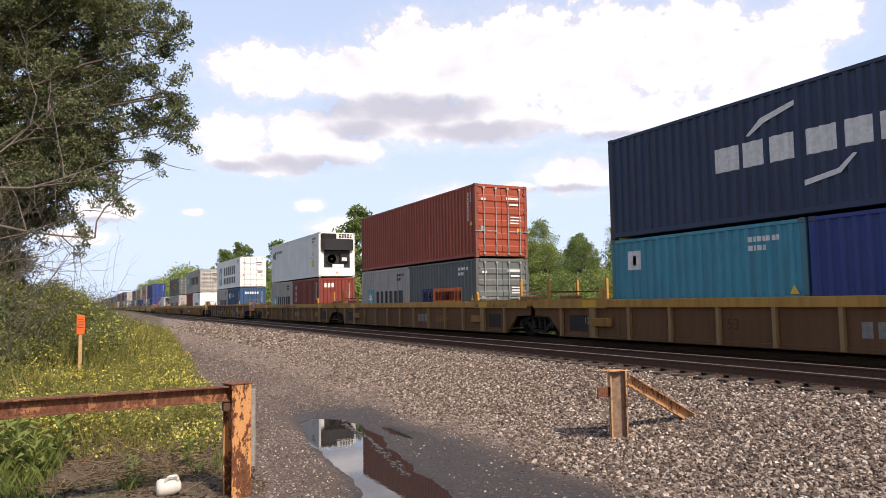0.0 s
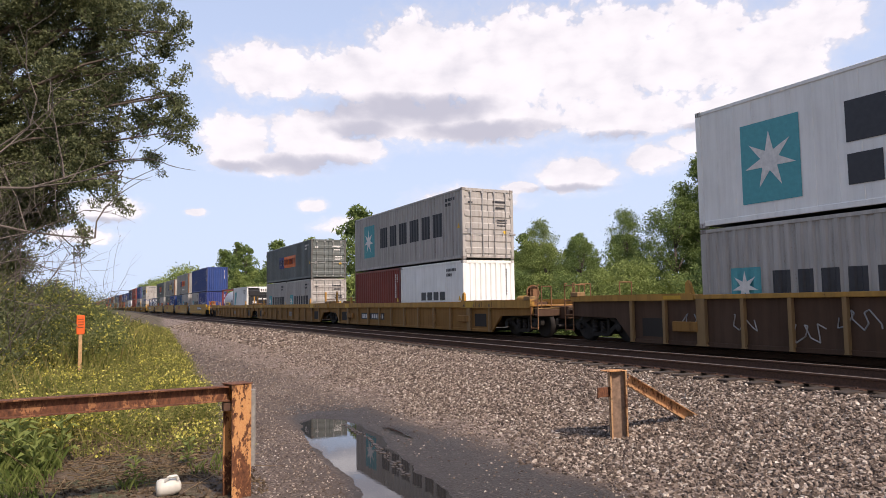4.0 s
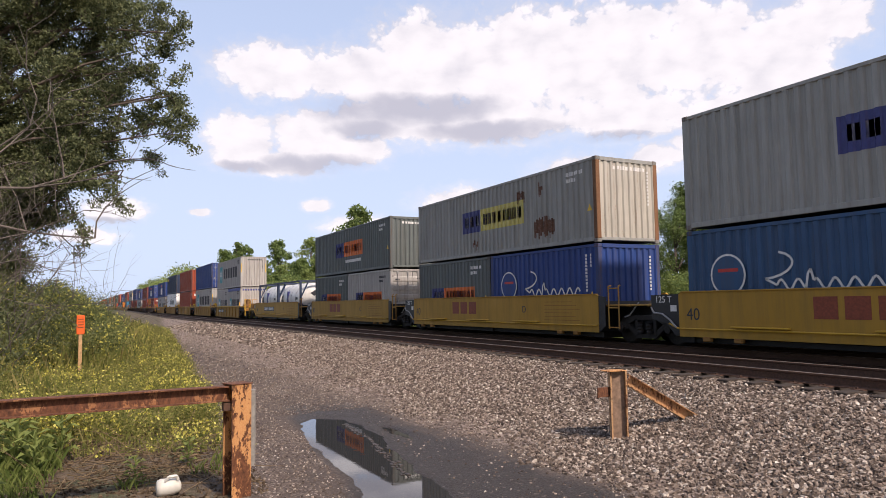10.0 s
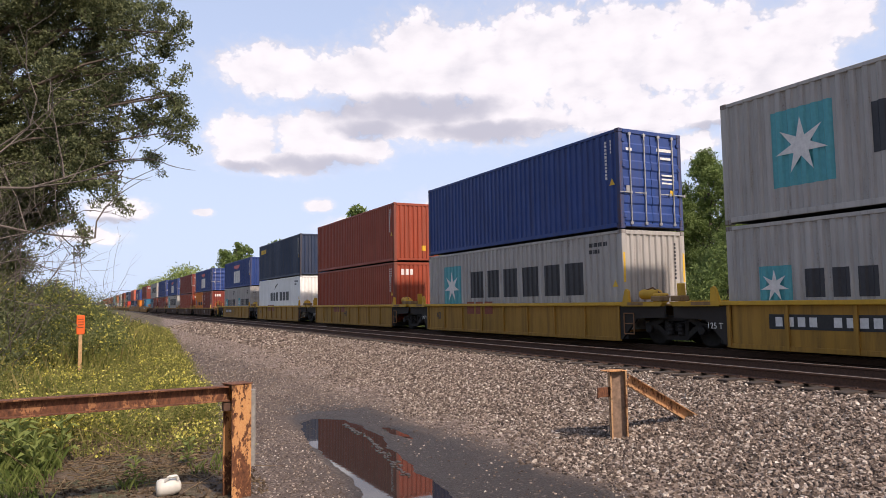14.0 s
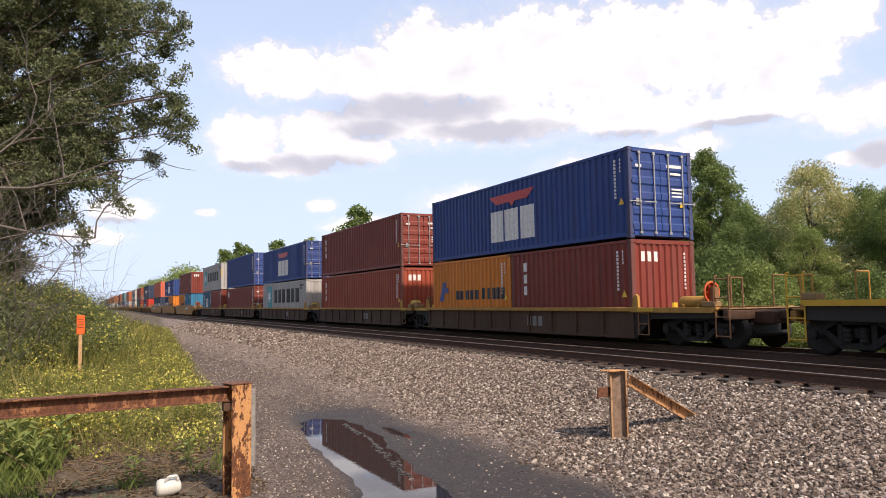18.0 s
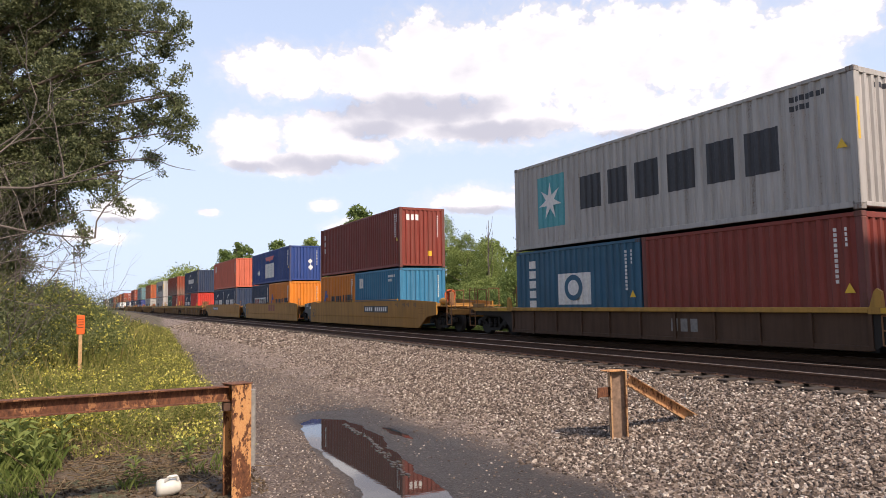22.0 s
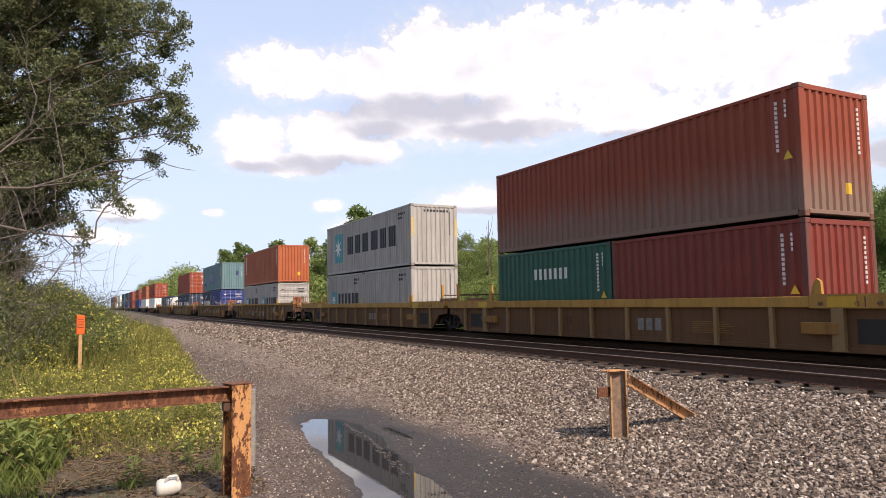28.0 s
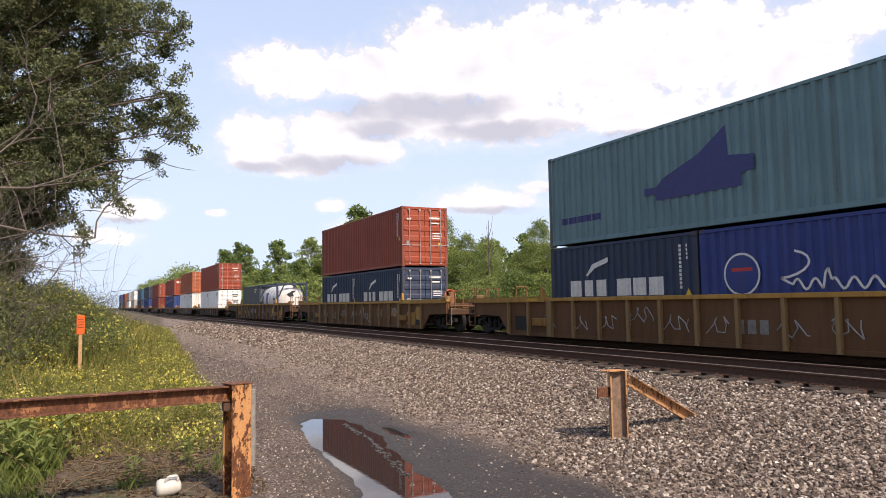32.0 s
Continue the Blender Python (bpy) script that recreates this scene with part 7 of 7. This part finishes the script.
def build_weeds():
    rng = np.random.default_rng(77)

    def blades(n, xr, depth, height, width, bend):
        x = xr[0] + (xr[1] - xr[0]) * rng.random(n) ** 0.8
        off = depth * rng.random(n) ** 1.1
        y = edge_y(x) - off + 0.25 * rng.normal(size=n) * 0.6
        h = height * (0.45 + 0.75 * rng.random(n)) * np.clip(0.3 + off * 0.32, 0.3, 1.3) * (0.55 + 0.45 * smooth_step(-20.0, -24.0, x))
        h = h * np.clip(0.85 + 0.42 * wave(x, y, 0.9, 3.0) + 0.25 * wave(x, y, 2.3, 1.0), 0.35, 1.7)
        base = np.stack([x, y, ground_z(x, y) - 0.02], 1)
        a = rng.random(n) * 2 * math.pi
        side = np.stack([np.cos(a), np.sin(a), 0 * a], 1) * width * (0.6 + 0.8 * rng.random(n))[:, None]
        lean = np.stack([np.sin(a), -np.cos(a), 0 * a], 1) * (bend * h * (0.3 + rng.random(n)))[:, None]
        up = np.zeros((n, 3))
        up[:, 2] = h
        v = np.stack([base - side, base + side, base + lean * 0.35 + up * 0.6 + side * 0.7, base + lean + up, base + lean * 0.35 + up * 0.6 - side * 0.7], 1)
        return v.reshape(-1, 3), np.arange(n)[:, None] * 5 + np.arange(5)[None], base + lean + up
    # tall flowering weeds on the bank
    v, f, tips = blades(56000, (-66, -11.0), 9.0, 0.72, 0.0055, 0.28)
    tagged(part("bank_weeds", quick_mesh("bank_weeds", v, f), WEED, None), "tall tangled green weeds and grasses on the bank", "weeds", kind="stuff")
    n = 200000
    k = rng.integers(0, len(tips), n)
    c = tips[k] * 1.0 + rng.normal(size=(n, 3)) * np.array([0.09, 0.09, 0.05])
    c[:, 2] -= 0.45 * rng.random(n) * np.maximum(0.1, c[:, 2] + 0.3)
    v, f = leaves(rng, c, 0.034, 2.2, 0.1, True)
    tagged(part("weed_leaves", quick_mesh("weed_leaves", v, f), WEED, None), "small green leaves of the bank weeds", "weeds", kind="stuff")
    # blossoms in drifts
    pick = rng.random(len(tips)) < 0.34 * smooth_step(0.3, 1.2, wave(tips[:, 0], tips[:, 1], 0.8, 0.7) + 0.4)
    c = tips[pick]
    c = np.repeat(c, 4, 0) + rng.normal(size=(len(c) * 4, 3)) * 0.04
    v, f = leaves(rng, c, 0.042, 1.1, -0.6)
    tagged(part("yellow_blossom", quick_mesh("yellow_blossom", v, f), FLOWER, None), "small yellow wildflowers on the weeds", "flowers", kind="stuff")
    # shrubs behind the weeds, under the tree
    blobs = [(-19 - 40 * rng.random(), 0, 0, 0.7 + 0.5 * rng.random()) for _ in range(130)]
    blobs = [(x, edge_y(x) - 3.6 - 6.0 * rng.random(), -0.3 + 2.0 * rng.random(), r) for x, _, _, r in blobs]
    v, f = leaves(rng, crown_points(rng, blobs, 60000), 0.06, 2.0, 0.3, True)
    tagged(part("undergrowth", quick_mesh("undergrowth", v, f), LEAF_NEAR, None), "dark leafy undergrowth at the foot of the trees", "bushes", kind="stuff")
    # leafy mounds between the weeds and the trees
    blobs = []
    for _ in range(190):
        x = -22 - 24 * rng.random()
        y = (-0.10 + 0.15 * rng.random() ** 1.2) * -x
        blobs.append((x, y, -0.7 + (2.7 - 1.3 * smooth_step(-0.05, 0.05, -y / x)) * rng.random(), 0.4 + 0.35 * rng.random()))
    for _ in range(50):
        x, u = -36 - 20 * rng.random(), rng.random()
        blobs.append((x, (-0.03 + 0.07 * u) * -x, -0.5 + (3.0 - 1.9 * u) * rng.random(), 0.45 + 0.35 * rng.random()))
    c = crown_points(rng, blobs, 150000)
    v, f = leaves(rng, c[c[:, 2] > -0.9], 0.06, 1.8, 0.3, True)
    tagged(part("bank_bushes", quick_mesh("bank_bushes", v, f), BUSH, None), "dark green leafy bushes rising behind the bank weeds", "bushes", kind="stuff")
    c = c[(rng.random(len(c)) < 0.08) & (c[:, 2] > -0.4)]
    v, f = leaves(rng, c, 0.08, 1.0, -0.6)
    tagged(part("bush_blossom", quick_mesh("bush_blossom", v, f), FLOWER, None), "scattered yellow blossoms on the bushes", "flowers", kind="stuff")
    # low flowering mounds along the edge of the road
    blobs = []
    for _ in range(170):
        x = -12.2 - 16 * rng.random() ** 1.3
        off = 0.15 + 3.2 * rng.random() ** 1.2
        r = 0.16 + 0.22 * rng.random()
        blobs.append((x, edge_y(x) - off, -0.88 + r * 0.5 + 0.35 * rng.random() * min(1, off), r))
    c = crown_points(rng, blobs, 90000)
    c = c[c[:, 2] > -0.93]
    v, f = leaves(rng, c, 0.026, 2.2, 0.0, True)
    tagged(part("flowering_mounds", quick_mesh("flowering_mounds", v, f), WEED, None), "rounded olive-green flowering weeds beside the gravel road", "weeds", kind="stuff")
    c = c[(rng.random(len(c)) < 0.055 * smooth_step(-0.2, 1.0, wave(c[:, 0], c[:, 1], 0.9, 0.2)) + 0.02)]
    c[:, 2] += 0.04
    v, f = leaves(rng, np.repeat(c, 2, 0) + rng.normal(size=(len(c) * 2, 3)) * 0.015, 0.042, 1.1, -0.6)
    tagged(part("mound_blossom", quick_mesh("mound_blossom", v, f), FLOWER, None), "yellow blossoms on the weed mounds", "flowers", kind="stuff")
    # grass and herbs in front of and below the gate
    n = 13000
    x = -16 + 7.4 * rng.random(n)
    y = 1.9 - 5.2 * rng.random(n) ** 0.9
    tuft = np.minimum(np.hypot(x + 9.2, y - 0.62) / 0.28, np.hypot(x + 9.7, y - 1.62) / 0.34)
    ok = (wave(x, y, 1.1, 0.9) + 0.7 * rng.random(n) - 3.0 * smooth_step(-0.6, 0.45, y) > -0.45) | (tuft < rng.random(n))
    x, y = x[ok], y[ok]
    n = len(x)
    h = (0.10 + 0.26 * rng.random(n)) * (0.6 + 0.4 * smooth_step(-9.0, -11.0, x))
    base = np.stack([x, y, ground_z(x, y) - 0.01], 1)
    a = rng.random(n) * 2 * math.pi
    side = np.stack([np.cos(a), np.sin(a), 0 * a], 1) * 0.006
    lean = np.stack([np.sin(a), -np.cos(a), 0 * a], 1) * (h * 0.5)[:, None]
    up = np.zeros((n, 3))
    up[:, 2] = h
    v = np.stack([base - side, base + side, base + lean * 0.35 + up * 0.6 + side * 0.7, base + lean + up, base + lean * 0.35 + up * 0.6 - side * 0.7], 1).reshape(-1, 3)
    tagged(part("gate_grass", quick_mesh("gate_grass", v, np.arange(n)[:, None] * 5 + np.arange(5)[None]), HERB, None), "short green grass tufts below the gate", "grass", kind="stuff")
    n = 5000
    x, y = -15 + 9 * rng.random(n), 1.6 - 4.8 * rng.random(n)
    ok = wave(x, y, 1.4, 2.2) - 1.6 * smooth_step(-0.8, 0.1, y) > 0.0
    x, y = x[ok], y[ok]
    c = np.stack([x, y, ground_z(x, y) + 0.04 + 0.14 * rng.random(len(x))], 1)
    v, f = leaves(rng, c, 0.07, 1.6, -0.4)
    tagged(part("low_herbs", quick_mesh("low_herbs", v, f), HERB, None), "low broad-leaved green herbs on the soil", "plants", kind="stuff")
    # dry stalks and sticks on the ground
    g = Geo()
    r = random.Random(8)
    for k in range(240):
        x, y = r.uniform(-13.8, -9.2), r.uniform(-0.4, 1.7)
        z = float(ground_z(x, y))
        a, L = r.uniform(0, 6.3), r.uniform(0.3, 1.1)
        g.rod((x, y, z + r.uniform(0, 0.08)), (x + L * math.cos(a), y + L * math.sin(a), z + r.uniform(0.01, 0.45) * (k % 3 == 0) + 0.015), 0.007, 4, 0.003)
    tagged(part("dry_sticks", g, DRY, None), "dry brown stalks and twigs lying on bare soil", "twigs", kind="stuff")
    # crumbs of soil and dead leaves
    stones("soil_crumbs", 9000, (-14, -8.3), (-0.9, 2.1), 0.028, 12, lambda x, y: np.clip(0.5 + 0.4 * wave(x, y, 2.0, 0.3), 0, 1), "brown soil crumbs and dead leaves below the gate", SOIL)
    # broad-leaved weeds, each a thing
    rosette = Geo()
    for k in range(16):
        a, L, t = k * 2.4, 0.16 + 0.02 * (k % 5), 0.25 + 0.045 * k
        d, s = Vector((math.cos(a), math.sin(a), 0)), Vector((-math.sin(a), math.cos(a), 0))
        z = 0.03 + 0.026 * k
        p = [d * 0.02 + Vector((0, 0, z)), d * L * 0.5 + s * 0.05 + Vector((0, 0, z + 0.07)), d * L + Vector((0, 0, z + 0.03)), d * L * 0.5 - s * 0.05 + Vector((0, 0, z + 0.07)), d * L * 0.55 + Vector((0, 0, z + 0.05))]
        rosette.add(p, [(0, 1, 4), (1, 2, 4), (2, 3, 4), (3, 0, 4)])
    rm, stem = rosette.mesh("leaves"), Geo().rod((0, 0, -0.05), (0.01, 0.01, 0.46), 0.008, 6).mesh("stem")
    for k, (x, y, s) in enumerate((1.45 * x, 1.45 * y, 1.4 * s) for x, y, s in ((-7.3, -0.45, 1.1), (-7.0, -0.3, 0.9), (-7.6, -0.1, 1.0), (-7.5, -0.7, 1.1), (-5.9, -0.55, 0.7), (-5.7, -0.72, 0.7), (-6.4, 0.45, 0.55), (-7.0, 0.95, 0.6), (-6.4, -0.75, 0.9), (-8.2, -0.5, 1.0))):
        w = thing("broadleaf_weed", pose(x, y, float(ground_z(x, y)), 0, 0, 70 * k), "upright green weed with broad pointed leaves", "weed", "weeds by the gate")
        part("stem", stem, HERB, w, at=Matrix.Scale(s, 4))
        part("leaves", rm, HERB, w, at=Matrix.Scale(s, 4))


# ---- clouds: one far sheet that drifts ----


def cloud_material():
    m = bpy.data.materials.new("cloud sheet")
    m.use_nodes = True
    t = m.node_tree
    t.nodes.clear()
    uv = t.nodes.new("ShaderNodeUVMap")
    sep = t.nodes.new("ShaderNodeSeparateXYZ")

    def calc(op, a, b=0.0, c=None, clamp=False):
        n = t.nodes.new("ShaderNodeMath")
        n.operation, n.use_clamp = op, clamp
        for i, v in enumerate((a, b) if c is None else (a, b, c)):
            if isinstance(v, (int, float)):
                n.inputs[i].default_value = v
            else:
                t.links.new(v, n.inputs[i])
        return n.outputs[0]

    def fbm(sx, sy, scale, detail, rough):
        mp = t.nodes.new("ShaderNodeMapping")
        mp.inputs["Scale"].default_value = (sx, sy, 1)
        t.links.new(uv.outputs[0], mp.inputs[0])
        n = t.nodes.new("ShaderNodeTexNoise")
        n.inputs["Scale"].default_value, n.inputs["Detail"].default_value, n.inputs["Roughness"].default_value = scale, detail, rough
        t.links.new(mp.outputs[0], n.inputs["Vector"])
        return n
    warp = fbm(1, 1.3, 0.42, 6, 0.6)
    add = t.nodes.new("ShaderNodeVectorMath")
    add.operation = "MULTIPLY_ADD"
    t.links.new(warp.outputs["Color"], add.inputs[0])
    add.inputs[1].default_value = (1.5, 1.0, 0)
    shift = t.nodes.new("ShaderNodeVectorMath")
    shift.operation = "SUBTRACT"
    shift.inputs[1].default_value = (0.75, 0.5, 0)
    t.links.new(uv.outputs[0], shift.inputs[0])
    t.links.new(shift.outputs[0], add.inputs[2])
    t.links.new(add.outputs[0], sep.inputs[0])

    def blob(u0, v0, a, b_up, b_down):
        du = calc("DIVIDE", calc("SUBTRACT", sep.outputs[0], u0), a)
        dv = calc("SUBTRACT", sep.outputs[1], v0)
        dv = calc("MAXIMUM", calc("DIVIDE", dv, b_up), calc("DIVIDE", dv, -b_down))
        return calc("SUBTRACT", 1.0, calc("ADD", calc("MULTIPLY", du, du), calc("MULTIPLY", dv, dv)))
    # each cloud: degrees right of the view's axis, degrees up, half width, half height above and below
    dens = None
    for b in CLOUD_MAIN + CLOUD_LOW:
        k = blob(*b)
        dens = k if dens is None else calc("SMOOTH_MAX", dens, k, 0.25)
    def billow(scale):
        mp = t.nodes.new("ShaderNodeMapping")
        mp.inputs["Scale"].default_value = (1, 1.25, 1)
        t.links.new(add.outputs[0], mp.inputs[0])
        n = t.nodes.new("ShaderNodeTexVoronoi")
        n.feature = "SMOOTH_F1"
        n.inputs["Scale"].default_value, n.inputs["Smoothness"].default_value = scale, 0.35
        t.links.new(mp.outputs[0], n.inputs["Vector"])
        return calc("SUBTRACT", 0.42, n.outputs["Distance"])
    fine = fbm(1, 1.35, 0.9, 8, 0.6).outputs["Fac"]
    puff = calc("ADD", dens, calc("MULTIPLY", calc("SUBTRACT", fine, 0.5), 0.55))
    puff = calc("ADD", puff, calc("ADD", calc("MULTIPLY", billow(0.42), 0.75), calc("ADD", calc("MULTIPLY", billow(1.1), 0.42), calc("MULTIPLY", billow(2.7), 0.24))))
    rng_ = t.nodes.new("ShaderNodeMapRange")
    rng_.interpolation_type = "SMOOTHSTEP"
    rng_.inputs[1].default_value, rng_.inputs[2].default_value = -0.22, 0.36
    t.links.new(puff, rng_.inputs[0])
    wisp = t.nodes.new("ShaderNodeMapRange")  # thin haze round the clouds
    wisp.interpolation_type = "SMOOTHSTEP"
    wisp.inputs[1].default_value, wisp.inputs[2].default_value = -0.9, 0.7
    t.links.new(calc("ADD", dens, calc("MULTIPLY", calc("SUBTRACT", fine, 0.5), 2.2)), wisp.inputs[0])
    alpha = calc("MAXIMUM", calc("MULTIPLY", rng_.outputs[0], 0.97), calc("MULTIPLY", wisp.outputs[0], 0.36))
    flat = t.nodes.new("ShaderNodeSeparateXYZ")
    t.links.new(uv.outputs[0], flat.inputs[0])
    low = t.nodes.new("ShaderNodeMapRange")
    low.interpolation_type = "SMOOTHSTEP"
    low.inputs[1].default_value, low.inputs[2].default_value, low.inputs[3].default_value, low.inputs[4].default_value = 30.0, 0.0, 0.68, 0.94
    t.links.new(flat.outputs[1], low.inputs[0])
    # grey undersides: the clouds' shade is painted into the sheet's own glow
    base = None
    for b in CLOUD_BASES:
        k = blob(*b)
        base = k if base is None else calc("SMOOTH_MAX", base, k, 0.3)
    base = calc("MAXIMUM", base, -0.75)
    soft = fbm(1, 1.9, 0.22, 6, 0.58).outputs["Fac"]
    grey = calc("ADD", base, calc("ADD", calc("MULTIPLY", calc("SUBTRACT", soft, 0.5), 2.0), calc("MULTIPLY", billow(0.6), -0.7)))
    tone = t.nodes.new("ShaderNodeMapRange")
    tone.interpolation_type = "SMOOTHSTEP"
    tone.inputs[1].default_value, tone.inputs[2].default_value = -1.15, 1.05
    t.links.new(grey, tone.inputs[0])
    col = blend(t, tone.outputs[0], (1.11, 1.15, 1.20), (0.62, 0.665, 0.78))
    em = t.nodes.new("ShaderNodeEmission")
    em.inputs["Strength"].default_value = 0.75
    # blue sky and pale low haze, painted as glow too
    veil = blend(t, low.outputs[0], (0.57, 0.815, 1.30), (0.72, 0.93, 1.22))
    t.links.new(blend(t, alpha, veil, col), em.inputs[0])
    alpha = calc("MAXIMUM", alpha, low.outputs[0])
    tr = t.nodes.new("ShaderNodeBsdfTransparent")
    mx = t.nodes.new("ShaderNodeMixShader")
    t.links.new(alpha, mx.inputs[0])
    t.links.new(tr.outputs[0], mx.inputs[1])
    t.links.new(em.outputs[0], mx.inputs[2])
    out = t.nodes.new("ShaderNodeOutputMaterial")
    t.links.new(mx.outputs[0], out.inputs[0])
    return m


CLOUD_MAIN = [(-13.43, 18.6, 5.16, 2.26, 2.35),
    (-6.09, 18.68, 5.66, 2.64, 2.89),
    (-0.4, 20.01, 6.25, 3.78, 5.32),
    (6.23, 19.61, 6.7, 4.46, 5.31),
    (13.62, 19.33, 7.89, 4.6, 5.21),
    (20.82, 18.97, 7.33, 4.23, 4.57),
    (25.82, 17.45, 4.9, 4.14, 4.67),
    (28.99, 19.65, 4.45, 2.31, 2.53),
    (31.36, 13.63, 4.21, 1.72, 2.06),
    (-2.36, 15.19, 8.49, 1.99, 2.38),
    (5.17, 14.6, 7.68, 1.99, 1.88),
    (16.14, 15.05, 6.72, 2.39, 2.39),
    (23.69, 14.27, 6.13, 1.84, 1.28)]
CLOUD_LOW = [(-15.96, 12.96, 3.21, 2.67, 2.11),
    (-10.72, 13.6, 3.53, 2.64, 2.77),
    (-6.97, 12.61, 3.23, 1.43, 1.45),
    (-12.97, 11.58, 4.88, 0.97, 1.16),
    (2.7, 8.43, 4.96, 1.37, 1.06),
    (11.51, 10.27, 4.04, 1.7, 1.45),
    (17.73, 11.22, 2.64, 1.4, 1.21),
    (20.53, 12.28, 1.96, 0.98, 1.08),
    (7.14, 9.55, 2.07, 0.52, 0.64),
    (-25.42, 7.48, 2.54, 1.1, 1.06),
    (-18.98, 7.59, 0.79, 0.35, 0.35),
    (-10.05, 8.22, 1.21, 0.57, 0.52),
    (-6.18, 6.59, 3.61, 0.95, 0.96),
    (30.29, 10.01, 1.43, 0.5, 0.55),
    (32.55, 10.13, 2.08, 1.07, 1.07),
    (-26.81, 5.64, 2.48, 0.47, 0.76)]
CLOUD_BASES = [(-2.35, 16.08, 7.73, 0.98, 1.34),
    (4.22, 14.18, 5.62, 0.81, 0.99),
    (-6.12, 14.41, 2.8, 0.81, 0.89),
    (14.3, 13.18, 2.67, 0.44, 0.53),
    (-9.82, 11.52, 4.08, 0.72, 0.9),
    (-15.61, 11.22, 2.17, 0.44, 0.53),
    (32.55, 10.01, 2.02, 0.86, 0.97),
    (2.68, 7.69, 3.96, 0.37, 0.37),
    (11.48, 9.23, 3.38, 0.36, 0.36),
    (-25.33, 6.65, 2.08, 0.33, 0.34),
    (23.24, 13.41, 3.21, 0.33, 0.42)]


def build_clouds():
    az = np.radians(np.arange(-100, 101, 5))
    el = np.radians(np.arange(0, 81, 4))
    R, verts, uvs = 4200.0, [], []
    head = math.pi - YAW
    for e in el:
        for a in az:
            verts.append((R * math.cos(e) * math.cos(head - a), R * math.cos(e) * math.sin(head - a), R * math.sin(e) - 20))
            uvs.append((math.degrees(a), math.degrees(e)))
    n = len(az)
    faces = [(j * n + i, j * n + i + 1, (j + 1) * n + i + 1, (j + 1) * n + i) for j in range(len(el) - 1) for i in range(n - 1)]
    me = bpy.data.meshes.new("cloud_sheet")
    me.from_pydata(verts, [], faces)
    layer = me.uv_layers.new(name="UVMap")
    for loop in me.loops:
        layer.data[loop.index].uv = uvs[loop.vertex_index]
    ob = part("cloud_sheet", me, cloud_material(), None)
    return tagged(ob, "white cumulus clouds with grey bases drifting in a hazy blue sky", "clouds", kind="structure")


build_ground()
build_debris()
build_tracks()
build_gate()
CLOUDS = build_clouds()
build_woods()
build_near_tree()
build_weeds()
build_train()
build_stones()
motions()
